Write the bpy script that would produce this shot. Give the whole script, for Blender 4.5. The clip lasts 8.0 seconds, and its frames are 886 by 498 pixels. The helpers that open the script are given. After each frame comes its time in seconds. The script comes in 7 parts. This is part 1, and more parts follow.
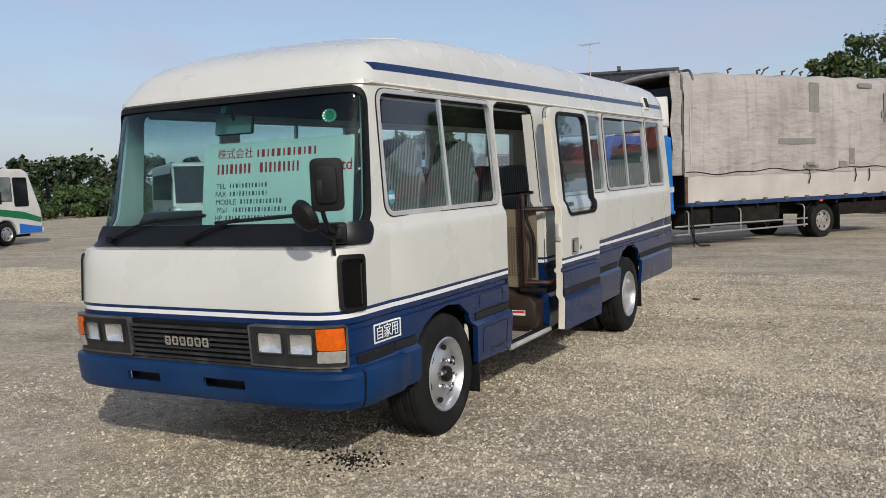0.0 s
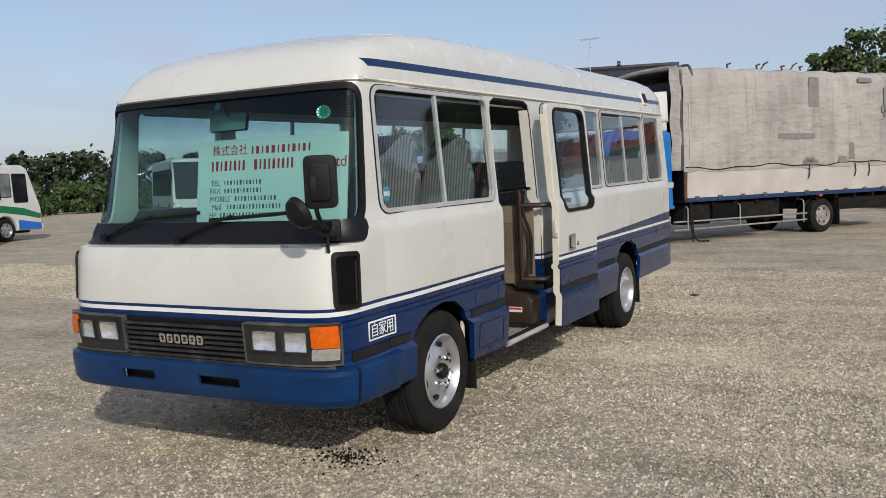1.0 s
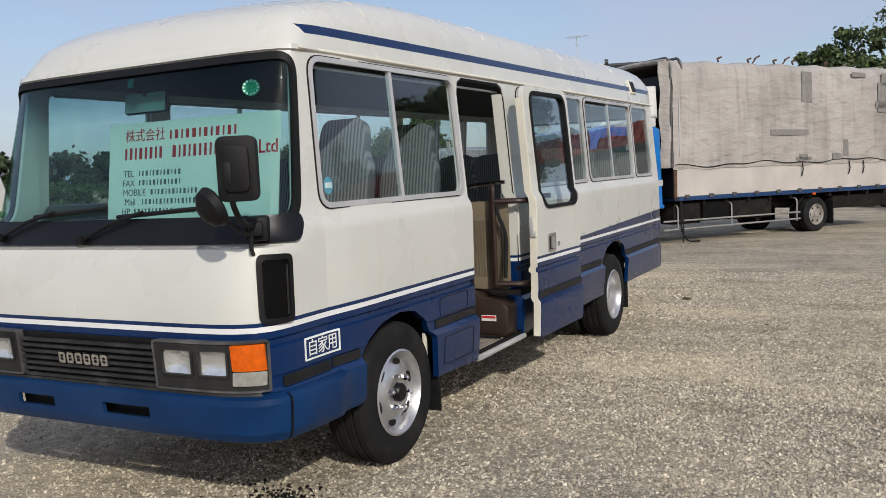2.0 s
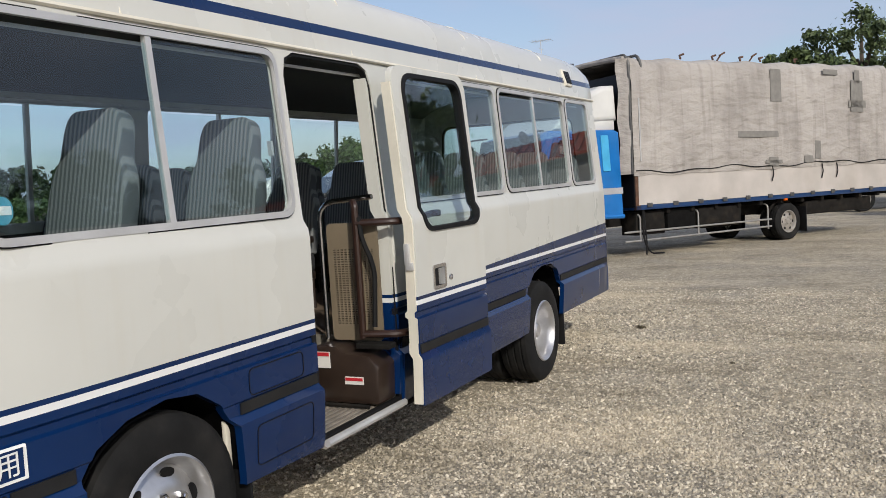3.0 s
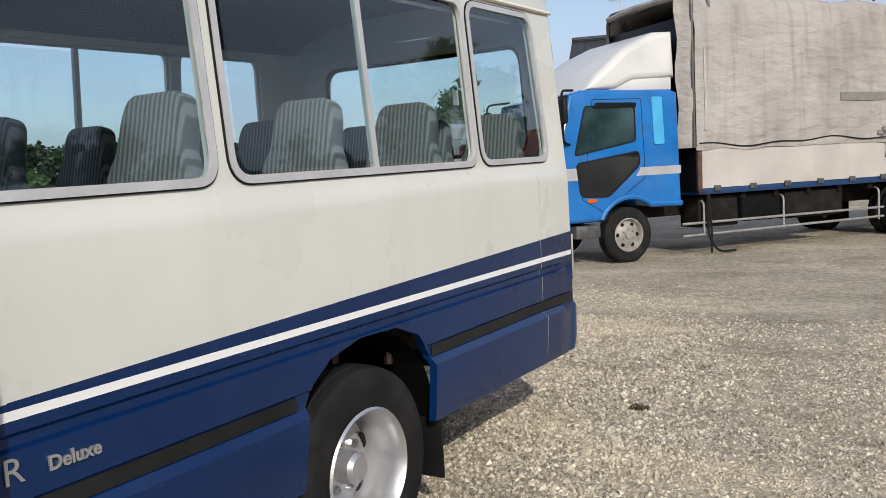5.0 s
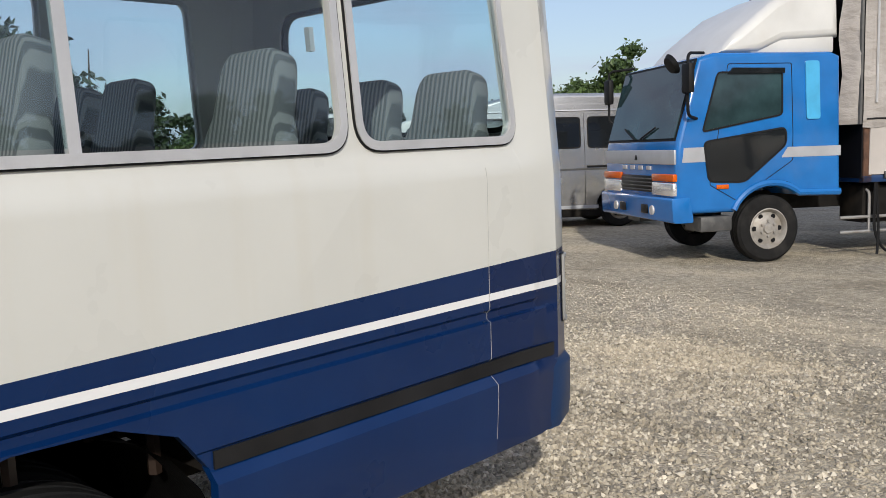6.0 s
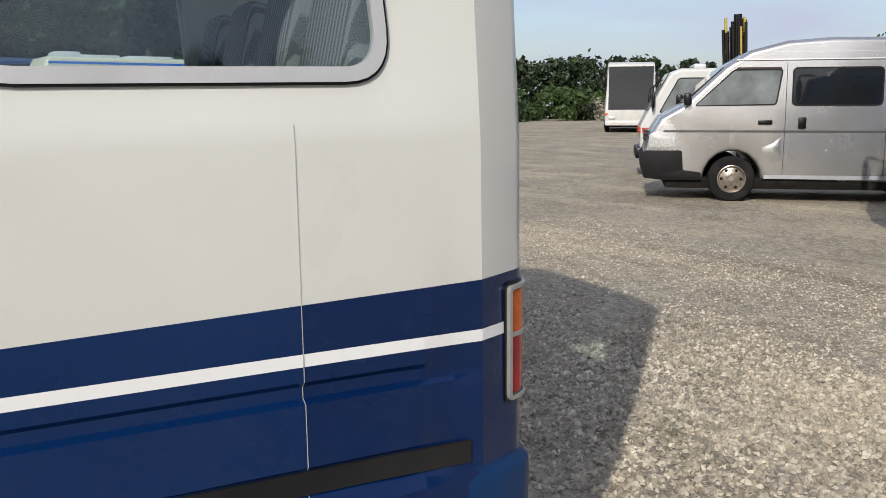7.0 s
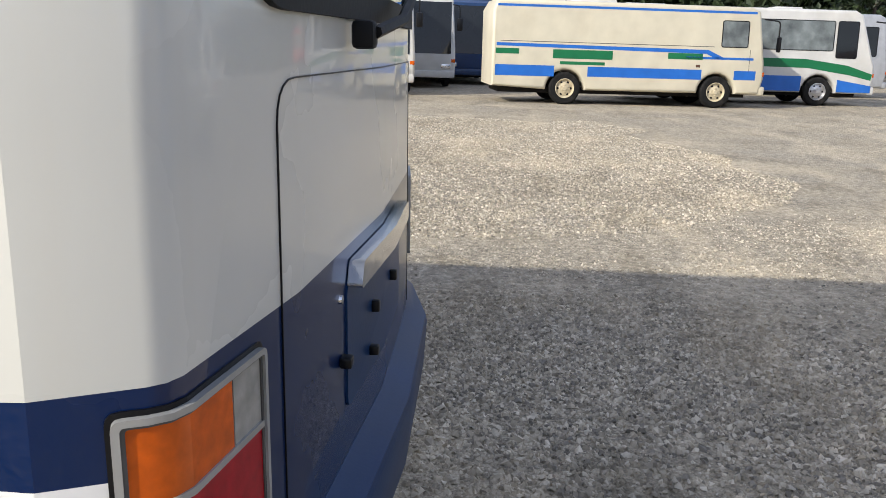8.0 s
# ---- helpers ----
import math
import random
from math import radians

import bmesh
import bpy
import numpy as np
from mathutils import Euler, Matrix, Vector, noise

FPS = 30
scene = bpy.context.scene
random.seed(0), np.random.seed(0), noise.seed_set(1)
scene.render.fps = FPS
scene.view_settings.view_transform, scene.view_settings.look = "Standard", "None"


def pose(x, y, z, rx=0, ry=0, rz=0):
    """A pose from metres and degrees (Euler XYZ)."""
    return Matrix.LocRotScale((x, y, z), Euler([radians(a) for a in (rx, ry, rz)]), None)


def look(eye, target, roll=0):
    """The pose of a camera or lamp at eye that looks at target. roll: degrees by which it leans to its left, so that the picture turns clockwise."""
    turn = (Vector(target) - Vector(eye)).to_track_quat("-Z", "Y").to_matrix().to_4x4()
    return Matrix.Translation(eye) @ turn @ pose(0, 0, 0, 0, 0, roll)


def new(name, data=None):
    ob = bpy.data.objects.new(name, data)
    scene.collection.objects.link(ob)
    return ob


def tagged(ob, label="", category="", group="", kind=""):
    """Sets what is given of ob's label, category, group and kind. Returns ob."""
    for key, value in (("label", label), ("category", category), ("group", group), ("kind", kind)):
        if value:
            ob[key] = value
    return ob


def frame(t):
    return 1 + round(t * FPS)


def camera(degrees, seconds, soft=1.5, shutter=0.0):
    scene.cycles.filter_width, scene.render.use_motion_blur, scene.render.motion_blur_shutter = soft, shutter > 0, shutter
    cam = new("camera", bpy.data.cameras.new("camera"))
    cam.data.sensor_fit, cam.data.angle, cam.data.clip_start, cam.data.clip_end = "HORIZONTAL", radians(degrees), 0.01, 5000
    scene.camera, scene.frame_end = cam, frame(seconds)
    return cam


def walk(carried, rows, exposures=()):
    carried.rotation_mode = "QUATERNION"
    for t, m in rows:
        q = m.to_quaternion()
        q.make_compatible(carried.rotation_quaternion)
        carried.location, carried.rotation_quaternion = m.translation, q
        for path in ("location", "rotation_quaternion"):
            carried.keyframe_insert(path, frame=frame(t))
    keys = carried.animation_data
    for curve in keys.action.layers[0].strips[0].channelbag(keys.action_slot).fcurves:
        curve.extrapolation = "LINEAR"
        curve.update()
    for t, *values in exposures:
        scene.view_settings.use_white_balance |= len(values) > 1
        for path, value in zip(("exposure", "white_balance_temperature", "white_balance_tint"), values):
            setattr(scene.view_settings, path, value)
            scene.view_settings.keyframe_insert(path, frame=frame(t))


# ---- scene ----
cam = camera(54.6, 8.0, 0.5)
PATH = [
    (0, (0.335, 0.260, 1.551), (-0.613, 2.015, 1.406), -2.15),
    (0.5, (0.335, 0.262, 1.563), (-0.613, 2.017, 1.409), -1.95),
    (1, (0.352, 0.291, 1.558), (-0.597, 2.045, 1.402), -2.25),
    (2.3, (0.111, 1.455, 1.486), (-0.799, 3.230, 1.339), -2.76),
    (2.5, (0.106, 1.790, 1.496), (-0.792, 3.572, 1.358), -3.17),
    (3, (0.032, 2.700, 1.489), (-0.846, 4.491, 1.354), -3.27),
    (3.5, (-0.039, 3.631, 1.447), (-0.913, 5.425, 1.313), -3.57),
    (4, (-0.107, 4.561, 1.440), (-1.017, 6.336, 1.293), -3.66),
    (4.5, (-0.160, 5.459, 1.444), (-1.138, 7.197, 1.281), -3.64),
    (4.7, (-0.223, 5.869, 1.458), (-1.234, 7.587, 1.288), -3.42),
    (5.8, (-0.306, 7.871, 1.464), (-1.609, 9.371, 1.243), -2.01),
    (6, (-0.351, 8.248, 1.471), (-1.730, 9.678, 1.239), -1.88),
    (6.5, (-0.511, 9.123, 1.468), (-2.091, 10.317, 1.187), -0.90),
    (7, (-0.709, 9.913, 1.439), (-2.485, 10.770, 1.107), -0.22),
    (7.5, (-1.002, 10.598, 1.444), (-2.923, 10.975, 1.037), 0.34),
    (7.8, (-1.241, 10.952, 1.458), (-3.190, 11.018, 1.014), 1.86),
    (8, (-1.398, 11.170, 1.462), (-3.337, 11.016, 0.998), 1.76),
]
walk(cam, [(t, look(eye, target, roll)) for t, eye, target, roll in PATH], exposures=[(0, -0.16), (3.5, -0.04), (4.5, 0.05), (5.8, 0.0), (7.0, -0.03), (7.5, 0.06), (8, 0.44)])

# ---- light: hazy morning sun from the front left of the minibus, pale sky ----
SUN_TO = Vector((0.61, -0.61, 0.505)).normalized()
sun = bpy.data.lights.new("sun", "SUN")
sun.energy, sun.angle, sun.color = 3.15, radians(0.9), (1.0, 0.95, 0.862)
sun_ob = new("sun", sun)
sun_ob.matrix_world = look(Vector((0, 0, 60)) + SUN_TO * 60, (0, 0, 60))

world = bpy.data.worlds.new("sky")
scene.world = world
world.use_nodes = True
wn, wl = world.node_tree.nodes, world.node_tree.links
wn.clear()
w_out = wn.new("ShaderNodeOutputWorld")
w_bg = wn.new("ShaderNodeBackground")
w_bg.inputs["Strength"].default_value = 0.143
sky = wn.new("ShaderNodeTexSky")
sky.sky_type, sky.sun_disc = "NISHITA", False
sky.sun_elevation, sky.sun_rotation = math.asin(SUN_TO.z), radians(135)
sky.air_density, sky.dust_density, sky.ozone_density = 1.0, 1.8, 2.0
w_tc = wn.new("ShaderNodeTexCoord")
w_map = wn.new("ShaderNodeMapping")
w_map.inputs["Scale"].default_value = (1.0, 1.6, 5.5)
w_map.inputs["Rotation"].default_value = (0.15, 0.1, 0.6)
w_noise = wn.new("ShaderNodeTexNoise")
w_noise.inputs["Scale"].default_value, w_noise.inputs["Detail"].default_value = 1.7, 6.0
w_noise.inputs["Distortion"].default_value = 0.5
w_ramp = wn.new("ShaderNodeValToRGB")
w_ramp.color_ramp.elements[0].position, w_ramp.color_ramp.elements[1].position = 0.43, 0.68
w_ramp.color_ramp.elements[0].color = (0.30, 0.30, 0.30, 1)
w_ramp.color_ramp.elements[1].color = (0.95, 0.95, 0.95, 1)
w_mix = wn.new("ShaderNodeMix")
w_mix.data_type = "RGBA"
w_mix.inputs["B"].default_value = (3.85, 4.12, 5.35, 1)
wl.new(w_tc.outputs["Generated"], w_map.inputs["Vector"])
wl.new(w_map.outputs["Vector"], w_noise.inputs["Vector"])
wl.new(w_noise.outputs["Fac"], w_ramp.inputs["Fac"])
wl.new(w_ramp.outputs["Color"], w_mix.inputs["Factor"])
wl.new(sky.outputs["Color"], w_mix.inputs["A"])
wl.new(w_mix.outputs["Result"], w_bg.inputs["Color"])
wl.new(w_bg.outputs["Background"], w_out.inputs["Surface"])


# ---- materials ----
def nodes_of(name):
    m = bpy.data.materials.new(name)
    m.use_nodes = True
    t = m.node_tree
    return m, t, t.nodes["Principled BSDF"]


def mathnode(t, op, a, b=None, clamp=False):
    n = t.nodes.new("ShaderNodeMath")
    n.operation, n.use_clamp = op, clamp
    for k, v in enumerate((a, b)):
        if v is None:
            continue
        if isinstance(v, (int, float)):
            n.inputs[k].default_value = v
        else:
            t.links.new(v, n.inputs[k])
    return n.outputs[0]


def mixnode(t, fac, a, b, blend="MIX"):
    n = t.nodes.new("ShaderNodeMix")
    n.data_type, n.blend_type = "RGBA", blend
    for key, v in (("Factor", fac), ("A", a), ("B", b)):
        if isinstance(v, (int, float)):
            n.inputs[key].default_value = v
        elif isinstance(v, tuple):
            n.inputs[key].default_value = (*v, 1)
        else:
            t.links.new(v, n.inputs[key])
    return n.outputs["Result"]


def noise_out(t, scale, detail=4.0, vec=None, stretch=None):
    n = t.nodes.new("ShaderNodeTexNoise")
    n.inputs["Scale"].default_value, n.inputs["Detail"].default_value = scale, detail
    if vec is None:
        tc = t.nodes.new("ShaderNodeTexCoord")
        vec = tc.outputs["Object"]
    if stretch:
        mp = t.nodes.new("ShaderNodeMapping")
        mp.inputs["Scale"].default_value = stretch
        t.links.new(vec, mp.inputs["Vector"])
        vec = mp.outputs["Vector"]
    t.links.new(vec, n.inputs["Vector"])
    return n.outputs["Fac"]


def ramp(t, v, lo, hi):
    n = t.nodes.new("ShaderNodeMapRange")
    n.inputs["From Min"].default_value, n.inputs["From Max"].default_value = lo, hi
    t.links.new(v, n.inputs["Value"])
    return n.outputs["Result"]


def finish(t, b, col, rough=0.5, bump=None, strength=0.1, distance=0.01):
    t.links.new(col, b.inputs["Base Color"])
    if isinstance(rough, (int, float)):
        b.inputs["Roughness"].default_value = rough
    else:
        t.links.new(rough, b.inputs["Roughness"])
    if bump is not None:
        n = t.nodes.new("ShaderNodeBump")
        n.inputs["Strength"].default_value, n.inputs["Distance"].default_value = strength, distance
        t.links.new(bump, n.inputs["Height"])
        t.links.new(n.outputs["Normal"], b.inputs["Normal"])


def plain(name, col, rough=0.5, metal=0.0, var=0.12, scale=6.0, fine=90.0, bump=0.05, dirt=0.0, dirt_col=(0.2, 0.16, 0.11), coat=0.0, rvar=0.1, spec=0.5):
    """A surface of one colour with stains at a large scale, grain at a fine one and a little relief."""
    m, t, b = nodes_of(name)
    big, small = noise_out(t, scale, 5.0), noise_out(t, fine, 3.0)
    dark = tuple(c * (1 - var) for c in col)
    light = tuple(min(1, c * (1 + var)) for c in col)
    c = mixnode(t, ramp(t, big, 0.3, 0.7), dark, light)
    c = mixnode(t, mathnode(t, "MULTIPLY", ramp(t, small, 0.35, 0.75), var * 0.7), c, tuple(x * 0.6 for x in col))
    if dirt:
        d = noise_out(t, scale * 0.7, 8.0)
        c = mixnode(t, mathnode(t, "MULTIPLY", ramp(t, d, 0.5, 0.72), dirt), c, dirt_col)
    r = mathnode(t, "ADD", mathnode(t, "MULTIPLY", big, rvar), rough - rvar * 0.5, clamp=True)
    b.inputs["Metallic"].default_value = metal
    b.inputs["Coat Weight"].default_value = coat
    b.inputs["Specular IOR Level"].default_value = spec
    b.inputs["Coat Roughness"].default_value = 0.08
    finish(t, b, c, r, small, bump, 0.004)
    return m


def glass(name, tint, gloss=1.0, least=0.045, band=None):
    """Tinted pane: what lies behind shows through, and the sheen grows at grazing angles; band is a shade strip (from, to, colour)."""
    m, t, b = nodes_of(name)
    t.nodes.remove(b)
    out = t.nodes["Material Output"]
    tr, gl = t.nodes.new("ShaderNodeBsdfTransparent"), t.nodes.new("ShaderNodeBsdfGlossy")
    tr.inputs["Color"].default_value = (*tint, 1)
    gl.inputs["Roughness"].default_value = 0.015
    if band:
        tc, sep = t.nodes.new("ShaderNodeTexCoord"), t.nodes.new("ShaderNodeSeparateXYZ")
        t.links.new(tc.outputs["Object"], sep.inputs["Vector"])
        t.links.new(mixnode(t, ramp(t, sep.outputs["Z"], band[0], band[1]), tint, band[2]), tr.inputs["Color"])
    fr = t.nodes.new("ShaderNodeLayerWeight")
    fr.inputs["Blend"].default_value = 0.5
    mx = t.nodes.new("ShaderNodeMixShader")
    n = noise_out(t, 2.0, 3.0)
    gloss_c = mixnode(t, n, (0.92 * gloss,) * 3, (1.0 * gloss,) * 3)
    t.links.new(gloss_c, gl.inputs["Color"])
    fac = mathnode(t, "ADD", mathnode(t, "MULTIPLY", mathnode(t, "POWER", fr.outputs["Facing"], 4.0), 0.66), least, clamp=True)
    t.links.new(fac, mx.inputs["Fac"])
    t.links.new(tr.outputs["BSDF"], mx.inputs[1])
    t.links.new(gl.outputs["BSDF"], mx.inputs[2])
    t.links.new(mx.outputs["Shader"], out.inputs["Surface"])
    return m


def bus_paint(name, lower=True, roof=False):
    """Cream over navy with a thin white line, rising to a broad navy band towards the tail; old sun-bleached enamel."""
    m, t, b = nodes_of(name)
    tc = t.nodes.new("ShaderNodeTexCoord")
    sep = t.nodes.new("ShaderNodeSeparateXYZ")
    t.links.new(tc.outputs["Object"], sep.inputs["Vector"])
    x, y, z = sep.outputs
    big = noise_out(t, 1.7, 5.0)
    streak = noise_out(t, 3.0, 6.0, stretch=(3.0, 3.0, 0.25))
    fine = noise_out(t, 160.0, 2.0)
    cream = mixnode(t, ramp(t, big, 0.3, 0.7), (0.560, 0.557, 0.515), (0.610, 0.607, 0.562))
    cream = mixnode(t, mathnode(t, "MULTIPLY", ramp(t, streak, 0.56, 0.8), 0.22), cream, (0.52, 0.47, 0.37))
    navy = mixnode(t, ramp(t, big, 0.3, 0.7), (0.0013, 0.0155, 0.070), (0.0023, 0.0225, 0.094))
    navy = mixnode(t, mathnode(t, "MULTIPLY", ramp(t, streak, 0.55, 0.8), 0.10), navy, (0.012, 0.045, 0.12))
    if roof:
        lo = mathnode(t, "ADD", mathnode(t, "MULTIPLY", y, 0.0125), 2.226)
        on = mathnode(t, "MULTIPLY", mathnode(t, "GREATER_THAN", z, lo), mathnode(t, "LESS_THAN", z, mathnode(t, "ADD", lo, 0.046)))
        edge = mathnode(t, "GREATER_THAN", mathnode(t, "ADD", y, mathnode(t, "MULTIPLY", z, 0.6)), 0.79)
        on = mathnode(t, "MULTIPLY", on, edge)
        on = mathnode(t, "MULTIPLY", on, mathnode(t, "LESS_THAN", y, 5.86))
        on = mathnode(t, "MULTIPLY", on, mathnode(t, "GREATER_THAN", mathnode(t, "ABSOLUTE", x), 0.6))
    elif lower:
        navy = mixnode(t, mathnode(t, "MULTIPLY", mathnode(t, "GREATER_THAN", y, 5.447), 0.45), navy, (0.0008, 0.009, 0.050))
        aft = mathnode(t, "GREATER_THAN", y, 2.64)
        rise = mathnode(t, "MULTIPLY", mathnode(t, "MULTIPLY", mathnode(t, "SUBTRACT", y, 2.55), 0.0250), aft)
        top = mathnode(t, "ADD", rise, 0.945)
        below = mathnode(t, "LESS_THAN", z, top)
        line = mathnode(t, "MULTIPLY", mathnode(t, "GREATER_THAN", z, 0.903), mathnode(t, "LESS_THAN", z, 0.927))
        line = mathnode(t, "MULTIPLY", line, mathnode(t, "SUBTRACT", 1.0, mathnode(t, "MULTIPLY", mathnode(t, "GREATER_THAN", y, 5.9), mathnode(t, "LESS_THAN", mathnode(t, "ABSOLUTE", x), 0.9))))
        on = mathnode(t, "MULTIPLY", below, mathnode(t, "SUBTRACT", 1.0, line))
    else:
        on = mathnode(t, "MULTIPLY", x, 0.0)
    c = mixnode(t, on, cream, navy)
    if lower and not roof:
        c = mixnode(t, line, c, (0.76, 0.76, 0.75))
    r = mathnode(t, "ADD", mathnode(t, "MULTIPLY", big, 0.12), 0.22)
    b.inputs["Coat Weight"].default_value = 0.5
    b.inputs["Specular IOR Level"].default_value = 0.18
    b.inputs["Coat Roughness"].default_value = 0.03
    finish(t, b, c, r, noise_out(t, 4.0, 2.0), 0.006, 0.02)
    return m


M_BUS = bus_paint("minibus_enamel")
M_ROOF = bus_paint("minibus_roof_enamel", roof=True)
M_NAVY = plain("navy_bumper_paint", (0.0045, 0.030, 0.10), 0.36, var=0.2, scale=3, dirt=0.18, dirt_col=(0.04, 0.075, 0.13), coat=0.0, spec=0.2)
M_CREAM = plain("cream_enamel", (0.70, 0.66, 0.56), 0.35, var=0.08, scale=4, dirt=0.3, dirt_col=(0.42, 0.34, 0.22))
M_WHITE = plain("white_vinyl", (0.80, 0.80, 0.78), 0.4, var=0.05)
M_RUBBER = plain("black_rubber", (0.008, 0.008, 0.0085), 0.6, var=0.25, scale=9, bump=0.15, spec=0.22)
M_PLASTIC = plain("faded_black_plastic", (0.024, 0.024, 0.025), 0.5, var=0.3, scale=14, bump=0.15, dirt=0.3, dirt_col=(0.10, 0.095, 0.09), spec=0.35)
M_STRIP = plain("rub_strip_rubber", (0.012, 0.012, 0.013), 0.5, var=0.4, scale=5, dirt=0.3, dirt_col=(0.035, 0.033, 0.03), spec=0.3)
M_BLACK = plain("satin_black_panel", (0.005, 0.005, 0.006), 0.36, var=0.2, scale=4, spec=0.3)
M_DARK = plain("dark_underbody", (0.012, 0.011, 0.010), 0.85, var=0.4, scale=7, dirt=0.4, dirt_col=(0.045, 0.036, 0.027), spec=0.15)
M_HOUSING = plain("wheel_arch_underseal", (0.007, 0.007, 0.007), 0.95, var=0.4, scale=9, bump=0.4, spec=0.1)
M_SEAM = plain("seam_filler", (0.36, 0.355, 0.34), 0.6, var=0.2, scale=8)
M_FRAME = plain("satin_lamp_frame", (0.36, 0.36, 0.35), 0.4, 0.3, var=0.15, scale=12, dirt=0.3, dirt_col=(0.2, 0.19, 0.17))
M_GALV = plain("galvanised_tube", (0.30, 0.295, 0.285), 0.5, 0.3, var=0.2, scale=9, dirt=0.4)
M_ALU = plain("anodised_aluminium", (0.56, 0.555, 0.55), 0.4, 0.35, var=0.1, scale=5, fine=140)
M_CHROME = plain("chrome", (0.72, 0.72, 0.73), 0.14, 1.0, var=0.06, scale=9)
M_SILVER = plain("silver_wheel_paint", (0.55, 0.55, 0.56), 0.32, 0.75, var=0.14, scale=9, dirt=0.3, dirt_col=(0.22, 0.18, 0.14))
M_TYRE = plain("tyre_rubber", (0.011, 0.011, 0.011), 0.8, var=0.3, scale=8, bump=0.25, dirt=0.4, dirt_col=(0.045, 0.041, 0.037), spec=0.2)
M_GREYPL = plain("weathered_grey_plastic", (0.065, 0.065, 0.065), 0.5, var=0.25, scale=9, dirt=0.45, dirt_col=(0.22, 0.21, 0.19))
M_AMBER = plain("amber_lens", (0.60, 0.10, 0.004), 0.2, var=0.2, scale=40, coat=0.15, spec=0.3)
M_RED = plain("red_lens", (0.34, 0.004, 0.012), 0.2, var=0.2, scale=40, coat=0.15, spec=0.3)
M_CLEAR = plain("clear_ribbed_lens", (0.60, 0.60, 0.58), 0.12, 0.2, var=0.25, scale=45, coat=0.6)
M_REFLECT = plain("lamp_reflector", (0.93, 0.93, 0.92), 0.18, 0.75, var=0.15, scale=25, bump=0.8, fine=55)
M_INLET = plain("inlet_mesh_black", (0.004, 0.004, 0.004), 0.3, var=0.2, spec=0.12)
M_LAMPBLK = plain("dull_black_lamp_panel", (0.022, 0.022, 0.022), 0.55, var=0.3, scale=9, dirt=0.3, dirt_col=(0.06, 0.056, 0.05), spec=0.3)
M_GLASS = glass("tinted_window_glass", (0.90, 0.955, 0.965))
M_SCREEN = glass("green_tint_windscreen_glass", (0.72, 0.85, 0.84), least=0.02, band=(1.86, 2.12, (0.30, 0.47, 0.50)))
M_LENS = glass("headlamp_glass", (0.94, 0.95, 0.95))
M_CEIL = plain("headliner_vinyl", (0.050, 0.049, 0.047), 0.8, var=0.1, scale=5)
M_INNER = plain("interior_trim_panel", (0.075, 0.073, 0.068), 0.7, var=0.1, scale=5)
M_BEIGE = plain("beige_panel_paint", (0.19, 0.152, 0.104), 0.5, var=0.1, scale=6, dirt=0.2)
M_FLOOR = plain("brown_vinyl_floor", (0.15, 0.105, 0.07), 0.6, var=0.2, scale=6, dirt=0.5, dirt_col=(0.24, 0.19, 0.14))
M_BROWN = plain("dark_brown_plastic", (0.030, 0.019, 0.014), 0.38, var=0.2, scale=9, coat=0.1)
M_BROWNRAIL = plain("brown_grab_rail", (0.030, 0.015, 0.011), 0.33, var=0.2, scale=20)
M_PAPER = plain("label_paper", (0.72, 0.70, 0.66), 0.6, var=0.08)
M_REDINK = plain("red_ink", (0.50, 0.02, 0.03), 0.6, var=0.1)
M_INK = plain("grey_ink", (0.12, 0.125, 0.13), 0.6, var=0.1)


def seat_cloth():
    m, t, b = nodes_of("striped_seat_cloth")
    tc = t.nodes.new("ShaderNodeTexCoord")
    wv = t.nodes.new("ShaderNodeTexWave")
    wv.bands_direction = "X"
    wv.inputs["Scale"].default_value, wv.inputs["Distortion"].default_value = 14.0, 0.8
    wv.inputs["Detail"].default_value = 2.0
    t.links.new(tc.outputs["Object"], wv.inputs["Vector"])
    n = noise_out(t, 240.0, 2.0)
    c = mixnode(t, ramp(t, wv.outputs["Fac"], 0.35, 0.65), (0.085, 0.092, 0.096), (0.24, 0.245, 0.24))
    c = mixnode(t, mathnode(t, "MULTIPLY", n, 0.5), c, (0.12, 0.12, 0.125))
    finish(t, b, c, 0.92, n, 0.3, 0.002)
    return m


M_SEAT = seat_cloth()


# ---- mesh helpers ----
def part(name, bm, material, parent, label="", smooth=True, angle=0.6):
    """Links a bmesh as one mesh object under a thing or a part."""
    bmesh.ops.recalc_face_normals(bm, faces=bm.faces)
    me = bpy.data.meshes.new(name)
    if smooth:
        for f in bm.faces:
            f.smooth = True
        for e in bm.edges:
            if len(e.link_faces) != 2 or e.calc_face_angle(0) > angle:
                e.smooth = False
    bm.to_mesh(me)
    bm.free()
    for mm in material if isinstance(material, (list, tuple)) else [material]:
        me.materials.append(mm)
    ob = new(name, me)
    if parent is not None:
        ob.parent = parent
    if label:
        ob["label"] = label
    return ob


def thing(name, m, label, category, group=""):
    ob = new(name)
    ob.empty_display_size = 0.2
    ob.matrix_world = m
    return tagged(ob, label, category, group)


def join(*bms):
    out = bmesh.new()
    for b in bms:
        me = bpy.data.meshes.new("join")
        b.to_mesh(me)
        out.from_mesh(me)
        bpy.data.meshes.remove(me)
        b.free()
    return out


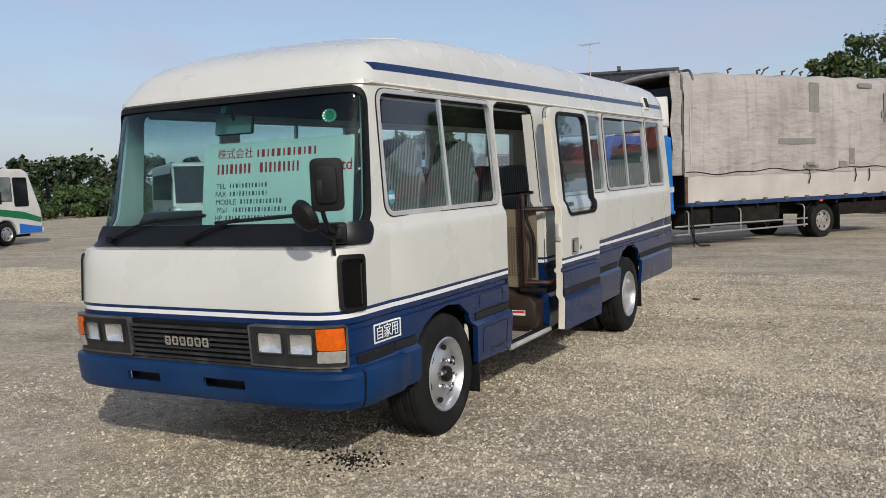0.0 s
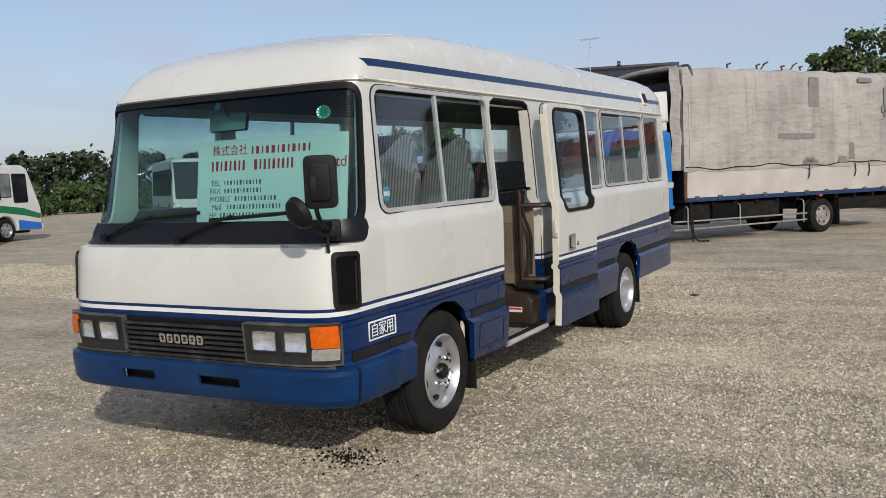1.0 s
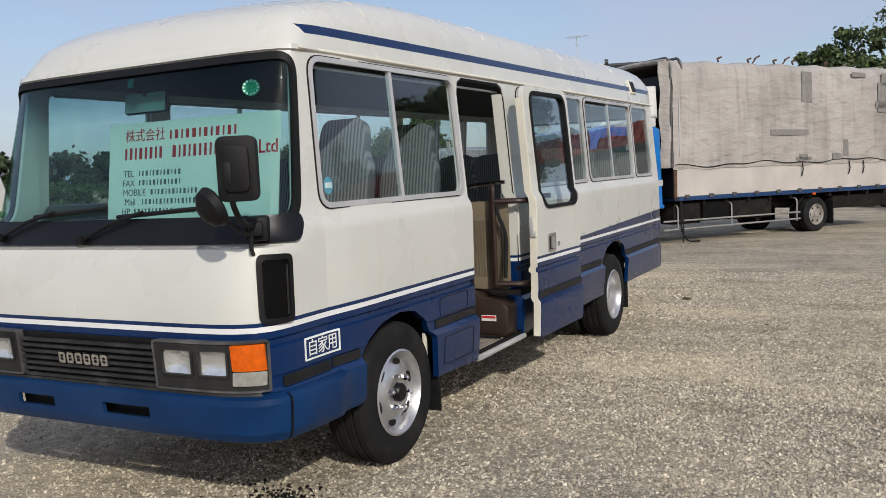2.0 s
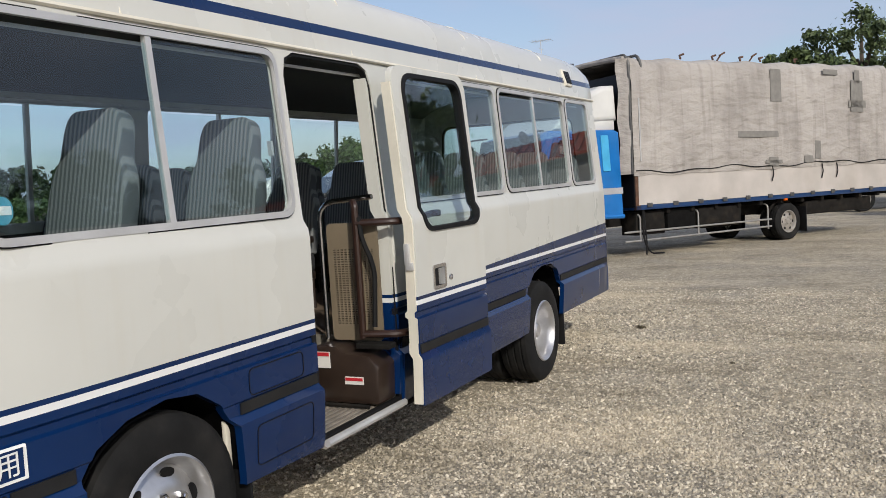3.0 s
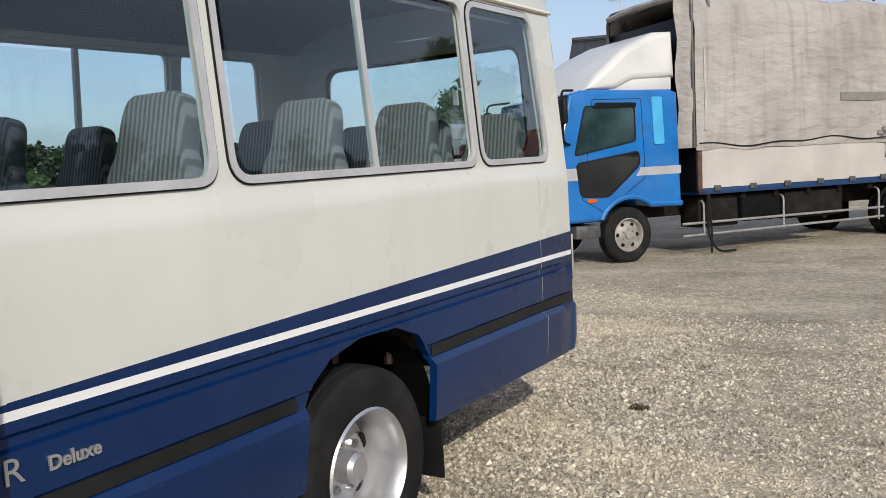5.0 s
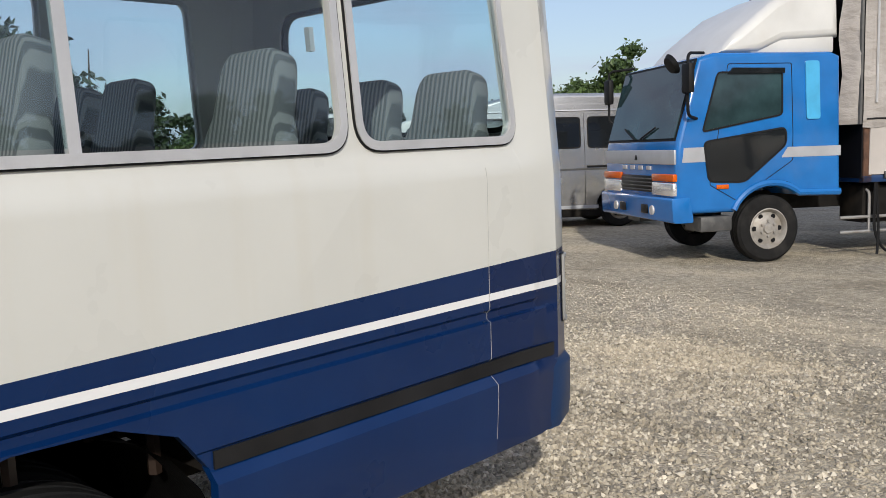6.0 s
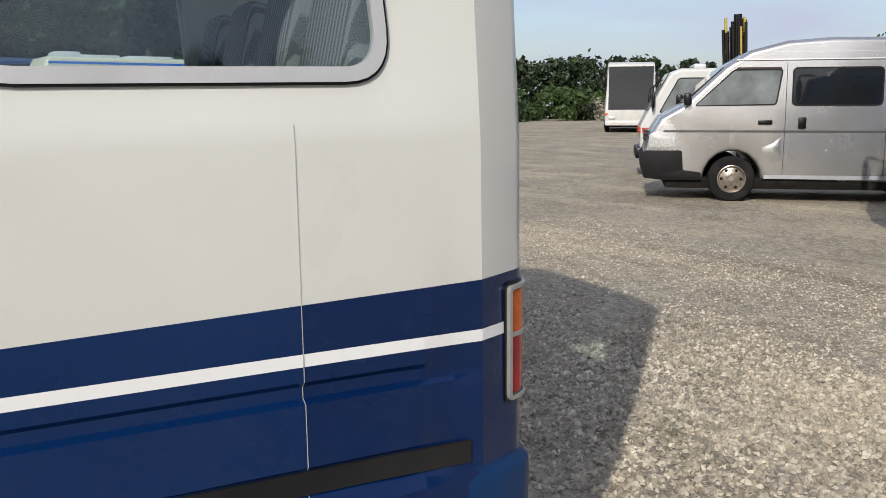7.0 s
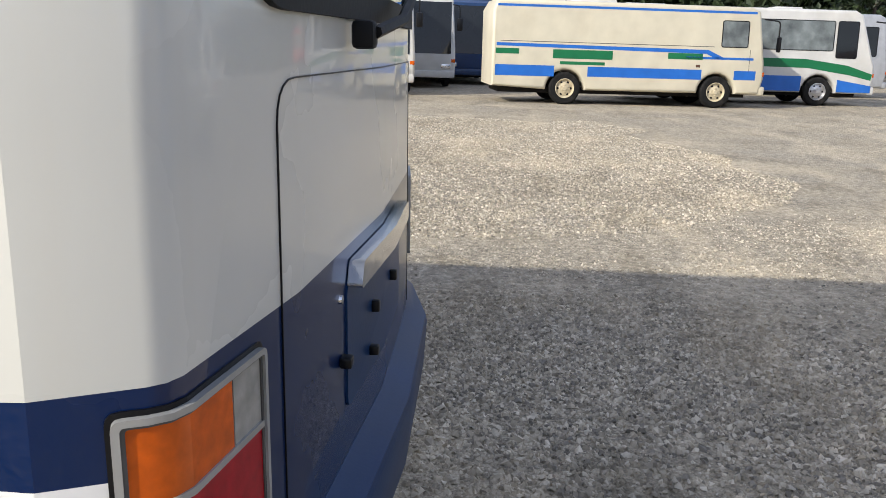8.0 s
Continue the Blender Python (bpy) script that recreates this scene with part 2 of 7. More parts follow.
def box(x0, x1, y0, y1, z0, z1, bevel=0.0, seg=2):
    bm = bmesh.new()
    bmesh.ops.create_cube(bm, size=1.0)
    for v in bm.verts:
        v.co = Vector((x0 + (v.co.x + 0.5) * (x1 - x0), y0 + (v.co.y + 0.5) * (y1 - y0), z0 + (v.co.z + 0.5) * (z1 - z0)))
    if bevel:
        bmesh.ops.bevel(bm, geom=list(bm.edges), offset=bevel, segments=seg, profile=0.5, affect="EDGES", clamp_overlap=True)
    return bm


def moved(bm, m):
    bmesh.ops.transform(bm, matrix=m, verts=bm.verts)
    return bm


def prism(points, axis, a, b, bevel=0.0):
    """A polygon in the two other axes, pushed from a to b along axis."""
    bm = bmesh.new()

    def co(p, q):
        return {"x": (q, p[0], p[1]), "y": (p[0], q, p[1]), "z": (p[0], p[1], q)}[axis]

    lo, hi = [bm.verts.new(co(p, a)) for p in points], [bm.verts.new(co(p, b)) for p in points]
    n = len(points)
    for k in range(n):
        bm.faces.new((lo[k], lo[(k + 1) % n], hi[(k + 1) % n], hi[k]))
    bm.faces.new(lo[::-1])
    bm.faces.new(hi)
    if bevel:
        bmesh.ops.recalc_face_normals(bm, faces=bm.faces)
        bmesh.ops.bevel(bm, geom=list(bm.edges), offset=bevel, segments=2, profile=0.5, affect="EDGES", clamp_overlap=True)
    return bm


def tube(points, r, sides=8, closed=False):
    pts = [Vector(p) for p in points]
    bm = bmesh.new()
    rings, n = [], len(pts)
    up = None
    for k, p in enumerate(pts):
        a = pts[(k - 1) % n] if closed or k else p
        b = pts[(k + 1) % n] if closed or k < n - 1 else p
        d = (b - a).normalized()
        if up is None:
            up = d.orthogonal().normalized()
        up = (up - d * up.dot(d)).normalized()
        side = d.cross(up)
        rr = r[k] if isinstance(r, (list, tuple)) else r
        rings.append([bm.verts.new(p + (up * math.cos(i * math.tau / sides) + side * math.sin(i * math.tau / sides)) * rr) for i in range(sides)])
    for k in range(n if closed else n - 1):
        a, b = rings[k], rings[(k + 1) % n]
        for i in range(sides):
            bm.faces.new((a[i], a[(i + 1) % sides], b[(i + 1) % sides], b[i]))
    if not closed:
        bm.faces.new(rings[0][::-1])
        bm.faces.new(rings[-1])
    return bm


def bend(points, n=5, r=0.05):
    """A polyline with its inner corners rounded."""
    pts = [Vector(p) for p in points]
    out = [pts[0]]
    for k in range(1, len(pts) - 1):
        a, b, c = pts[k - 1], pts[k], pts[k + 1]
        u, v = (a - b), (c - b)
        d = min(r, u.length * 0.45, v.length * 0.45)
        p, q = b + u.normalized() * d, b + v.normalized() * d
        for i in range(n + 1):
            s = i / n
            out.append(p * (1 - s) ** 2 + b * 2 * s * (1 - s) + q * s * s)
    return out + [pts[-1]]


def lathe(profile, seg=48, axis="x"):
    """Turns a profile of (along the axis, radius) round the axis."""
    bm = bmesh.new()
    rings = []
    for a, r in profile:
        ring = []
        for i in range(seg):
            c, s = math.cos(i * math.tau / seg) * r, math.sin(i * math.tau / seg) * r
            ring.append(bm.verts.new({"x": (a, c, s), "y": (c, a, s), "z": (c, s, a)}[axis]))
        rings.append(ring)
    for a, b in zip(rings, rings[1:]):
        for i in range(seg):
            bm.faces.new((a[i], a[(i + 1) % seg], b[(i + 1) % seg], b[i]))
    bmesh.ops.remove_doubles(bm, verts=bm.verts, dist=1e-5)
    return bm


def rounded(points, r, n=5):
    """A closed polygon with rounded corners; r is one radius or one a corner."""
    out, m = [], len(points)
    for k in range(m):
        a, b, c = (Vector(points[(k + d) % m]) for d in (-1, 0, 1))
        rr = r[k] if isinstance(r, (list, tuple)) else r
        if rr <= 0:
            out.append(tuple(b))
            continue
        u, v = a - b, c - b
        d = min(rr, u.length * 0.49, v.length * 0.49)
        p, q = b + u.normalized() * d, b + v.normalized() * d
        for i in range(n + 1):
            s = i / n
            out.append(tuple(p * (1 - s) ** 2 + b * 2 * s * (1 - s) + q * s * s))
    return out


def rrect(u0, v0, u1, v1, r, n=5):
    return rounded([(u0, v0), (u1, v0), (u1, v1), (u0, v1)], r, n)


def sheet(outer, holes=(), cuts=(), mapf=None, thick=0.02):
    """A flat outline with holes, cut along lines and bent over a form by mapf(u, v, outwards), with a thickness."""
    from mathutils import geometry
    vs, es = [], []
    for loop in (outer, *holes):
        k0, n = len(vs), len(loop)
        vs += [Vector(p[:2]) for p in loop]
        es += [(k0 + i, k0 + (i + 1) % n) for i in range(n)]
    res = geometry.delaunay_2d_cdt(vs, es, [], 0, 1e-6)
    bm = bmesh.new()
    bv = [bm.verts.new((p.x, p.y, 0)) for p in res[0]]
    rings = [(np.array(loop)[:, :2], min(p[0] for p in loop), max(p[0] for p in loop)) for loop in (outer, *holes)]
    for f in res[2]:
        c = sum((res[0][i] for i in f), Vector((0, 0))) / len(f)
        count = 0
        for k, (ring, lo, hi) in enumerate(rings):
            if lo <= c.x <= hi:
                q = np.roll(ring, -1, axis=0)
                over = (ring[:, 1] > c.y) != (q[:, 1] > c.y)
                at = ring[over, 0] + (c.y - ring[over, 1]) / (q[over, 1] - ring[over, 1]) * (q[over, 0] - ring[over, 0])
                if np.count_nonzero(at > c.x) % 2:
                    count += 1 if k == 0 else 10
        if count == 1:
            bm.faces.new([bv[i] for i in f])
    bmesh.ops.delete(bm, geom=[v for v in bm.verts if not v.link_faces], context="VERTS")
    for axis, value in cuts:
        co, no = ((value, 0, 0), (1, 0, 0)) if axis == "u" else ((0, value, 0), (0, 1, 0))
        bmesh.ops.bisect_plane(bm, geom=list(bm.verts) + list(bm.edges) + list(bm.faces), dist=1e-6, plane_co=co, plane_no=no)
    out = bmesh.new()
    bm.verts.index_update()
    flat = [(v.co.x, v.co.y) for v in bm.verts]
    front = [out.verts.new(mapf(u, v, 0.0)) for u, v in flat]
    for f in bm.faces:
        out.faces.new([front[v.index] for v in f.verts])
    if thick:
        back = [out.verts.new(mapf(u, v, -thick)) for u, v in flat]
        for f in bm.faces:
            out.faces.new([back[v.index] for v in reversed(f.verts)])
        for e in bm.edges:
            if len(e.link_faces) == 1:
                a, b = e.verts[0].index, e.verts[1].index
                out.faces.new((front[a], front[b], back[b], back[a]))
    bm.free()
    return out


def rect(a, b, z0, z1):
    return [(a, z0), (b, z0), (b, z1), (a, z1)]


def steps(a, b, n):
    return [a + (b - a) * i / n for i in range(n + 1)]


def interp(table, v):
    if v <= table[0][0]:
        return table[0][1]
    for (a, p), (b, q) in zip(table, table[1:]):
        if v <= b:
            return p + (q - p) * (v - a) / (b - a)
    return table[-1][1]


def lettering(text, size, m, material, parent, name="lettering", extrude=0.0015, bold=0.0):
    """Words in the built-in font as a mesh; m lays the text's x and y on a surface, its middle at the origin."""
    cu = bpy.data.curves.new(name, "FONT")
    cu.body, cu.size, cu.extrude, cu.offset = text, size, extrude, bold
    cu.align_x, cu.align_y = "CENTER", "CENTER"
    tmp = new(name + "_curve", cu)
    bpy.context.view_layer.update()
    me = bpy.data.meshes.new_from_object(tmp.evaluated_get(bpy.context.evaluated_depsgraph_get()))
    bpy.data.objects.remove(tmp)
    me.name = name
    me.materials.clear()
    me.materials.append(material)
    ob = new(name, me)
    ob.parent = parent
    ob.matrix_local = m
    return ob
# ---- the minibus: x to its left side, y towards its tail, z up; origin on the ground under the front axle ----
BUS = pose(-3.18, 4.9, 0, 0.74, 0, 0)
bus = thing("minibus", BUS, "cream and navy old minibus with open side door on gravel", "minibus")

WAIST = [(0.36, 1.018), (0.40, 1.03), (0.595, 1.046), (0.627, 1.046), (0.656, 1.012), (0.703, 1.013), (0.710, 1.02), (0.832, 1.022), (0.840, 1.006),
         (0.862, 1.006), (0.874, 1.02), (1.30, 1.028), (1.345, 1.022), (1.385, 0.998), (2.13, 0.942)]
REAR_W = [(0.36, 1.02), (1.25, 1.026), (2.13, 0.945)]


def lift(y, z):
    return (0.018 + 0.006 * max(0.0, y)) * min(1.0, max(0.0, (z - 1.32) / 0.76))


def side_x(y, z):
    x = interp(WAIST, z)
    if y > 5.62:
        x += (interp(REAR_W, z) - x) * min(1.0, (y - 5.62) / 0.19)
    y = max(y, -0.6)
    if y < -0.2:
        x -= 0.018 * ((-0.2 - y) / 0.4) ** 2
    return x


def left(y, z, o):
    return (side_x(y, z) + o, y, z + lift(y, z))


def right(y, z, o):
    return (-side_x(y, z) - o, y, z + lift(y, z))


FRONT_Y = [(0.36, -1.085), (0.62, -1.10), (0.86, -1.118), (0.95, -1.122), (1.20, -1.095), (1.262, -1.07), (1.272, -1.0), (2.13, -0.73), (2.2, -0.69)]
FRONT_N = [(0.9, 7.5), (1.26, 7.5), (1.30, 5.0), (2.13, 4.0)]
_plans = {}


def front_plan(z):
    key = round(z, 4)
    if key not in _plans:
        w, yc, n = side_x(-0.6, z), interp(FRONT_Y, z), interp(FRONT_N, z)
        pts = []
        for i in range(161):
            a = (i / 160) * math.pi / 2
            pts.append((w * math.sin(a) ** (2 / n), -0.6 - (-0.6 - yc) * math.cos(a) ** (2 / n)))
        acc = [0.0]
        for (x0, y0), (x1, y1) in zip(pts, pts[1:]):
            acc.append(acc[-1] + math.hypot(x1 - x0, y1 - y0))
        _plans[key] = (np.array([p[0] for p in pts]), np.array([p[1] for p in pts]), np.array(acc) / acc[-1])
    return _plans[key]


FRONT_S = 1.40


def front(s, z, o):
    xs, ys, acc = front_plan(z)
    u = min(1.0, abs(s) / FRONT_S)
    x, y = float(np.interp(u, acc, xs)), float(np.interp(u, acc, ys))
    x2, y2 = float(np.interp(min(1, u + 0.01), acc, xs)), float(np.interp(min(1, u + 0.01), acc, ys))
    x1, y1 = float(np.interp(max(0, u - 0.01), acc, xs)), float(np.interp(max(0, u - 0.01), acc, ys))
    d = Vector((x2 - x1, y2 - y1)).normalized()
    x, y = x + d.y * o, y - d.x * o
    return (math.copysign(x, s) if s else x, y, z + lift(0.0, z))


REAR = [(1.0, 5.81), (0.954, 5.914), (0.941, 5.931), (0.919, 5.941), (0.6, 5.985), (0.0, 6.01)]
REAR_ACC = [0.0]
for (xa, ya), (xb, yb) in zip(REAR, REAR[1:]):
    REAR_ACC.append(REAR_ACC[-1] + math.hypot(xb - xa, yb - ya))
REAR_S = REAR_ACC[-1]


def rear(s, z, o):
    """s from the middle of the tail, positive to the left side."""
    d = REAR_S - abs(s)
    x = float(np.interp(d, REAR_ACC, [p[0] for p in REAR])) * interp(REAR_W, z)
    y = float(np.interp(d, REAR_ACC, [p[1] for p in REAR]))
    xa, xb = (float(np.interp(d + e, REAR_ACC, [p[0] for p in REAR])) for e in (-0.02, 0.02))
    ya, yb = (float(np.interp(d + e, REAR_ACC, [p[1] for p in REAR])) for e in (-0.02, 0.02))
    size = math.hypot(xb - xa, yb - ya)
    nx, ny = (yb - ya) / size, (xa - xb) / size
    return (math.copysign(x + nx * o, s) if abs(s) > 1e-6 else x * 0, y + ny * o, z + lift(5.8, z))


Z_CUTS = [("v", z) for z, _ in WAIST] + [("v", z) for z in (1.6, 1.85)]
SIDE_CUTS = Z_CUTS + [("u", y) for y in (-0.5, -0.4, -0.3, -0.2, 0.5, 1.4, 2.2, 2.9, 3.5, 4.2, 4.9, 5.4, 5.62, 5.68, 5.75)]
FRONT_CUTS = [("u", s) for s in steps(-1.4, 1.4, 36)[1:-1]] + [("v", z) for z, _ in FRONT_Y] + [("v", z) for z in (1.5, 1.75, 1.95)] + Z_CUTS
REAR_CUTS = [("u", (REAR_S - a) * k) for a in REAR_ACC[1:-1] for k in (1, -1)] + Z_CUTS + [("u", 0.0)]

ARCH_F = [(-0.36, 0.60), (-0.36, 0.64), (-0.29, 0.735), (-0.16, 0.795), (0.02, 0.82), (0.18, 0.80), (0.30, 0.725), (0.375, 0.62), (0.405, 0.38)]
ARCH_R = [(3.60, 0.38), (3.625, 0.62), (3.68, 0.72), (3.78, 0.79), (3.95, 0.828), (4.17, 0.822), (4.32, 0.765), (4.40, 0.66), (4.395, 0.39)]
DOORWAY = [(0.95, 0.36), (0.95, 2.0), (0.972, 2.075), (1.04, 2.105), (1.60, 2.105), (1.67, 2.075), (1.70, 2.0), (1.70, 0.36)]
TAIL = [(5.70, 0.385), (5.785, 0.40), (5.81, 0.44), (5.81, 2.13), (-0.60, 2.13), (-0.60, 0.60)]

WINDOWS_L = [(-0.588, 0.902, 0.165, 0.03), (1.90, 3.365, None, 0.0), (3.412, 4.905, 4.155, 0.0)]
SILL, HEAD = 1.402, 2.10


def win_loop(y0, y1, lean, grow=0.0):
    g = grow
    return rounded([(y0 - g, SILL - g), (y1 + g, SILL - g), (y1 + g, HEAD + g), (y0 + lean - g, HEAD + g)], 0.088 + g, 7)


def quarter_loop(grow=0.0):
    g = grow
    return rounded([(4.935 - g, SILL - g), (5.637 + g, SILL - g), (5.585 + g, HEAD + g), (4.935 - g, HEAD + g)], 0.088 + g, 7)


holes_l = [win_loop(a, b, lean, -0.012) for a, b, _, lean in WINDOWS_L] + [quarter_loop(-0.012)]
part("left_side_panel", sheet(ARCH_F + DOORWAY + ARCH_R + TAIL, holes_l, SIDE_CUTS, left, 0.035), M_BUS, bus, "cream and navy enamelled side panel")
WINDOWS_R = [(-0.55, 0.28, None, 0.03), (0.42, 1.88, 1.15, 0.0), (2.02, 3.40, 2.75, 0.0), (3.50, 4.89, 4.30, 0.0)]
holes_r = [win_loop(a, b, lean, -0.012) for a, b, _, lean in WINDOWS_R] + [quarter_loop(-0.012)]
part("right_side_panel", sheet(ARCH_F + ARCH_R + TAIL, holes_r, SIDE_CUTS, right, 0.035), M_BUS, bus)


def fit_window(mapf, loop_out, loop_in, y0, y1, div, lean=0.0, name="side_window"):
    """Aluminium frame, its sliding panes and the dark rubber behind it."""
    fr = part(name, sheet(loop_out(0.0), [loop_in], [("v", z) for z in (1.45, 1.6, 1.85, 2.0)], lambda u, v, o: mapf(u, v, o + 0.010), 0.02), M_ALU, bus, "sliding window in a grey aluminium frame")
    part("rubber_seal", sheet(loop_out(0.005), [loop_out(-0.002)], [("v", 1.6), ("v", 1.85)], lambda u, v, o: mapf(u, v, o + 0.006), 0.02), M_RUBBER, fr)
    if div:
        part("sliding_pane", sheet(rounded([(y0 + 0.05, SILL + 0.035), (div, SILL + 0.035), (div, HEAD - 0.05), (y0 + lean + 0.05, HEAD - 0.05)], [0.06, 0, 0, 0.06]), (), [("v", 1.6), ("v", 1.85)], lambda u, v, o: mapf(u, v, o + 0.001), 0.004), M_GLASS, fr)
        part("sliding_pane", sheet(rounded([(div - 0.02, SILL + 0.034), (y1 - 0.034, SILL + 0.034), (y1 - 0.034, HEAD - 0.034), (div - 0.02, HEAD - 0.034)], [0, 0.06, 0.06, 0]), (), [("v", 1.6), ("v", 1.85)], lambda u, v, o: mapf(u, v, o - 0.006), 0.004), M_GLASS, fr)
        part("meeting_rail", sheet([(div - 0.016, SILL + 0.025), (div + 0.012, SILL + 0.025), (div + 0.012, HEAD - 0.025), (div - 0.016, HEAD - 0.025)], (), [("v", 1.6), ("v", 1.85)], lambda u, v, o: mapf(u, v, o + 0.002), 0.022), M_ALU, fr)
        part("latch", sheet([(y1 - 0.075, 1.66), (y1 - 0.06, 1.66), (y1 - 0.06, 1.72), (y1 - 0.075, 1.72)], (), (), lambda u, v, o: mapf(u, v, o - 0.025), 0.02), M_ALU, fr)
    else:
        part("pane", sheet(loop_in, (), [("v", 1.6), ("v", 1.85)], lambda u, v, o: mapf(u, v, o + 0.001), 0.004), M_GLASS, fr)
    return fr


for mapf, wins in ((left, WINDOWS_L), (right, WINDOWS_R)):
    for a, b, d, lean in wins:
        fit_window(mapf, lambda g, a=a, b=b, lean=lean: win_loop(a, b, lean, g), win_loop(a, b, lean, -0.025), a, b, d, lean)
    fit_window(mapf, quarter_loop, quarter_loop(-0.025), 4.935, 5.637, None, 0.0, "rear_quarter_window")

# ---- nose ----
PANEL = [(-1.40, 0.60), (1.40, 0.60), (1.40, 1.265), (-1.40, 1.265)]
part("nose_panel", sheet(PANEL, (), FRONT_CUTS, front, 0.03), M_BUS, bus, "cream nose panel with navy lower edge")

def screen_loop(g):
    return rounded([(-1.215 - g, 1.375 - g), (1.215 + g, 1.375 - g), (1.325 + g, 2.085 + g), (-1.325 - g, 2.085 + g)], 0.10 + g, 8)


part("windscreen_ledge", sheet([(-1.40, 1.265), (1.40, 1.265), (1.40, 1.275), (-1.40, 1.275)], (), FRONT_CUTS, front, 0.03), M_BUS, bus)
part("windscreen_aperture", sheet([(-1.40, 1.275), (1.40, 1.275), (1.40, 2.13), (-1.40, 2.13)], [screen_loop(0.0)], FRONT_CUTS, front, 0.04), M_BUS, bus)
ws = part("windscreen", sheet(screen_loop(-0.004), (), FRONT_CUTS, lambda s, z, o: front(s, z, o - 0.004), 0.005), M_SCREEN, bus, "green-tinted curved windscreen")
part("rubber_seal", sheet(screen_loop(0.024), [screen_loop(-0.012)], FRONT_CUTS, lambda s, z, o: front(s, z, o + 0.010), 0.03), M_RUBBER, ws)
part("cowl_panel", sheet(rounded([(-1.19, 1.278), (1.19, 1.278), (1.245, 1.395), (-1.245, 1.395)], 0.04), (), FRONT_CUTS, lambda s, z, o: front(s, z, o + 0.016), 0.02), M_BLACK, bus, "glossy black cowl under the windscreen")


def wiper(s0, z0, s1, z1, s2, s3, z3):
    """Arm from the pivot s0 to s1, blade from s2 to s3."""
    arm = [front(s, z, o) for s, z, o in ((s0, z0, 0.035), (s0 + (s1 - s0) * 0.5, z0 + (z1 - z0) * 0.62, 0.05), (s1, z1, 0.04))]
    a = part("wiper_arm", tube(arm, 0.009, 6), M_RUBBER, bus)
    blade = [front(s, z1 - 0.02 + (z3 - z1 + 0.02) * (s - s2) / (s3 - s2), 0.026) for s in steps(s2, s3, 8)]
    part("wiper_blade", tube(blade, 0.011, 6), M_RUBBER, a)
    part("pivot", moved(lathe([(-0.02, 0.0), (-0.02, 0.022), (0.015, 0.02), (0.02, 0.0)], 14, "y"), Matrix.Translation(front(s0, z0, 0.03))), M_RUBBER, a)
    return a


wiper(-0.80, 1.318, -0.38, 1.435, -0.56, 0.02, 1.447)
wiper(-0.12, 1.302, 0.32, 1.425, 0.12, 0.75, 1.436)

# grille, lamps and bumper
part("grille_backing", sheet([(-0.96, 0.64), (0.96, 0.64), (0.96, 0.872), (-0.96, 0.872)], (), FRONT_CUTS, lambda s, z, o: front(s, z, o + 0.012), 0.015), M_BLACK, bus)
for k in range(7):
    z = 0.655 + k * 0.029
    part("grille_slat", sheet([(-0.443, z), (0.443, z), (0.443, z + 0.014), (-0.443, z + 0.014)], (), FRONT_CUTS, lambda s, v, o: front(s, v, o + 0.036), 0.024), M_PLASTIC, bus)
part("grille_slat", sheet([(-0.95, 0.638), (0.95, 0.638), (0.95, 0.651), (-0.95, 0.651)], (), FRONT_CUTS, lambda s, v, o: front(s, v, o + 0.038), 0.028), M_PLASTIC, bus)
badge = part("badge", sheet([(-0.16, 0.758), (0.16, 0.758), (0.16, 0.764), (-0.16, 0.764)], (), FRONT_CUTS, lambda s, v, o: front(s, v, o + 0.042), 0.01), M_CHROME, bus, "chrome badge drawn as plain blocks")
for k in range(6):
    s0 = -0.16 + k * 0.0555
    part("badge_block", sheet(rrect(s0, 0.736, s0 + 0.044, 0.788, 0.008, 2), [rrect(s0 + 0.012, 0.749, s0 + 0.032, 0.776, 0.005, 2)], (), lambda s, v, o: front(s, v, o + 0.052), 0.016), M_CHROME, badge)


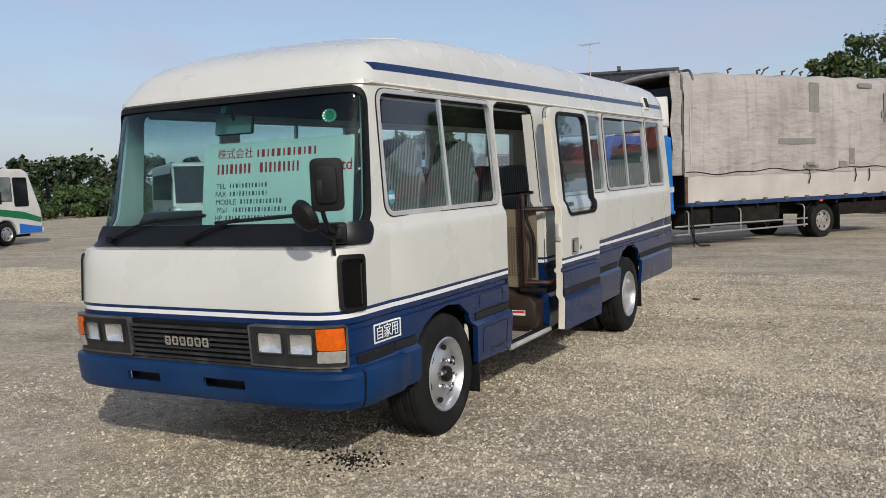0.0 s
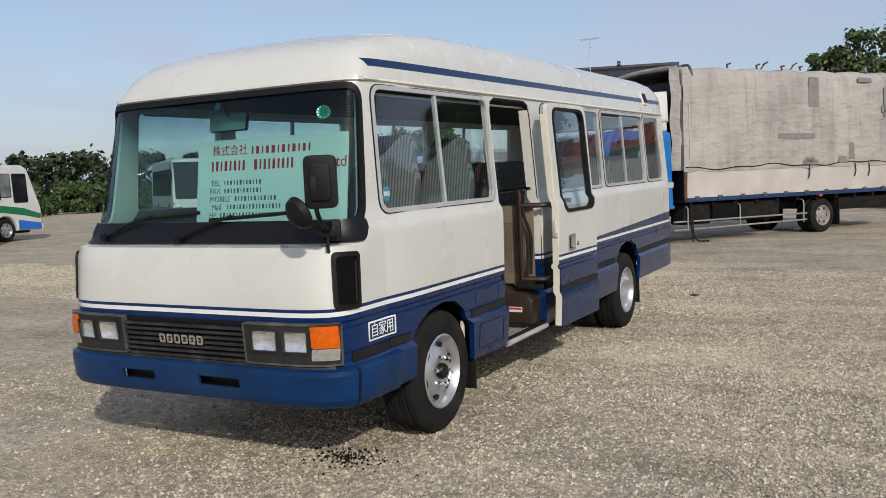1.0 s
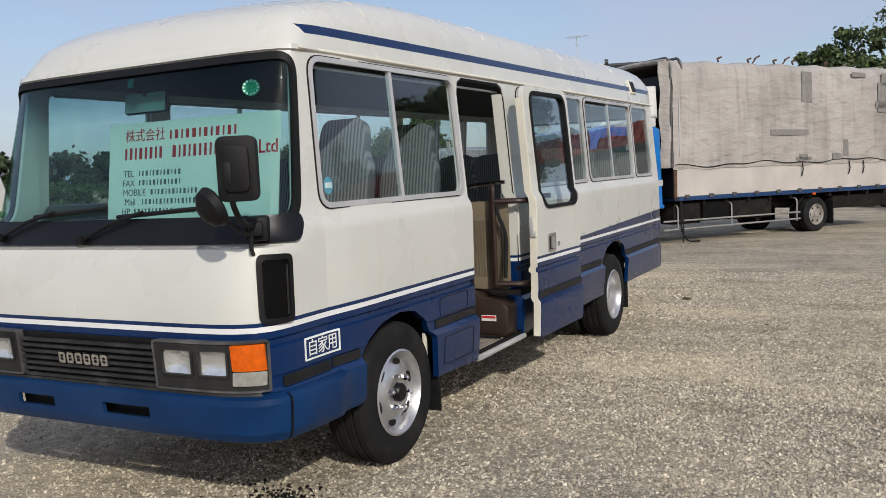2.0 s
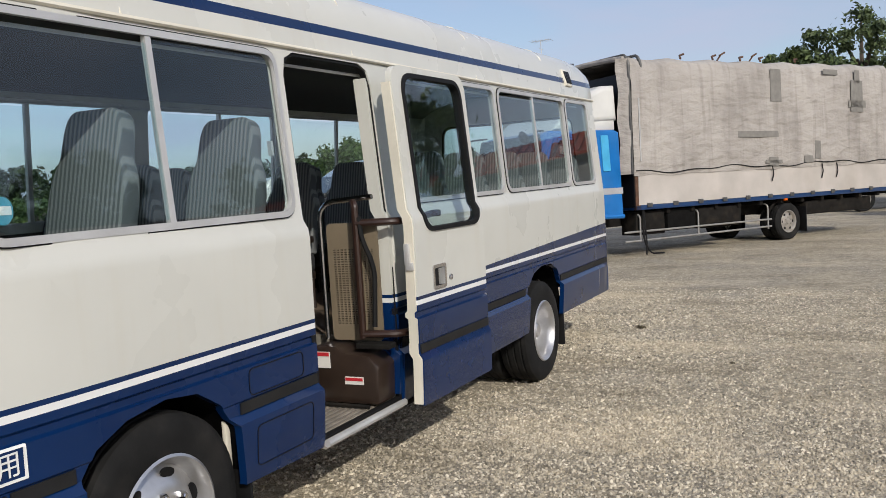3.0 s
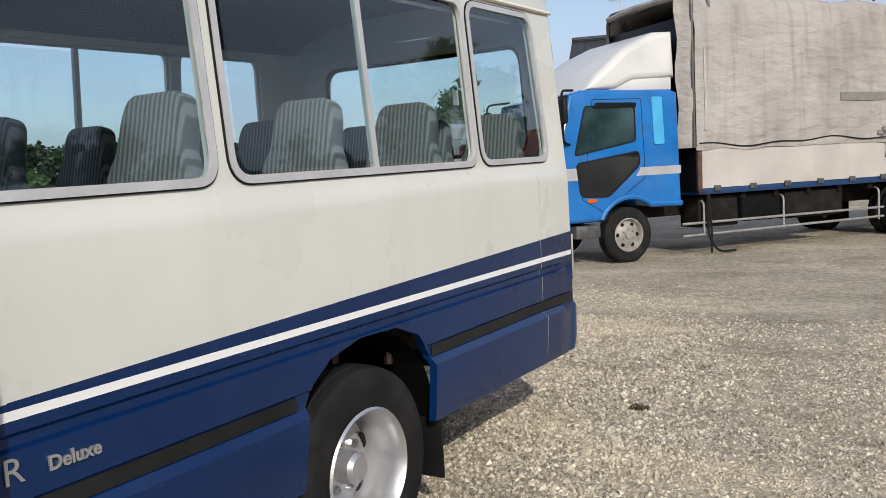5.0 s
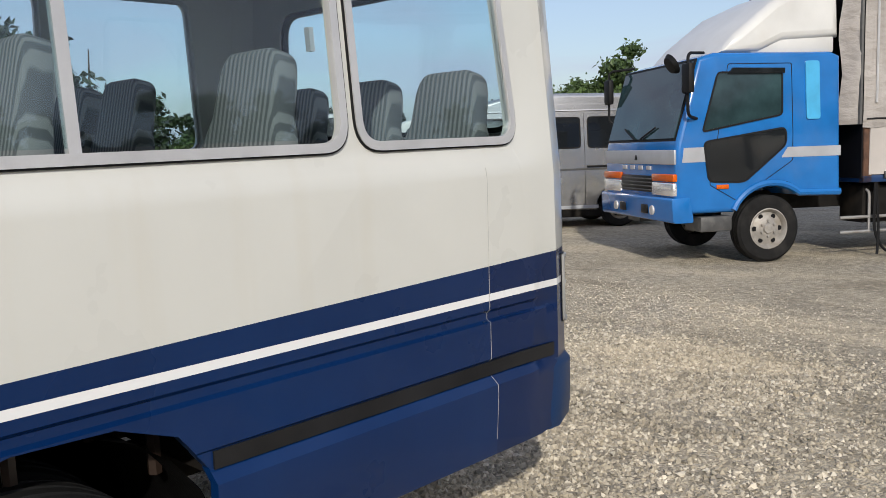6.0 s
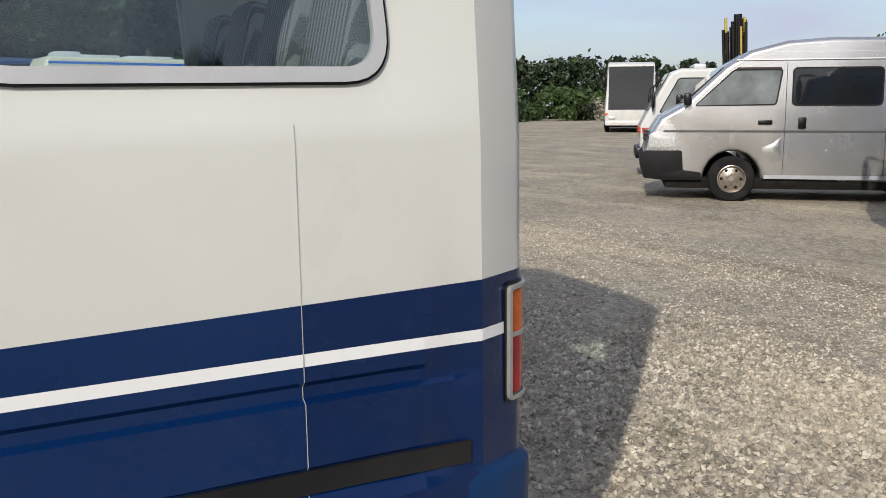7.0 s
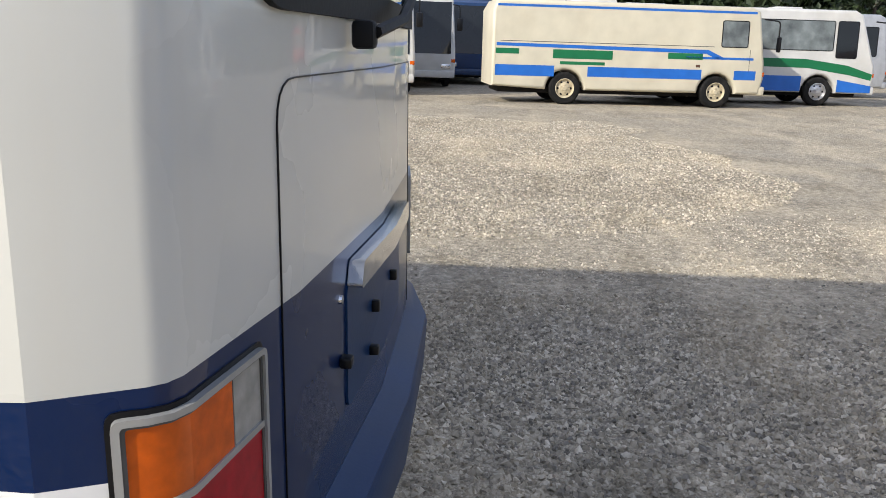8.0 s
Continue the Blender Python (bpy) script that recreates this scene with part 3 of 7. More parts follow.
def lamp_unit(k):
    """Twin square headlamps and the wrap-round amber turn lamp in a grey surround; k is the side's sign."""
    def m(d):
        return lambda s, v, o: front(s * k, v, o + d)

    h1, h2 = rrect(0.487, 0.720, 0.663, 0.844, 0.014, 3), rrect(0.687, 0.720, 0.837, 0.844, 0.014, 3)
    am = rrect(0.852, 0.684, 0.972, 0.866, 0.006, 3)
    cuts = [("u", s) for s in steps(0.4, 1.08, 30)]
    un = part("lamp_surround", sheet(rrect(0.447, 0.657, 0.984, 0.874, 0.012, 3), [h1, h2, am], cuts, m(0.040), 0.045), M_LAMPBLK, bus, "weathered black lamp surround with grey edging")
    part("edging", sheet(rrect(0.445, 0.655, 0.986, 0.876, 0.012, 3), [rrect(0.454, 0.664, 0.977, 0.867, 0.008, 3)], cuts, m(0.046), 0.05), M_GREYPL, un)
    for h in (h1, h2):
        cx, cz = (min(p[0] for p in h) + max(p[0] for p in h)) / 2, (min(p[1] for p in h) + max(p[1] for p in h)) / 2
        part("headlamp", sheet(h, (), [("u", cx + d * 0.014) for d in range(-6, 7)] + [("v", cz + d * 0.012) for d in range(-4, 5)], lambda s, v, o, cx=cx, cz=cz: front(s * k, v, o + 0.038 - 0.024 * max(0, 1 - ((s - cx) / 0.085) ** 2) * max(0, 1 - ((v - cz) / 0.06) ** 2)), 0.0), M_REFLECT, un, "square clear headlamp")
        hw, hh = max(p[0] for p in h) - cx, max(p[1] for p in h) - cz
        part("headlamp_rim", sheet(rrect(cx - hw, cz - hh, cx + hw, cz + hh, 0.014, 3), [rrect(cx - hw + 0.009, cz - hh + 0.009, cx + hw - 0.009, cz + hh - 0.009, 0.010, 3)], (), m(0.050), 0.022), M_LAMPBLK, un)
        part("lens", sheet(rrect(cx - hw + 0.010, cz - hh + 0.010, cx + hw - 0.010, cz + hh - 0.010, 0.01, 3), (), [("u", cx + d * 0.018) for d in range(-3, 4)] + [("v", cz)], lambda s, v, o, cx=cx, cz=cz: front(s * k, v, o + 0.042 + 0.010 * (1 - ((s - cx) / 0.09) ** 2) * (1 - ((v - cz) / 0.065) ** 2)), 0.0), M_LENS, un)
    part("turn_lamp", sheet(rrect(0.854, 0.752, 0.970, 0.864, 0.006, 2), (), cuts, m(0.052), 0.03), M_AMBER, un, "amber turn lamp lens")
    part("marker_lamp", sheet(rrect(0.854, 0.686, 0.970, 0.748, 0.006, 2), (), cuts, m(0.050), 0.03), plain_clear, un, "clear marker lamp lens")
    return un


plain_clear = plain("dusty_clear_lens", (0.34, 0.33, 0.30), 0.22, 0.1, var=0.2, scale=30, coat=0.5)
lamp_unit(1)
lamp_unit(-1)

BUMP = [(0.425, -0.005), (0.44, 0.03), (0.475, 0.05), (0.60, 0.062), (0.628, 0.058), (0.645, 0.02)]


def bumper_map(s, z, o):
    x, y, _ = front(max(-1.4, min(1.4, s)), 0.62, interp(BUMP, z) + o)
    if abs(s) > 1.4:
        y = -0.6 + (abs(s) - 1.4)
        x = math.copysign(1.0 + interp(BUMP, z) * 0.75 + o, s)
    return (x, y, z - 0.012 * max(0, abs(s) - 1.0))


slots = [rrect(-0.474, 0.514, -0.223, 0.566, 0.006, 2), rrect(0.10, 0.514, 0.39, 0.566, 0.006, 2)]
fb = part("front_bumper", sheet([(-1.63, 0.425), (1.63, 0.425), (1.635, 0.645), (-1.635, 0.645)], slots, [("u", s) for s in steps(-1.6, 1.6, 48)] + [("v", z) for z, _ in BUMP], bumper_map, 0.02), M_NAVY, bus, "navy painted steel bumper with two slots")
part("slot_backing", sheet([(-0.50, 0.50), (0.44, 0.50), (0.44, 0.58), (-0.50, 0.58)], (), [("u", s) for s in steps(-0.4, 0.4, 8)], lambda s, z, o: bumper_map(s, z, o - 0.05), 0.01), M_BLACK, fb)
part("bumper_joint", sheet([(1.03, 0.43), (1.037, 0.43), (1.037, 0.64), (1.03, 0.64)], (), [("v", z) for z, _ in BUMP], lambda s, z, o: bumper_map(s, z, o + 0.002), 0.004), M_BLACK, fb)

# air inlet on the front corner
def inlet(k):
    m = lambda s, v, o: front(s * k, v, o)
    cuts = [("u", s) for s in steps(0.94, 1.16, 12)]
    a = part("air_inlet", sheet(rounded([(0.960, 0.940), (1.140, 0.928), (1.136, 1.228), (0.958, 1.236)], 0.035), [rounded([(0.980, 0.962), (1.118, 0.952), (1.115, 1.204), (0.979, 1.212)], 0.022)], cuts, lambda s, v, o: m(s, v, o + 0.014), 0.03), M_RUBBER, bus, "black rubber-framed air inlet")
    part("inlet_panel", sheet(rounded([(0.976, 0.958), (1.122, 0.948), (1.119, 1.208), (0.975, 1.216)], 0.022), (), cuts, lambda s, v, o: m(s, v, o + 0.004), 0.004), M_INLET, a)
    part("inlet_trim", sheet([(1.104, 0.965), (1.112, 0.965), (1.109, 1.18), (1.101, 1.18)], (), (), lambda s, v, o: m(s, v, o + 0.008), 0.004), M_PLASTIC, a)


inlet(1)
inlet(-1)

# ---- roof ----
ROOF_SIDE = [(0.0, 1.0), (0.35, 0.985), (0.56, 0.965), (0.70, 0.925), (0.79, 0.895), (0.86, 0.82), (0.91, 0.71), (0.955, 0.53), (0.985, 0.27), (1.0, 0.0)]
ROOF_RISE = [(0.0, 0.0), (0.03, 0.085), (0.10, 0.185), (0.22, 0.26), (0.45, 0.33), (0.8, 0.38), (1.2, 0.41), (1.7, 0.42), (6.0, 0.43)]


def roof_mesh():
    bm = bmesh.new()
    us = [-a for a, _ in reversed(ROOF_SIDE)] + [a for a, _ in ROOF_SIDE[1:]]
    us = sorted(set(us + [0.18, -0.18, 0.46, -0.46, 0.97, -0.97, 0.935, -0.935]))
    es = [0, 0.015, 0.03, 0.06, 0.10, 0.16, 0.22, 0.33, 0.45, 0.62, 0.8, 1.0, 1.2, 1.45, 1.7, 2.2, 2.8, 3.4, 4.0, 4.6, 5.2, 5.6, 6.0, 6.3, 6.5]
    grid = []
    for e in es:
        row = []
        for u in us:
            w = 0.947
            yf = -0.6 - 0.115 * max(0.0, 1 - abs(u) ** 3.4) ** (1 / 3.4)
            yr = 5.97 - 0.17 * max(0.0, (abs(u) - 0.86) / 0.14) ** 2
            f = e / 6.5
            y = yf + (yr - yf) * f
            h = interp(ROOF_SIDE, abs(u)) * interp(ROOF_RISE, e)
            tail = interp([(0.0, 0.80), (0.2, 0.95), (0.5, 1.0)], 6.5 - e)
            row.append(bm.verts.new((u * w, y, 2.125 + lift(y, 2.13) + h * tail)))
        grid.append(row)
    for a, b in zip(grid, grid[1:]):
        for i in range(len(us) - 1):
            bm.faces.new((a[i], a[i + 1], b[i + 1], b[i]))
    # tail face of the roof cap
    base = [bm.verts.new((v.co.x, v.co.y, 2.125 + lift(5.8, 2.13))) for v in grid[-1]]
    for i in range(len(us) - 1):
        bm.faces.new((grid[-1][i], grid[-1][i + 1], base[i + 1], base[i]))
    bmesh.ops.remove_doubles(bm, verts=bm.verts, dist=1e-4)
    return bm


part("roof", roof_mesh(), M_ROOF, bus, "cream moulded high roof with a navy stripe", angle=0.9)
for k in (1, -1):
    rail = [(k * (side_x(y, 2.13) + 0.008), y, 2.128 + lift(y, 2.13)) for y in (-0.62, 0.0, 1.2, 2.6, 4.0, 5.2, 5.82)]
    part("drip_rail", tube(rail, 0.011, 6), M_CREAM, bus)
for y in (0.05, 1.55, 3.1, 4.6):
    pts = [(u * 0.949, y, 2.128 + lift(y, 2.13) + interp(ROOF_SIDE, abs(u)) * interp(ROOF_RISE, y + 0.66)) for u in steps(-1, 1, 24)]
    part("roof_seam", tube(pts, 0.004, 5), M_CREAM, bus)

part("roof_front_lip", sheet(rounded([(-1.37, 2.118), (1.37, 2.118), (1.37, 2.142), (-1.37, 2.142)], 0.008, 3), (), FRONT_CUTS, lambda s, z, o: front(s, z, o + 0.014), 0.025), M_ROOF, bus, "cream lip over the windscreen")

# louvred vent in the roof's side near the tail
vent = part("roof_vent", moved(join(box(-0.012, 0.02, -0.085, 0.085, -0.075, 0.075, 0.008)), pose(0.915, 5.12, 2.335, 0, -17, 0)), M_CREAM, bus, "louvred vent in the roof side")
for k in range(4):
    part("louvre", moved(box(0.015, 0.03, -0.06 + k * 0.034, -0.042 + k * 0.034, -0.055, 0.055, 0.003), pose(0.915, 5.12, 2.335, 0, -17, 0)), M_BLACK, vent)

# ---- tail ----
S0 = REAR_S
TAIL_WIN = rrect(-0.74, 1.44, 0.74, 2.02, 0.10, 6)
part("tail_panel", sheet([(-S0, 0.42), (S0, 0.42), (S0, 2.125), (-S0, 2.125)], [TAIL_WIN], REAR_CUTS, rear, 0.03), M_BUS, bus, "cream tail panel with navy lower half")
rw = part("rear_window", sheet(rrect(-0.72, 1.46, 0.72, 2.0, 0.09, 6), (), REAR_CUTS, lambda s, z, o: rear(s, z, o - 0.005), 0.005), M_GLASS, bus)
part("rubber_seal", sheet(rrect(-0.765, 1.415, 0.765, 2.045, 0.12, 6), [rrect(-0.72, 1.46, 0.72, 2.0, 0.09, 6)], REAR_CUTS, lambda s, z, o: rear(s, z, o + 0.012), 0.03), M_RUBBER, rw)
GATE = rounded([(-0.665, 0.50), (0.665, 0.50), (0.665, 1.335), (-0.665, 1.335)], [0.02, 0.02, 0.06, 0.06])
GATE_IN = rounded([(-0.6632, 0.5018), (0.6632, 0.5018), (0.6632, 1.333), (-0.6632, 1.333)], [0.02, 0.02, 0.056, 0.056])
part("tailgate_gap", sheet(GATE, [GATE_IN], REAR_CUTS, lambda s, z, o: rear(s, z, o + 0.0025), 0.004), M_BLACK, bus)
part("number_lamp_bar", sheet(rounded([(-0.325, 0.957), (0.325, 0.957), (0.305, 1.004), (-0.305, 1.004)], 0.012), (), REAR_CUTS, lambda s, z, o: rear(s, z, o + 0.030), 0.028), M_CHROME, bus, "chrome number plate lamp bar")
part("plate_recess", sheet(rrect(-0.33, 0.73, 0.33, 0.962, 0.02, 3), (), REAR_CUTS, lambda s, z, o: rear(s, z, o + 0.004), 0.006), M_NAVY, bus)
for s in (-0.12, 0.12):
    part("plate_bracket", moved(box(-0.008, 0.008, -0.01, 0.01, -0.012, 0.012, 0.003), Matrix.Translation(rear(s, 0.862, 0.01))), M_BLACK, bus)
part("tailgate_handle", moved(box(-0.014, 0.014, -0.01, 0.012, -0.010, 0.010, 0.004), Matrix.Translation(rear(0.365, 0.835, 0.01))), M_BLACK, bus)
part("tailgate_lock", moved(lathe([(0, 0.0), (0.0, 0.009), (0.006, 0.008), (0.006, 0)], 16, "y"), Matrix.Translation(rear(0.37, 0.95, 0.0))), M_CHROME, bus)
part("hinge_stop", moved(box(-0.010, 0.010, -0.01, 0.012, -0.010, 0.010, 0.003), Matrix.Translation(rear(0.14, 0.775, 0.01))), M_BLACK, bus)
# wiper of the rear window
arm = [rear(0.30, 1.395, 0.05), rear(0.10, 1.42, 0.06), rear(-0.25, 1.50, 0.05)]
wp = part("rear_wiper", join(tube(arm, 0.011, 6), moved(box(-0.022, 0.022, -0.02, 0.02, -0.028, 0.02, 0.009), Matrix.Translation(rear(0.30, 1.395, 0.03)))), M_RUBBER, bus)


def tail_lamp(k):
    m = lambda d: (lambda s, v, o: rear(s * k, v, o + d))
    cuts = [("u", S0 - a) for a in REAR_ACC[1:-1]] + [("u", S0 - a) for a in (0.16, 0.2, 0.25, 0.3)]
    a, b, lo, hi, mid = S0 - 0.336, S0 - 0.085, 0.757, 1.0, 0.895
    un = part("tail_lamp", sheet(rrect(a - 0.008, lo, b + 0.008, hi, 0.012, 3), [rrect(a - 0.001, lo + 0.008, b - 0.001, hi - 0.008, 0.006, 3)], cuts, m(0.012), 0.018), M_FRAME, bus, "tail lamp in a silver-grey surround")
    part("inner_rim", sheet(rrect(a - 0.002, lo + 0.007, b, hi - 0.007, 0.006, 3), [rrect(a + 0.004, lo + 0.012, b - 0.006, hi - 0.012, 0.005, 3)], cuts, m(0.008), 0.014), M_GREYPL, un)
    part("shadow_gap", sheet(rrect(a - 0.014, lo - 0.006, b + 0.014, hi + 0.006, 0.015, 3), [rrect(a - 0.007, lo + 0.001, b + 0.007, hi - 0.001, 0.011, 3)], cuts, m(0.003), 0.006), M_BLACK, un)
    part("amber_lens", sheet(rect(a + 0.080, b - 0.005, mid + 0.005, hi - 0.011), (), cuts, m(0.006), 0.014), M_AMBER, un)
    part("reversing_lens", sheet(rect(a + 0.003, a + 0.077, mid + 0.005, hi - 0.011), (), cuts, m(0.006), 0.014), plain_clear, un)
    part("red_lens", sheet(rect(a + 0.003, b - 0.005, lo + 0.011, mid - 0.004), (), cuts, m(0.006), 0.014), M_RED, un)
    part("divider", sheet(rect(a + 0.001, b - 0.003, mid - 0.004, mid + 0.005), (), cuts, m(0.009), 0.014), M_FRAME, un)
    return un


tail_lamp(1)
tail_lamp(-1)
RB = [(0.385, 0.0), (0.40, 0.036), (0.45, 0.054), (0.59, 0.064), (0.61, 0.06), (0.622, 0.025), (0.635, 0.0)]


def rear_bumper_map(s, z, o):
    if abs(s) <= S0:
        return rear(s, z, interp(RB, z) * (0.08 + 0.92 * min(1.0, (S0 - abs(s)) / 0.5)) + o)
    x, y, z2 = rear(math.copysign(S0, s), z, interp(RB, z) * 0.08 + o)
    return (x, y - (abs(s) - S0), z2)


part("rear_bumper", sheet([(-S0 - 0.06, 0.385), (S0 + 0.06, 0.385), (S0 + 0.06, 0.64), (-S0 - 0.06, 0.64)], (), REAR_CUTS + [("u", S0), ("u", -S0)] + [("v", z) for z, _ in RB], rear_bumper_map, 0.02), M_NAVY, bus, "navy painted rear bumper")

# ---- trim along the sides ----
for mapf in (left, right):
    for a, b in ((-0.585, -0.37), (0.415, 0.94), (1.74 if mapf is left else 0.87, 3.60), (4.41, 5.78)):
        part("rub_strip", sheet([(a, 0.656), (b, 0.656), (b, 0.702), (a, 0.702)], (), [("u", y) for y in steps(a, b, 6)], lambda u, v, o: mapf(u, v, o + 0.007), 0.012), M_STRIP, bus)
part("rub_strip", sheet([(1.06, 0.652), (1.40, 0.652), (1.40, 0.698), (1.06, 0.698)], (), FRONT_CUTS, lambda s, v, o: front(s, v, o + 0.008), 0.012), M_STRIP, bus)
part("filler_flap", sheet(rrect(0.47, 0.715, 0.84, 0.825, 0.03, 4), [rrect(0.474, 0.719, 0.836, 0.821, 0.027, 4)], (), lambda u, v, o: left(u, v, o + 0.0025), 0.003), M_BLACK, bus)
part("filler_flap", sheet(rrect(0.47, 0.43, 0.86, 0.60, 0.03, 4), [rrect(0.474, 0.434, 0.856, 0.596, 0.027, 4)], (), lambda u, v, o: left(u, v, o + 0.0025), 0.003), M_BLACK, bus)
for y in (5.445,):
    part("panel_seam", sheet([(y, 0.44), (y + 0.0014, 0.44), (y + 0.0014, 1.335), (y, 1.335)], (), Z_CUTS, lambda u, v, o: left(u, v, o + 0.0012), 0.003), M_SEAM, bus)
# navy plate with three characters in a white border
pl = part("owner_plate", sheet(rrect(-0.798, 0.730, -0.530, 0.834, 0.004, 2), [rrect(-0.790, 0.738, -0.538, 0.826, 0.002, 2)], [("u", y) for y in (-0.75, -0.7, -0.65, -0.6)], lambda u, v, o: left(u, v, o + 0.004), 0.004), M_WHITE, bus, "white-lined lettered panel on navy paint")
# x of the text runs to the tail, y up
ON_LEFT = Matrix(((0, 0, 1, 0), (1, 0, 0, 0), (0, 1, 0, 0), (0, 0, 0, 1)))
for ch, y in (("自", -0.741), ("家", -0.664), ("用", -0.588)):
    lettering(ch, 0.082, Matrix.Translation((left(y, 0.78, 0.004)[0], y, 0.779)) @ ON_LEFT, M_WHITE, pl, "character", 0.001, 0.0)
lettering("R", 0.09, Matrix.Translation((left(2.635, 0.79, 0.004)[0], 2.635, 0.785)) @ ON_LEFT, M_SILVER, bus, "letter_badge", 0.002)
lettering("Deluxe", 0.050, Matrix.Translation((left(2.795, 0.79, 0.004)[0], 2.795, 0.775)) @ ON_LEFT, M_SILVER, bus, "deluxe_badge", 0.003, 0.0012)

# ---- wheels ----
def wheel(y, k, dual=False):
    w = new("wheel")
    w.parent = bus
    w.matrix_local = pose(k * (0.875 if not dual else 0.90), y, 0.383 - 0.0129 * y)
    if k < 0:
        w.matrix_local = w.matrix_local @ pose(0, 0, 0, 0, 0, 180)
    prof = [(-0.11, 0.215), (-0.118, 0.25), (-0.122, 0.31), (-0.115, 0.355), (-0.098, 0.374)]
    prof += [(-0.062, 0.38), (-0.058, 0.374), (-0.046, 0.374), (-0.042, 0.381), (-0.004, 0.382), (0.0, 0.375), (0.010, 0.375), (0.014, 0.382), (0.048, 0.381), (0.052, 0.374), (0.064, 0.374), (0.068, 0.38)]
    prof += [(0.098, 0.374), (0.115, 0.355), (0.122, 0.31), (0.118, 0.25), (0.11, 0.215)]
    part("tyre", lathe(prof, 56), M_TYRE, w, "ribbed black tyre")
    if not dual:
        rim = [(0.118, 0.232), (0.124, 0.222), (0.108, 0.208), (0.075, 0.2), (0.058, 0.19), (0.065, 0.172), (0.095, 0.135), (0.108, 0.105), (0.108, 0.085), (0.10, 0.06)]
    else:
        rim = [(0.118, 0.232), (0.126, 0.224), (0.112, 0.21), (0.06, 0.2), (0.0, 0.192), (-0.045, 0.178), (-0.05, 0.15), (-0.015, 0.135), (-0.012, 0.10), (-0.012, 0.06)]
    part("rim", lathe(rim + [(rim[-1][0], 0.0)], 56), M_SILVER, w, "silver-painted steel rim")
    for j in range(6):
        a = j * math.tau / 6 + 0.3
        x = 0.074 if not dual else -0.046
        part("hand_hole", moved(lathe([(-0.002, 0.0), (-0.002, 0.03), (0.004, 0.03), (0.006, 0.0)], 18), pose(x + 0.007, math.cos(a) * 0.163, math.sin(a) * 0.163, 0, 0, 0) @ Euler((a, 0, 0)).to_matrix().to_4x4() @ Matrix.Diagonal((1, 0.62, 1.15, 1)) @ pose(0, 0, 0, 0, 0, 0)), M_BLACK, w)
        b = a + math.pi / 6
        part("wheel_nut", moved(lathe([(0, 0.0), (0, 0.017), (0.02, 0.016), (0.032, 0.009), (0.032, 0.0)], 6), pose((0.108 if not dual else -0.012), math.cos(b) * 0.093, math.sin(b) * 0.093)), M_CHROME, w)
    if not dual:
        part("hub_cap", lathe([(0.10, 0.05), (0.125, 0.05), (0.135, 0.042), (0.137, 0.0)], 24), M_BLACK, w)
    else:
        part("hub", lathe([(-0.012, 0.062), (0.055, 0.06), (0.07, 0.045), (0.072, 0.0)], 24), M_SILVER, w)
        part("inner_tyre", lathe([(a - 0.26, r) for a, r in prof], 48), M_TYRE, w)
    return w


for k in (1, -1):
    wheel(0.025, k)
    wheel(3.96, k, True)
part("front_axle", tube([(-0.85, 0, 0.37), (0.85, 0, 0.37)], 0.045, 8), M_DARK, bus)
part("rear_axle", tube([(-0.85, 3.96, 0.33), (0.85, 3.96, 0.33)], 0.07, 8), M_DARK, bus)
for y0, y1 in ((-0.37, 0.41), (3.62, 4.39)):
    for k in (1, -1):
        c = (y0 + y1) / 2
        pts = [(k * 0.80, c + math.cos(a) * 0.43, 0.40 + math.sin(a) * 0.43) for a in steps(0, math.pi, 12)]
        bm = bmesh.new()
        rows = [[bm.verts.new((k * x, p[1], p[2])) for p in pts] for x in (0.45, 1.0)]
        for i in range(len(pts) - 1):
            bm.faces.new((rows[0][i], rows[0][i + 1], rows[1][i + 1], rows[1][i]))
        bm.faces.new(rows[0])
        bmesh.ops.solidify(bm, geom=list(bm.faces), thickness=0.01)
        part("wheel_housing", bm, M_HOUSING, bus)
for y in (0.445, 4.455):
    for k in (1, -1):
        part("mud_flap", box(k * 0.97 - 0.14, k * 0.97 + 0.04, y, y + 0.012, 0.17 - 0.01 * y, 0.42, 0.003), M_RUBBER, bus)
# unseen blocks added to keep light out from under the nose
part("valance_light_blocker", prism([(-0.97, 0.44), (-0.90, 0.40), (-0.78, 0.42), (-0.76, 0.62), (-0.97, 0.62)], "x", -0.62, 0.62, 0.01), M_DARK, bus)
part("radiator_light_blocker", box(-0.36, 0.36, -0.68, -0.56, 0.33, 0.62, 0.01), M_HOUSING, bus)
part("sump_light_blocker", prism([(-0.45, 0.30), (0.35, 0.30), (0.62, 0.42), (0.62, 0.58), (-0.45, 0.58)], "x", -0.24, 0.24, 0.02), M_HOUSING, bus)
part("inner_arch_plate", box(0.945, 0.965, 0.375, 0.405, 0.40, 0.66, 0.006), M_CREAM, bus)
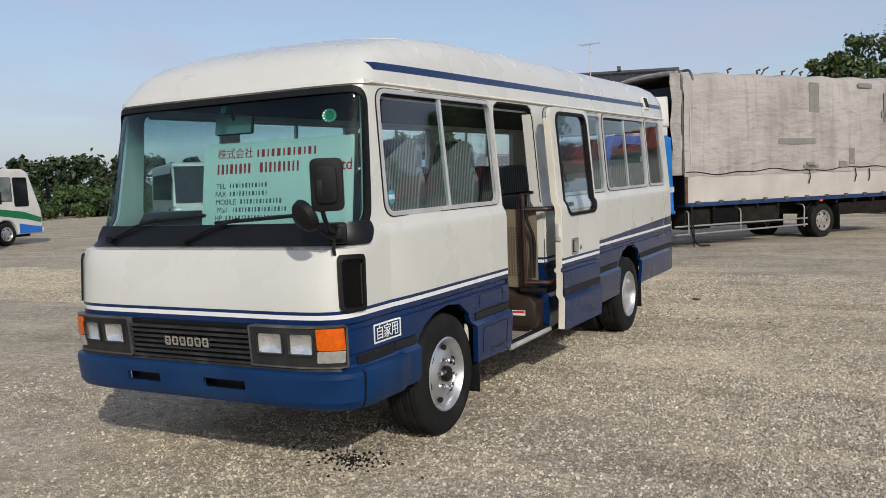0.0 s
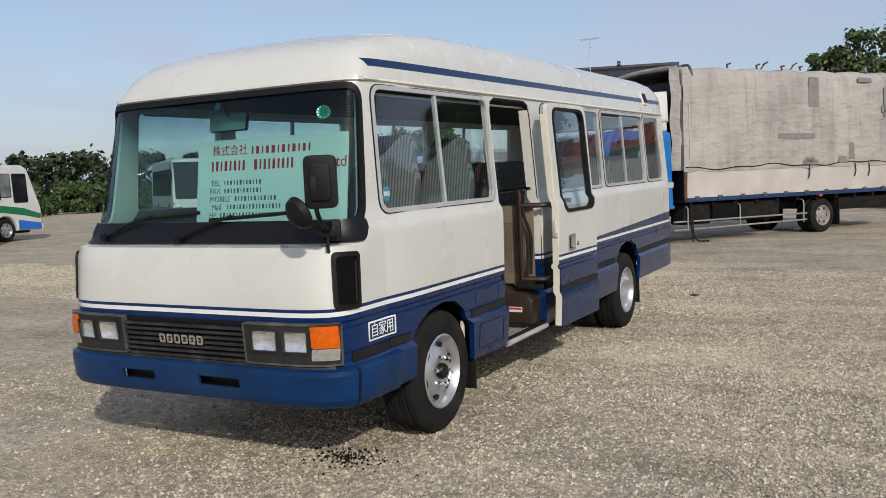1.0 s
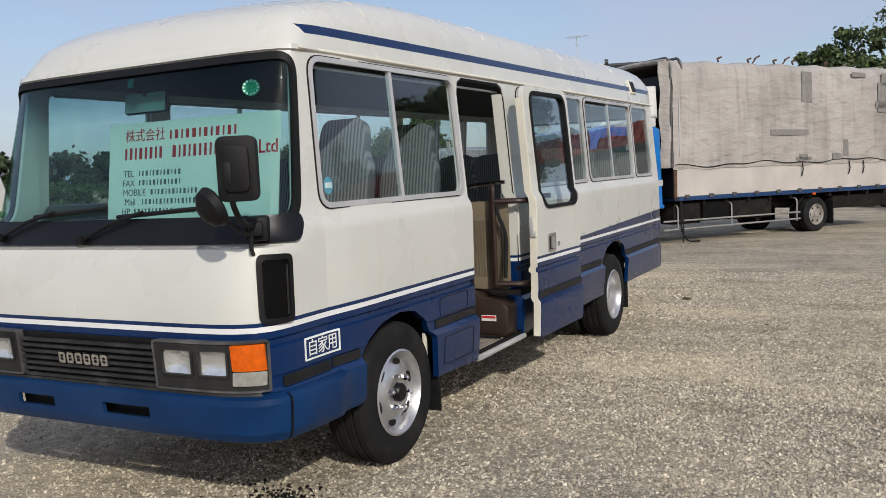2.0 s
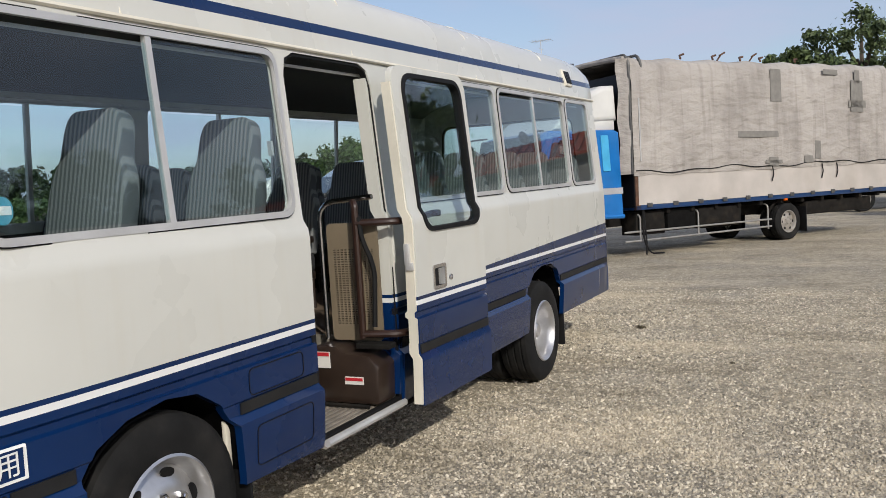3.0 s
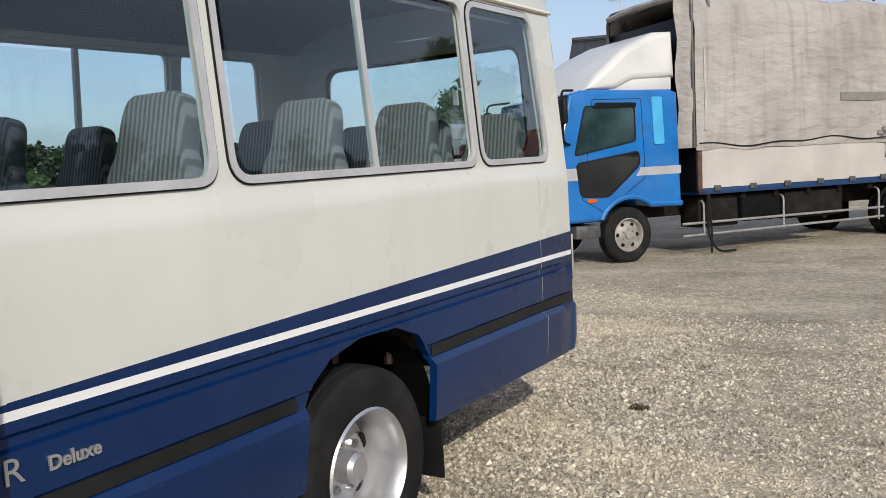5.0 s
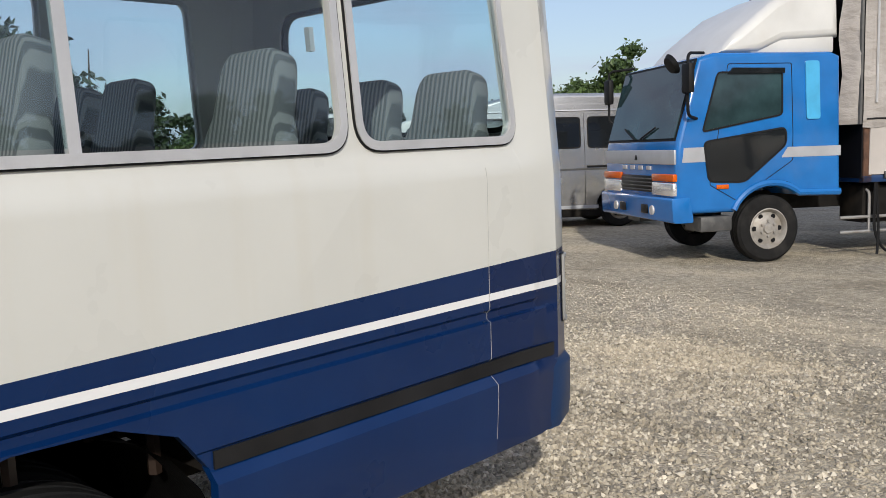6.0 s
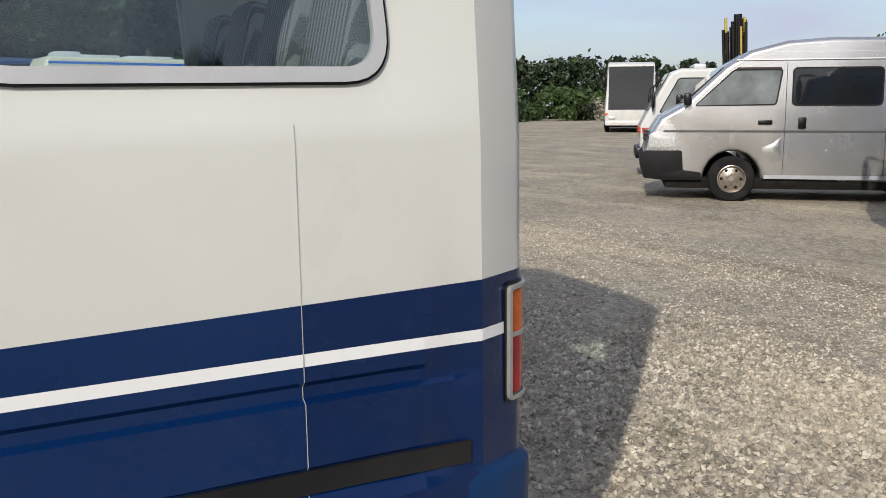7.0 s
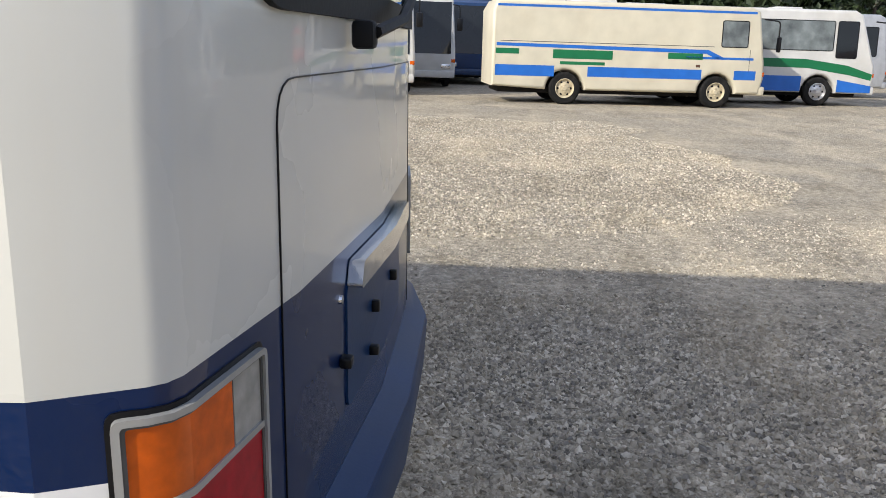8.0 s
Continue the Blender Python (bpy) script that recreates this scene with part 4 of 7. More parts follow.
part("chassis", join(box(-0.45, -0.35, -0.9, 5.6, 0.42, 0.56, 0.01), box(0.35, 0.45, -0.9, 5.6, 0.42, 0.56, 0.01), box(-0.3, 0.3, 1.6, 2.9, 0.32, 0.55, 0.04), tube([(-0.5, 3.0, 0.38), (-0.5, 5.7, 0.36)], 0.04, 8), box(-0.98, 0.98, -0.7, -0.46, 0.60, 0.66), box(-0.44, 0.44, -0.46, 0.47, 0.60, 0.66), box(-0.98, 0.98, 0.47, 0.93, 0.60, 0.66), box(-0.98, 0.98, 1.72, 3.54, 0.60, 0.66), box(-0.44, 0.44, 3.54, 4.46, 0.60, 0.66), box(-0.98, 0.98, 4.46, 5.75, 0.60, 0.66), box(-0.98, 0.40, 0.93, 1.72, 0.60, 0.66)), M_DARK, bus)
# ---- inside the minibus ----
for a, b, c, d in ((-0.97, 0.97, -0.62, -0.46), (-0.44, 0.44, -0.46, 0.47), (-0.97, 0.97, 0.47, 0.94), (-0.97, 0.42, 0.94, 1.715), (-0.97, 0.97, 1.715, 3.54), (-0.44, 0.44, 3.54, 4.46), (-0.97, 0.97, 4.46, 5.8)):
    part("floor_panel", box(a, b, c, d, 0.665, 0.72), M_FLOOR, bus, "worn brown vinyl cabin floor")
lin = bmesh.new()
rows = []
for y in steps(-0.55, 5.85, 8):
    rows.append([lin.verts.new((x, y, 2.11 + lift(y, 2.1) + 0.16 * max(0, 1 - (abs(x) / 0.87) ** 4))) for x in steps(-0.865, 0.865, 16)])
for a, b in zip(rows, rows[1:]):
    for i in range(16):
        lin.faces.new((a[i], a[i + 1], b[i + 1], b[i]))
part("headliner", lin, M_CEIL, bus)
for k, mapf in ((1, left), (-1, right)):
    segs = ((-0.55, 0.93, 0.86), (1.73, 3.5, 0.72), (3.5, 4.5, 0.86), (4.5, 5.7, 0.72)) if k > 0 else ((-0.55, 0.5, 0.86), (0.5, 3.5, 0.72), (3.5, 4.5, 0.86), (4.5, 5.7, 0.72))
    for a, b, z0 in segs:
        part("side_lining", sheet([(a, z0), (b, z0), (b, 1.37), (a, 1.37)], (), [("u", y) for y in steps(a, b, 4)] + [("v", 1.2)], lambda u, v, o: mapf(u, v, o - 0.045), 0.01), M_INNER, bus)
    part("curtain_rail", tube([mapf(y, 2.06, -0.07) for y in steps(-0.5, 5.5, 6)], 0.008, 6), M_ALU, bus)

part("dashboard", prism([(-0.98, 1.10), (-0.90, 1.34), (-0.62, 1.385), (-0.42, 1.28), (-0.40, 0.95), (-0.55, 0.72), (-1.0, 0.72)], "x", -0.93, 0.93, 0.03), M_BROWN, bus)
part("binnacle", prism([(-0.74, 1.35), (-0.66, 1.47), (-0.45, 1.46), (-0.42, 1.28)], "x", -0.82, -0.22, 0.03), M_BROWN, bus)
wheel_c = Vector((-0.50, -0.26, 1.36))
sw = part("steering_wheel", moved(tube([(math.cos(a) * 0.215, math.sin(a) * 0.215, 0) for a in steps(0, math.tau, 28)[:-1]], 0.014, 8, True), Matrix.Translation(wheel_c) @ Euler((radians(35), 0, 0)).to_matrix().to_4x4()), M_BLACK, bus, "thin black steering wheel")
part("spokes", moved(join(box(-0.2, 0.2, -0.02, 0.02, -0.03, -0.01, 0.006), tube([(0, 0, 0), (0, 0, -0.35)], 0.03, 8)), Matrix.Translation(wheel_c) @ Euler((radians(35), 0, 0)).to_matrix().to_4x4()), M_BLACK, sw)
im = part("rear_view_mirror", moved(box(-0.145, 0.145, -0.012, 0.018, -0.055, 0.055, 0.018, 3), pose(-0.05, -0.60, 1.97, -10, 0, 0)), M_PLASTIC, bus)
part("mirror_stem", tube([(-0.05, -0.60, 2.0), (-0.05, -0.64, 2.08)], 0.012, 6), M_PLASTIC, im)
part("mirror_face", moved(box(-0.138, 0.138, -0.017, -0.0125, -0.049, 0.049, 0.0), pose(-0.05, -0.60, 1.97, -10, 0, 0)), plain("pale_green_mirror_back", (0.45, 0.55, 0.49), 0.4, var=0.1), im)
# round inspection sticker and small label behind the windscreen
part("inspection_sticker", moved(lathe([(0, 0.0), (0, 0.040), (0.002, 0.040), (0.002, 0)], 28, "y"), Matrix.Translation(front(1.02, 1.955, -0.016)) @ pose(0, 0, 0, -18, 0, 28)), plain("sticker_green", (0.02, 0.42, 0.20), 0.5, var=0.1), bus, "round green inspection sticker")
for a in range(12):
    ang = a * math.tau / 12
    part("sticker_mark", moved(box(-0.004, 0.004, -0.0035, -0.0005, -0.004, 0.004), Matrix.Translation(front(1.02, 1.955, -0.016)) @ pose(0, 0, 0, -18, 0, 28) @ pose(math.cos(ang) * 0.033, 0, math.sin(ang) * 0.033)), M_WHITE, bus)
part("permit_sticker", moved(box(-0.018, 0.018, -0.002, 0.0, -0.024, 0.024), Matrix.Translation(front(0.0, 2.04, -0.016)) @ pose(0, 0, 0, -20, 0, 0)), plain("sticker_teal", (0.06, 0.42, 0.36), 0.5, var=0.1), bus)
part("window_sticker", moved(lathe([(0, 0.0), (0, 0.04), (0.002, 0.04), (0.002, 0)], 24, "x"), Matrix.Translation(left(-0.498, 1.505, -0.008)) @ Matrix.Diagonal((1, 0.9, 1.05, 1))), plain("sticker_blue", (0.10, 0.36, 0.48), 0.5, var=0.1), bus, "round blue and white window sticker")
part("window_sticker_band", moved(box(0.0025, 0.0045, -0.028, 0.028, -0.012, 0.014), Matrix.Translation(left(-0.498, 1.505, -0.008))), M_WHITE, bus)


M_CUSHION = plain("dark_grey_seat_cloth", (0.045, 0.045, 0.047), 0.95, var=0.25, scale=12, bump=0.3, spec=0.2)


def seat(x, y, z, high=0.0):
    s = new("passenger_seat")
    s.parent = bus
    s.matrix_local = pose(x, y, z)
    top = 0.745 + high
    side = [(0.195, 0.0), (0.205, top - 0.36), (0.192, top - 0.26), (0.160, top - 0.19), (0.152, top - 0.08), (0.136, top - 0.025), (0.10, top)]
    back = prism([(-a, b) for a, b in side] + [(a, b) for a, b in reversed(side)], "y", -0.045, 0.045, 0.022)
    part("backrest", moved(back, pose(0, 0.20, 0.42, -13, 0, 0)), M_SEAT, s, "high striped cloth backrest")
    part("cushion", moved(box(-0.215, 0.215, -0.28, 0.20, 0.30, 0.44, 0.04, 3), Matrix.Identity(4)), M_CUSHION, s)
    part("seat_frame", join(box(-0.20, 0.20, -0.24, 0.20, 0.25, 0.31, 0.01), tube([(0.19, -0.18, 0.0), (0.19, -0.18, 0.26)], 0.018, 6), tube([(-0.19, -0.18, 0.0), (-0.19, -0.18, 0.26)], 0.018, 6), tube([(0.19, 0.16, 0.0), (0.19, 0.16, 0.26)], 0.018, 6), tube([(-0.19, 0.16, 0.0), (-0.19, 0.16, 0.26)], 0.018, 6)), M_BROWN, s)
    part("armrest", moved(box(0.215, 0.25, -0.2, 0.14, 0.50, 0.55, 0.015), Matrix.Identity(4)), M_BROWN, s)
    return s


seat(0.60, -0.12, 0.72, 0.0)
seat(0.62, 0.62, 0.72, -0.01)
seat(-0.50, 0.05, 0.72, 0.04)
for y in (0.95, 1.68, 2.41, 3.14, 3.87, 4.60):
    seat(-0.30, y, 0.66, -0.11)
    seat(-0.745, y, 0.66, -0.11)
for y in (2.45, 3.12, 3.84, 4.52):
    seat(0.66, y, 0.63, -0.07)
for x in (-0.68, -0.24, 0.22, 0.66):
    seat(x, 5.37, 0.66, -0.14)

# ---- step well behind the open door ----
# scuffed wall paint, darkened below the riser's to put the doorway's shade into it
M_STEPWALL = plain("scuffed_shaded_step_paint", (0.20, 0.185, 0.155), 0.6, var=0.25, scale=6, dirt=0.6, dirt_col=(0.09, 0.07, 0.05))
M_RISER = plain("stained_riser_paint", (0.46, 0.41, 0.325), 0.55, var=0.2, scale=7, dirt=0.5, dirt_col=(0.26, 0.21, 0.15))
M_TREADRIB = plain("worn_tread_rib", (0.20, 0.175, 0.145), 0.8, var=0.2, scale=9)
part("step_tread", join(box(0.42, 1.03, 0.955, 1.69, 0.345, 0.385, 0.008)), plain("ribbed_step_rubber", (0.30, 0.265, 0.22), 0.75, var=0.25, scale=9, bump=0.3, dirt=0.5, dirt_col=(0.27, 0.22, 0.17)), bus, "worn ribbed step tread")
for k in range(14):
    part("tread_rib", box(0.46 + k * 0.039, 0.472 + k * 0.039, 0.97, 1.66, 0.385, 0.391), M_TREADRIB, bus)
part("step_edge", tube([(1.035, 0.955, 0.375), (1.035, 1.69, 0.375)], 0.018, 8), M_ALU, bus)
part("step_riser", box(0.395, 0.42, 0.945, 1.70, 0.385, 0.70, 0.004), M_RISER, bus, "stained cream step riser")
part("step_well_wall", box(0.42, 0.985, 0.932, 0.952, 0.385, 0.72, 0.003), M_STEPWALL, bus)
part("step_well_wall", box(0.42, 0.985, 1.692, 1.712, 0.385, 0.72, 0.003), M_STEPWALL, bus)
# heater housing
ht = part("heater_housing", prism([(0.60, 0.40), (0.99, 0.40), (1.0, 0.60), (0.94, 0.655), (0.80, 0.665), (0.75, 0.70), (0.62, 0.70), (0.59, 0.65)], "y", 1.50, 1.685, 0.018), M_BROWN, bus, "dark brown plastic heater housing")
part("warning_label", box(0.615, 0.715, 1.494, 1.4985, 0.585, 0.67), M_PAPER, ht)
part("warning_label_band", box(0.618, 0.712, 1.491, 1.494, 0.648, 0.667), M_REDINK, ht)
part("maker_label", box(0.80, 0.91, 1.494, 1.4985, 0.505, 0.545), M_PAPER, ht)
part("maker_label_bar", box(0.804, 0.906, 1.491, 1.494, 0.525, 0.54), M_REDINK, ht)
part("heater_pipe", tube(bend([(0.58, 1.48, 0.41), (0.70, 1.47, 0.40), (0.95, 1.47, 0.40)], 4, 0.03), 0.012, 6), M_DARK, ht)
part("hose_clip", moved(lathe([(0, 0.0), (0, 0.02), (0.06, 0.022), (0.06, 0.0)], 12), pose(0.58, 1.475, 0.41)), M_WHITE, ht)
# perforated beige screen in a chrome hoop
screen_holes = []
for i in range(11):
    for j in range(32):
        u, v = 0.715 + i * 0.0225, 0.80 + j * 0.0125
        screen_holes.append([(u, v), (u + 0.015, v), (u + 0.015, v + 0.006), (u, v + 0.006)])
part("perforated_screen", sheet(rrect(0.68, 0.715, 0.985, 1.33, 0.03, 4), screen_holes, (), lambda u, v, o: (u, 1.60 - o, v), 0.012), M_BEIGE, bus, "beige perforated metal screen")
part("chrome_hoop", tube(bend([(0.645, 1.60, 0.72), (0.645, 1.60, 1.44), (0.97, 1.60, 1.46)], 6, 0.1), 0.014, 10), M_CHROME, bus)
part("grab_pole", tube(bend([(0.90, 1.54, 0.74), (0.90, 1.54, 1.42), (0.88, 1.56, 1.44)], 5, 0.03), 0.019, 10), M_BROWNRAIL, bus)
part("grab_pole", tube(bend([(0.98, 1.53, 0.80), (0.985, 1.56, 1.1), (0.93, 1.54, 1.25), (0.92, 1.54, 1.36)], 5, 0.08), 0.013, 8), M_RUBBER, bus)
part("door_arm", tube(bend([(0.90, 1.54, 1.33), (1.10, 1.60, 1.33), (1.13, 1.75, 1.33)], 5, 0.06), 0.020, 10), M_BROWNRAIL, bus)
part("door_arm", tube(bend([(0.90, 1.54, 0.76), (1.08, 1.60, 0.755), (1.13, 1.78, 0.755)], 5, 0.06), 0.020, 10), M_BROWNRAIL, bus)
part("door_linkage", box(0.86, 1.06, 1.52, 1.60, 0.685, 0.715, 0.008), M_DARK, bus)
# inner jambs of the doorway
part("door_jamb", sheet([(1.668, 0.42), (1.70, 0.42), (1.70, 2.04), (1.668, 2.04)], (), Z_CUTS, lambda u, v, o: left(u, v, o - 0.012), 0.07), M_BUS, bus)
part("door_seal", sheet(rounded([(0.935, 0.37), (1.715, 0.37), (1.715, 2.12), (0.935, 2.12)], [0.01, 0.01, 0.12, 0.12]), [rounded([(0.963, 0.40), (1.688, 0.40), (1.688, 2.092), (0.963, 2.092)], [0.01, 0.01, 0.11, 0.11])], [("v", z) for z in (0.63, 1.3, 1.39, 1.6, 1.85)], lambda u, v, o: (min(left(u, v, 0)[0], 1.02) + o - 0.008, u, v + lift(u, v)), 0.03), M_RUBBER, bus)
part("jamb_latch", moved(join(box(-0.02, 0.02, -0.03, 0.03, -0.04, 0.04, 0.006), lathe([(0, 0), (0, 0.022), (0.03, 0.02), (0.03, 0)], 16)), pose(1.0, 1.73, 1.16)), M_ALU, bus)
part("door_track", tube([(0.98, 1.5, 0.35), (1.10, 2.45, 0.37)], 0.016, 6), M_DARK, bus)

# ---- the open side door, standing out beside the body ----
door = new("side_door")
door.parent = bus
door.matrix_local = pose(0.158, 0.748, 0.0, 0, 0, -1.4)
door["label"] = "open cream and navy swing-out side door"
D0, D1 = 0.872, 1.705
dw = rounded([(D0 + 0.112, 1.27), (D1 - 0.062, 1.27), (D1 - 0.078, 2.045), (D0 + 0.095, 2.045)], 0.10, 7)
dw_in = rounded([(D0 + 0.126, 1.284), (D1 - 0.076, 1.284), (D1 - 0.092, 2.031), (D0 + 0.109, 2.031)], 0.09, 7)


def door_map(y, z, o):
    x = interp(WAIST, z)
    return ((x if z > 0.83 else 0.55 * x + 0.45 * 1.02) + o, y, z + lift(1.5, z))


part("door_skin", sheet(rounded([(D0, 0.385), (D1, 0.385), (D1, 2.085), (D0, 2.085)], [0.01, 0.02, 0.10, 0.10]), [dw], Z_CUTS, door_map, 0.035), M_BUS, door)
part("door_edge_trim", sheet(rounded([(D0 - 0.008, 0.395), (D0 + 0.004, 0.395), (D0 + 0.004, 2.0), (D0 - 0.008, 2.0)], 0.0), (), Z_CUTS, lambda y, z, o: door_map(y, z, o - 0.008), 0.05), M_CREAM, door)
part("edge_seal", sheet([(D1 - 0.002, 0.40), (D1 + 0.008, 0.40), (D1 + 0.008, 2.0), (D1 - 0.002, 2.0)], (), Z_CUTS, lambda y, z, o: door_map(y, z, o - 0.006), 0.035), M_RUBBER, door)
part("window_rubber", sheet(rounded([(D0 + 0.104, 1.262), (D1 - 0.054, 1.262), (D1 - 0.070, 2.053), (D0 + 0.087, 2.053)], 0.105, 7), [dw_in], [("v", z) for z in (1.345, 1.385, 1.6, 1.85)], lambda y, z, o: door_map(y, z, o + 0.010), 0.05), M_RUBBER, door)
part("pane", sheet(dw_in, (), [("v", z) for z in (1.345, 1.385, 1.6, 1.85)], lambda y, z, o: door_map(y, z, o - 0.01), 0.004), M_GLASS, door)
part("rub_strip", sheet([(D0 + 0.005, 0.656), (D1 - 0.005, 0.656), (D1 - 0.005, 0.702), (D0 + 0.005, 0.702)], (), (), lambda u, v, o: door_map(u, v, o + 0.007), 0.012), M_STRIP, door)
hb = part("door_handle", sheet(rrect(1.043, 0.955, 1.192, 1.085, 0.018, 3), [rrect(1.061, 0.973, 1.174, 1.067, 0.012, 3)], (), lambda u, v, o: door_map(u, v, o + 0.006), 0.02), M_CHROME, door, "recessed chrome door handle")
part("handle_recess", sheet(rrect(1.053, 0.965, 1.182, 1.075, 0.014, 3), (), (), lambda u, v, o: door_map(u, v, o + 0.001), 0.012), M_BLACK, hb)
part("handle_flap", sheet(rrect(1.108, 0.978, 1.142, 1.062, 0.008, 3), (), (), lambda u, v, o: door_map(u, v, o + 0.010), 0.01), M_FRAME, hb)
part("handle_plate", sheet(rrect(1.145, 0.974, 1.177, 1.066, 0.006, 3), (), (), lambda u, v, o: door_map(u, v, o + 0.003), 0.006), M_FRAME, hb)
part("door_lock", moved(lathe([(0, 0.0), (0, 0.018), (0.008, 0.016), (0.009, 0.009), (0.004, 0.008), (0.004, 0)], 20), pose(1.022, 1.247, 1.0)), M_CHROME, door)
part("inner_grab_bar", tube(bend([(0.955, D0 + 0.12, 1.315), (0.91, D0 + 0.12, 1.315), (0.91, D0 + 0.42, 1.345), (0.955, D0 + 0.42, 1.345)], 5, 0.03), 0.019, 10), M_BROWNRAIL, door)
part("door_catch", moved(join(box(-0.015, 0.015, -0.012, 0.012, -0.055, 0.055, 0.004), moved(box(-0.01, 0.03, -0.01, 0.01, -0.02, 0.02, 0.004), pose(0, 0, -0.06))), pose(0.985, D0 - 0.012, 1.16)), M_ALU, door)

# ---- outside mirrors on the left front corner ----
mir = new("door_mirror")
mir.parent = bus
mir["label"] = "tall black mirror and round under-mirror on a bent arm"
SHELL = pose(1.06, -1.225, 1.597, 0, 0, 30)
part("mirror_shell", moved(join(prism(rrect(-0.078, -0.128, 0.078, 0.128, 0.034, 5), "y", -0.032, 0.028, 0.012), prism(rrect(-0.05, -0.09, 0.05, 0.09, 0.03, 5), "y", -0.048, -0.028, 0.012)), SHELL), M_RUBBER, mir)
part("mirror_glass", moved(prism(rrect(-0.066, -0.114, 0.066, 0.114, 0.028, 4), "y", 0.0285, 0.032), SHELL), M_CHROME, mir)
part("mirror_arm", tube(bend([(0.925, -0.97, 1.36), (0.99, -1.10, 1.36), (1.035, -1.21, 1.40), (1.046, -1.255, 1.46), (1.044, -1.268, 1.60)], 5, 0.05), 0.012, 8), M_RUBBER, mir)
part("mirror_base", moved(join(box(-0.05, 0.05, -0.075, 0.075, -0.055, 0.05, 0.015), box(-0.03, 0.03, -0.11, -0.06, -0.03, 0.03, 0.01)), pose(0.915, -0.958, 1.346, 0, 0, 35)), M_RUBBER, mir)
part("mirror_clamp", moved(box(-0.018, 0.018, -0.03, 0.016, -0.045, 0.045, 0.008), pose(1.042, -1.262, 1.58, 0, 0, 30)), M_RUBBER, mir)
part("under_mirror", moved(lathe([(-0.05, 0.0), (-0.045, 0.04), (-0.02, 0.076), (0.01, 0.086), (0.018, 0.082), (0.02, 0.0)], 28, "y"), pose(0.955, -1.275, 1.449, 25, 0, -22)), M_RUBBER, mir)
part("under_mirror_arm", tube(bend([(0.93, -0.99, 1.33), (0.985, -1.12, 1.325), (0.965, -1.24, 1.42)], 5, 0.05), 0.010, 8), M_RUBBER, mir)
part("mirror_stay", tube([(0.965, -1.06, 1.345), (0.96, -1.06, 1.26), (0.935, -1.02, 1.235)], 0.009, 6), M_RUBBER, mir)

# ---- sales board leaning inside the windscreen ----
M_BOARD = plain("pale_green_board", (0.78, 0.83, 0.78), 0.55, var=0.05, scale=3)
sign = thing("sales_board", BUS @ pose(0.36, -0.795, 1.385, 82, 0, 0), "pale board with red and grey lettering leaning inside the windscreen", "sign")
part("board", prism(rrect(-0.54, 0.0, 0.54, 0.48, 0.012, 2), "z", -0.004, 0.0), M_BOARD, sign)


def bars(x0, y0, h, widths, gap, material, thick=0.0012):
    x = x0
    for k, w in enumerate(widths):
        if k:
            x += gap
        bm = box(x, x + w, y0, y0 + h, 0.0005, thick)
        part("text_bar", bm, material, sign)
        x += w


lettering("株式会社", 0.068, Matrix.Translation((-0.295, 0.412, 0.001)), M_REDINK, sign, "lettering", 0.0006)
bars(-0.13, 0.388, 0.044, [0.012, 0.022, 0.010, 0.020, 0.024, 0.010, 0.022, 0.012, 0.022, 0.010, 0.020, 0.012], 0.020, M_REDINK)
bars(-0.43, 0.298, 0.058, [0.014, 0.018, 0.012, 0.020, 0.014, 0.018, 0.012, 0.016], 0.018, M_REDINK)
bars(-0.11, 0.298, 0.058, [0.022, 0.012, 0.016, 0.012, 0.018, 0.014, 0.016, 0.012, 0.014], 0.018, M_REDINK)
lettering("Co.,Ltd", 0.088, Matrix.Translation((0.40, 0.318, 0.001)), M_REDINK, sign, "lettering", 0.0006, 0.001)
for k, (word, n) in enumerate((("TEL", 12), ("FAX", 12), ("MOBILE", 13), ("Mail", 17), ("HP", 18))):
    y = 0.226 - k * 0.047
    wd = 0.027 * len(word)
    lettering(word, 0.046, Matrix.Translation((-0.44 + wd / 2, y, 0.001)), M_INK, sign, "lettering", 0.0005)
    bars(-0.44 + wd + 0.03, y - 0.011, 0.026, [0.006 + 0.004 * ((j * 7 + k) % 3) for j in range(n)], 0.014, M_INK)
# ---- other vehicles standing in the yard ----
M_BLUE = plain("bright_blue_cab_paint", (0.007, 0.135, 0.42), 0.22, var=0.12, scale=3, dirt=0.2, dirt_col=(0.12, 0.16, 0.22), coat=0.5)
M_VANSILVER = plain("silver_van_paint", (0.54, 0.535, 0.525), 0.26, 0.78, bump=0.0, var=0.05, scale=2, dirt=0.2, dirt_col=(0.3, 0.28, 0.24), coat=0.5)
M_SILVERBAND = plain("silver_band_paint", (0.45, 0.46, 0.48), 0.35, 0.3, var=0.08)
M_WHITEPAINT = plain("aged_white_paint", (0.60, 0.595, 0.57), 0.38, var=0.08, scale=2, dirt=0.25, dirt_col=(0.42, 0.38, 0.30), coat=0.2)
M_IVORY = plain("ivory_paint", (0.60, 0.555, 0.43), 0.42, var=0.07, scale=2, dirt=0.25, dirt_col=(0.46, 0.39, 0.27))
M_BANDBLUE = plain("band_blue_paint", (0.015, 0.13, 0.50), 0.4, var=0.1, scale=3)
M_BANDGREEN = plain("band_green_paint", (0.006, 0.15, 0.055), 0.4, var=0.1, scale=3)
M_ORANGERED = plain("orange_red_paint", (0.62, 0.045, 0.012), 0.42, var=0.12, scale=3)
M_DARKBLUE = plain("dark_blue_coach_paint", (0.007, 0.035, 0.115), 0.3, var=0.12, coat=0.3)
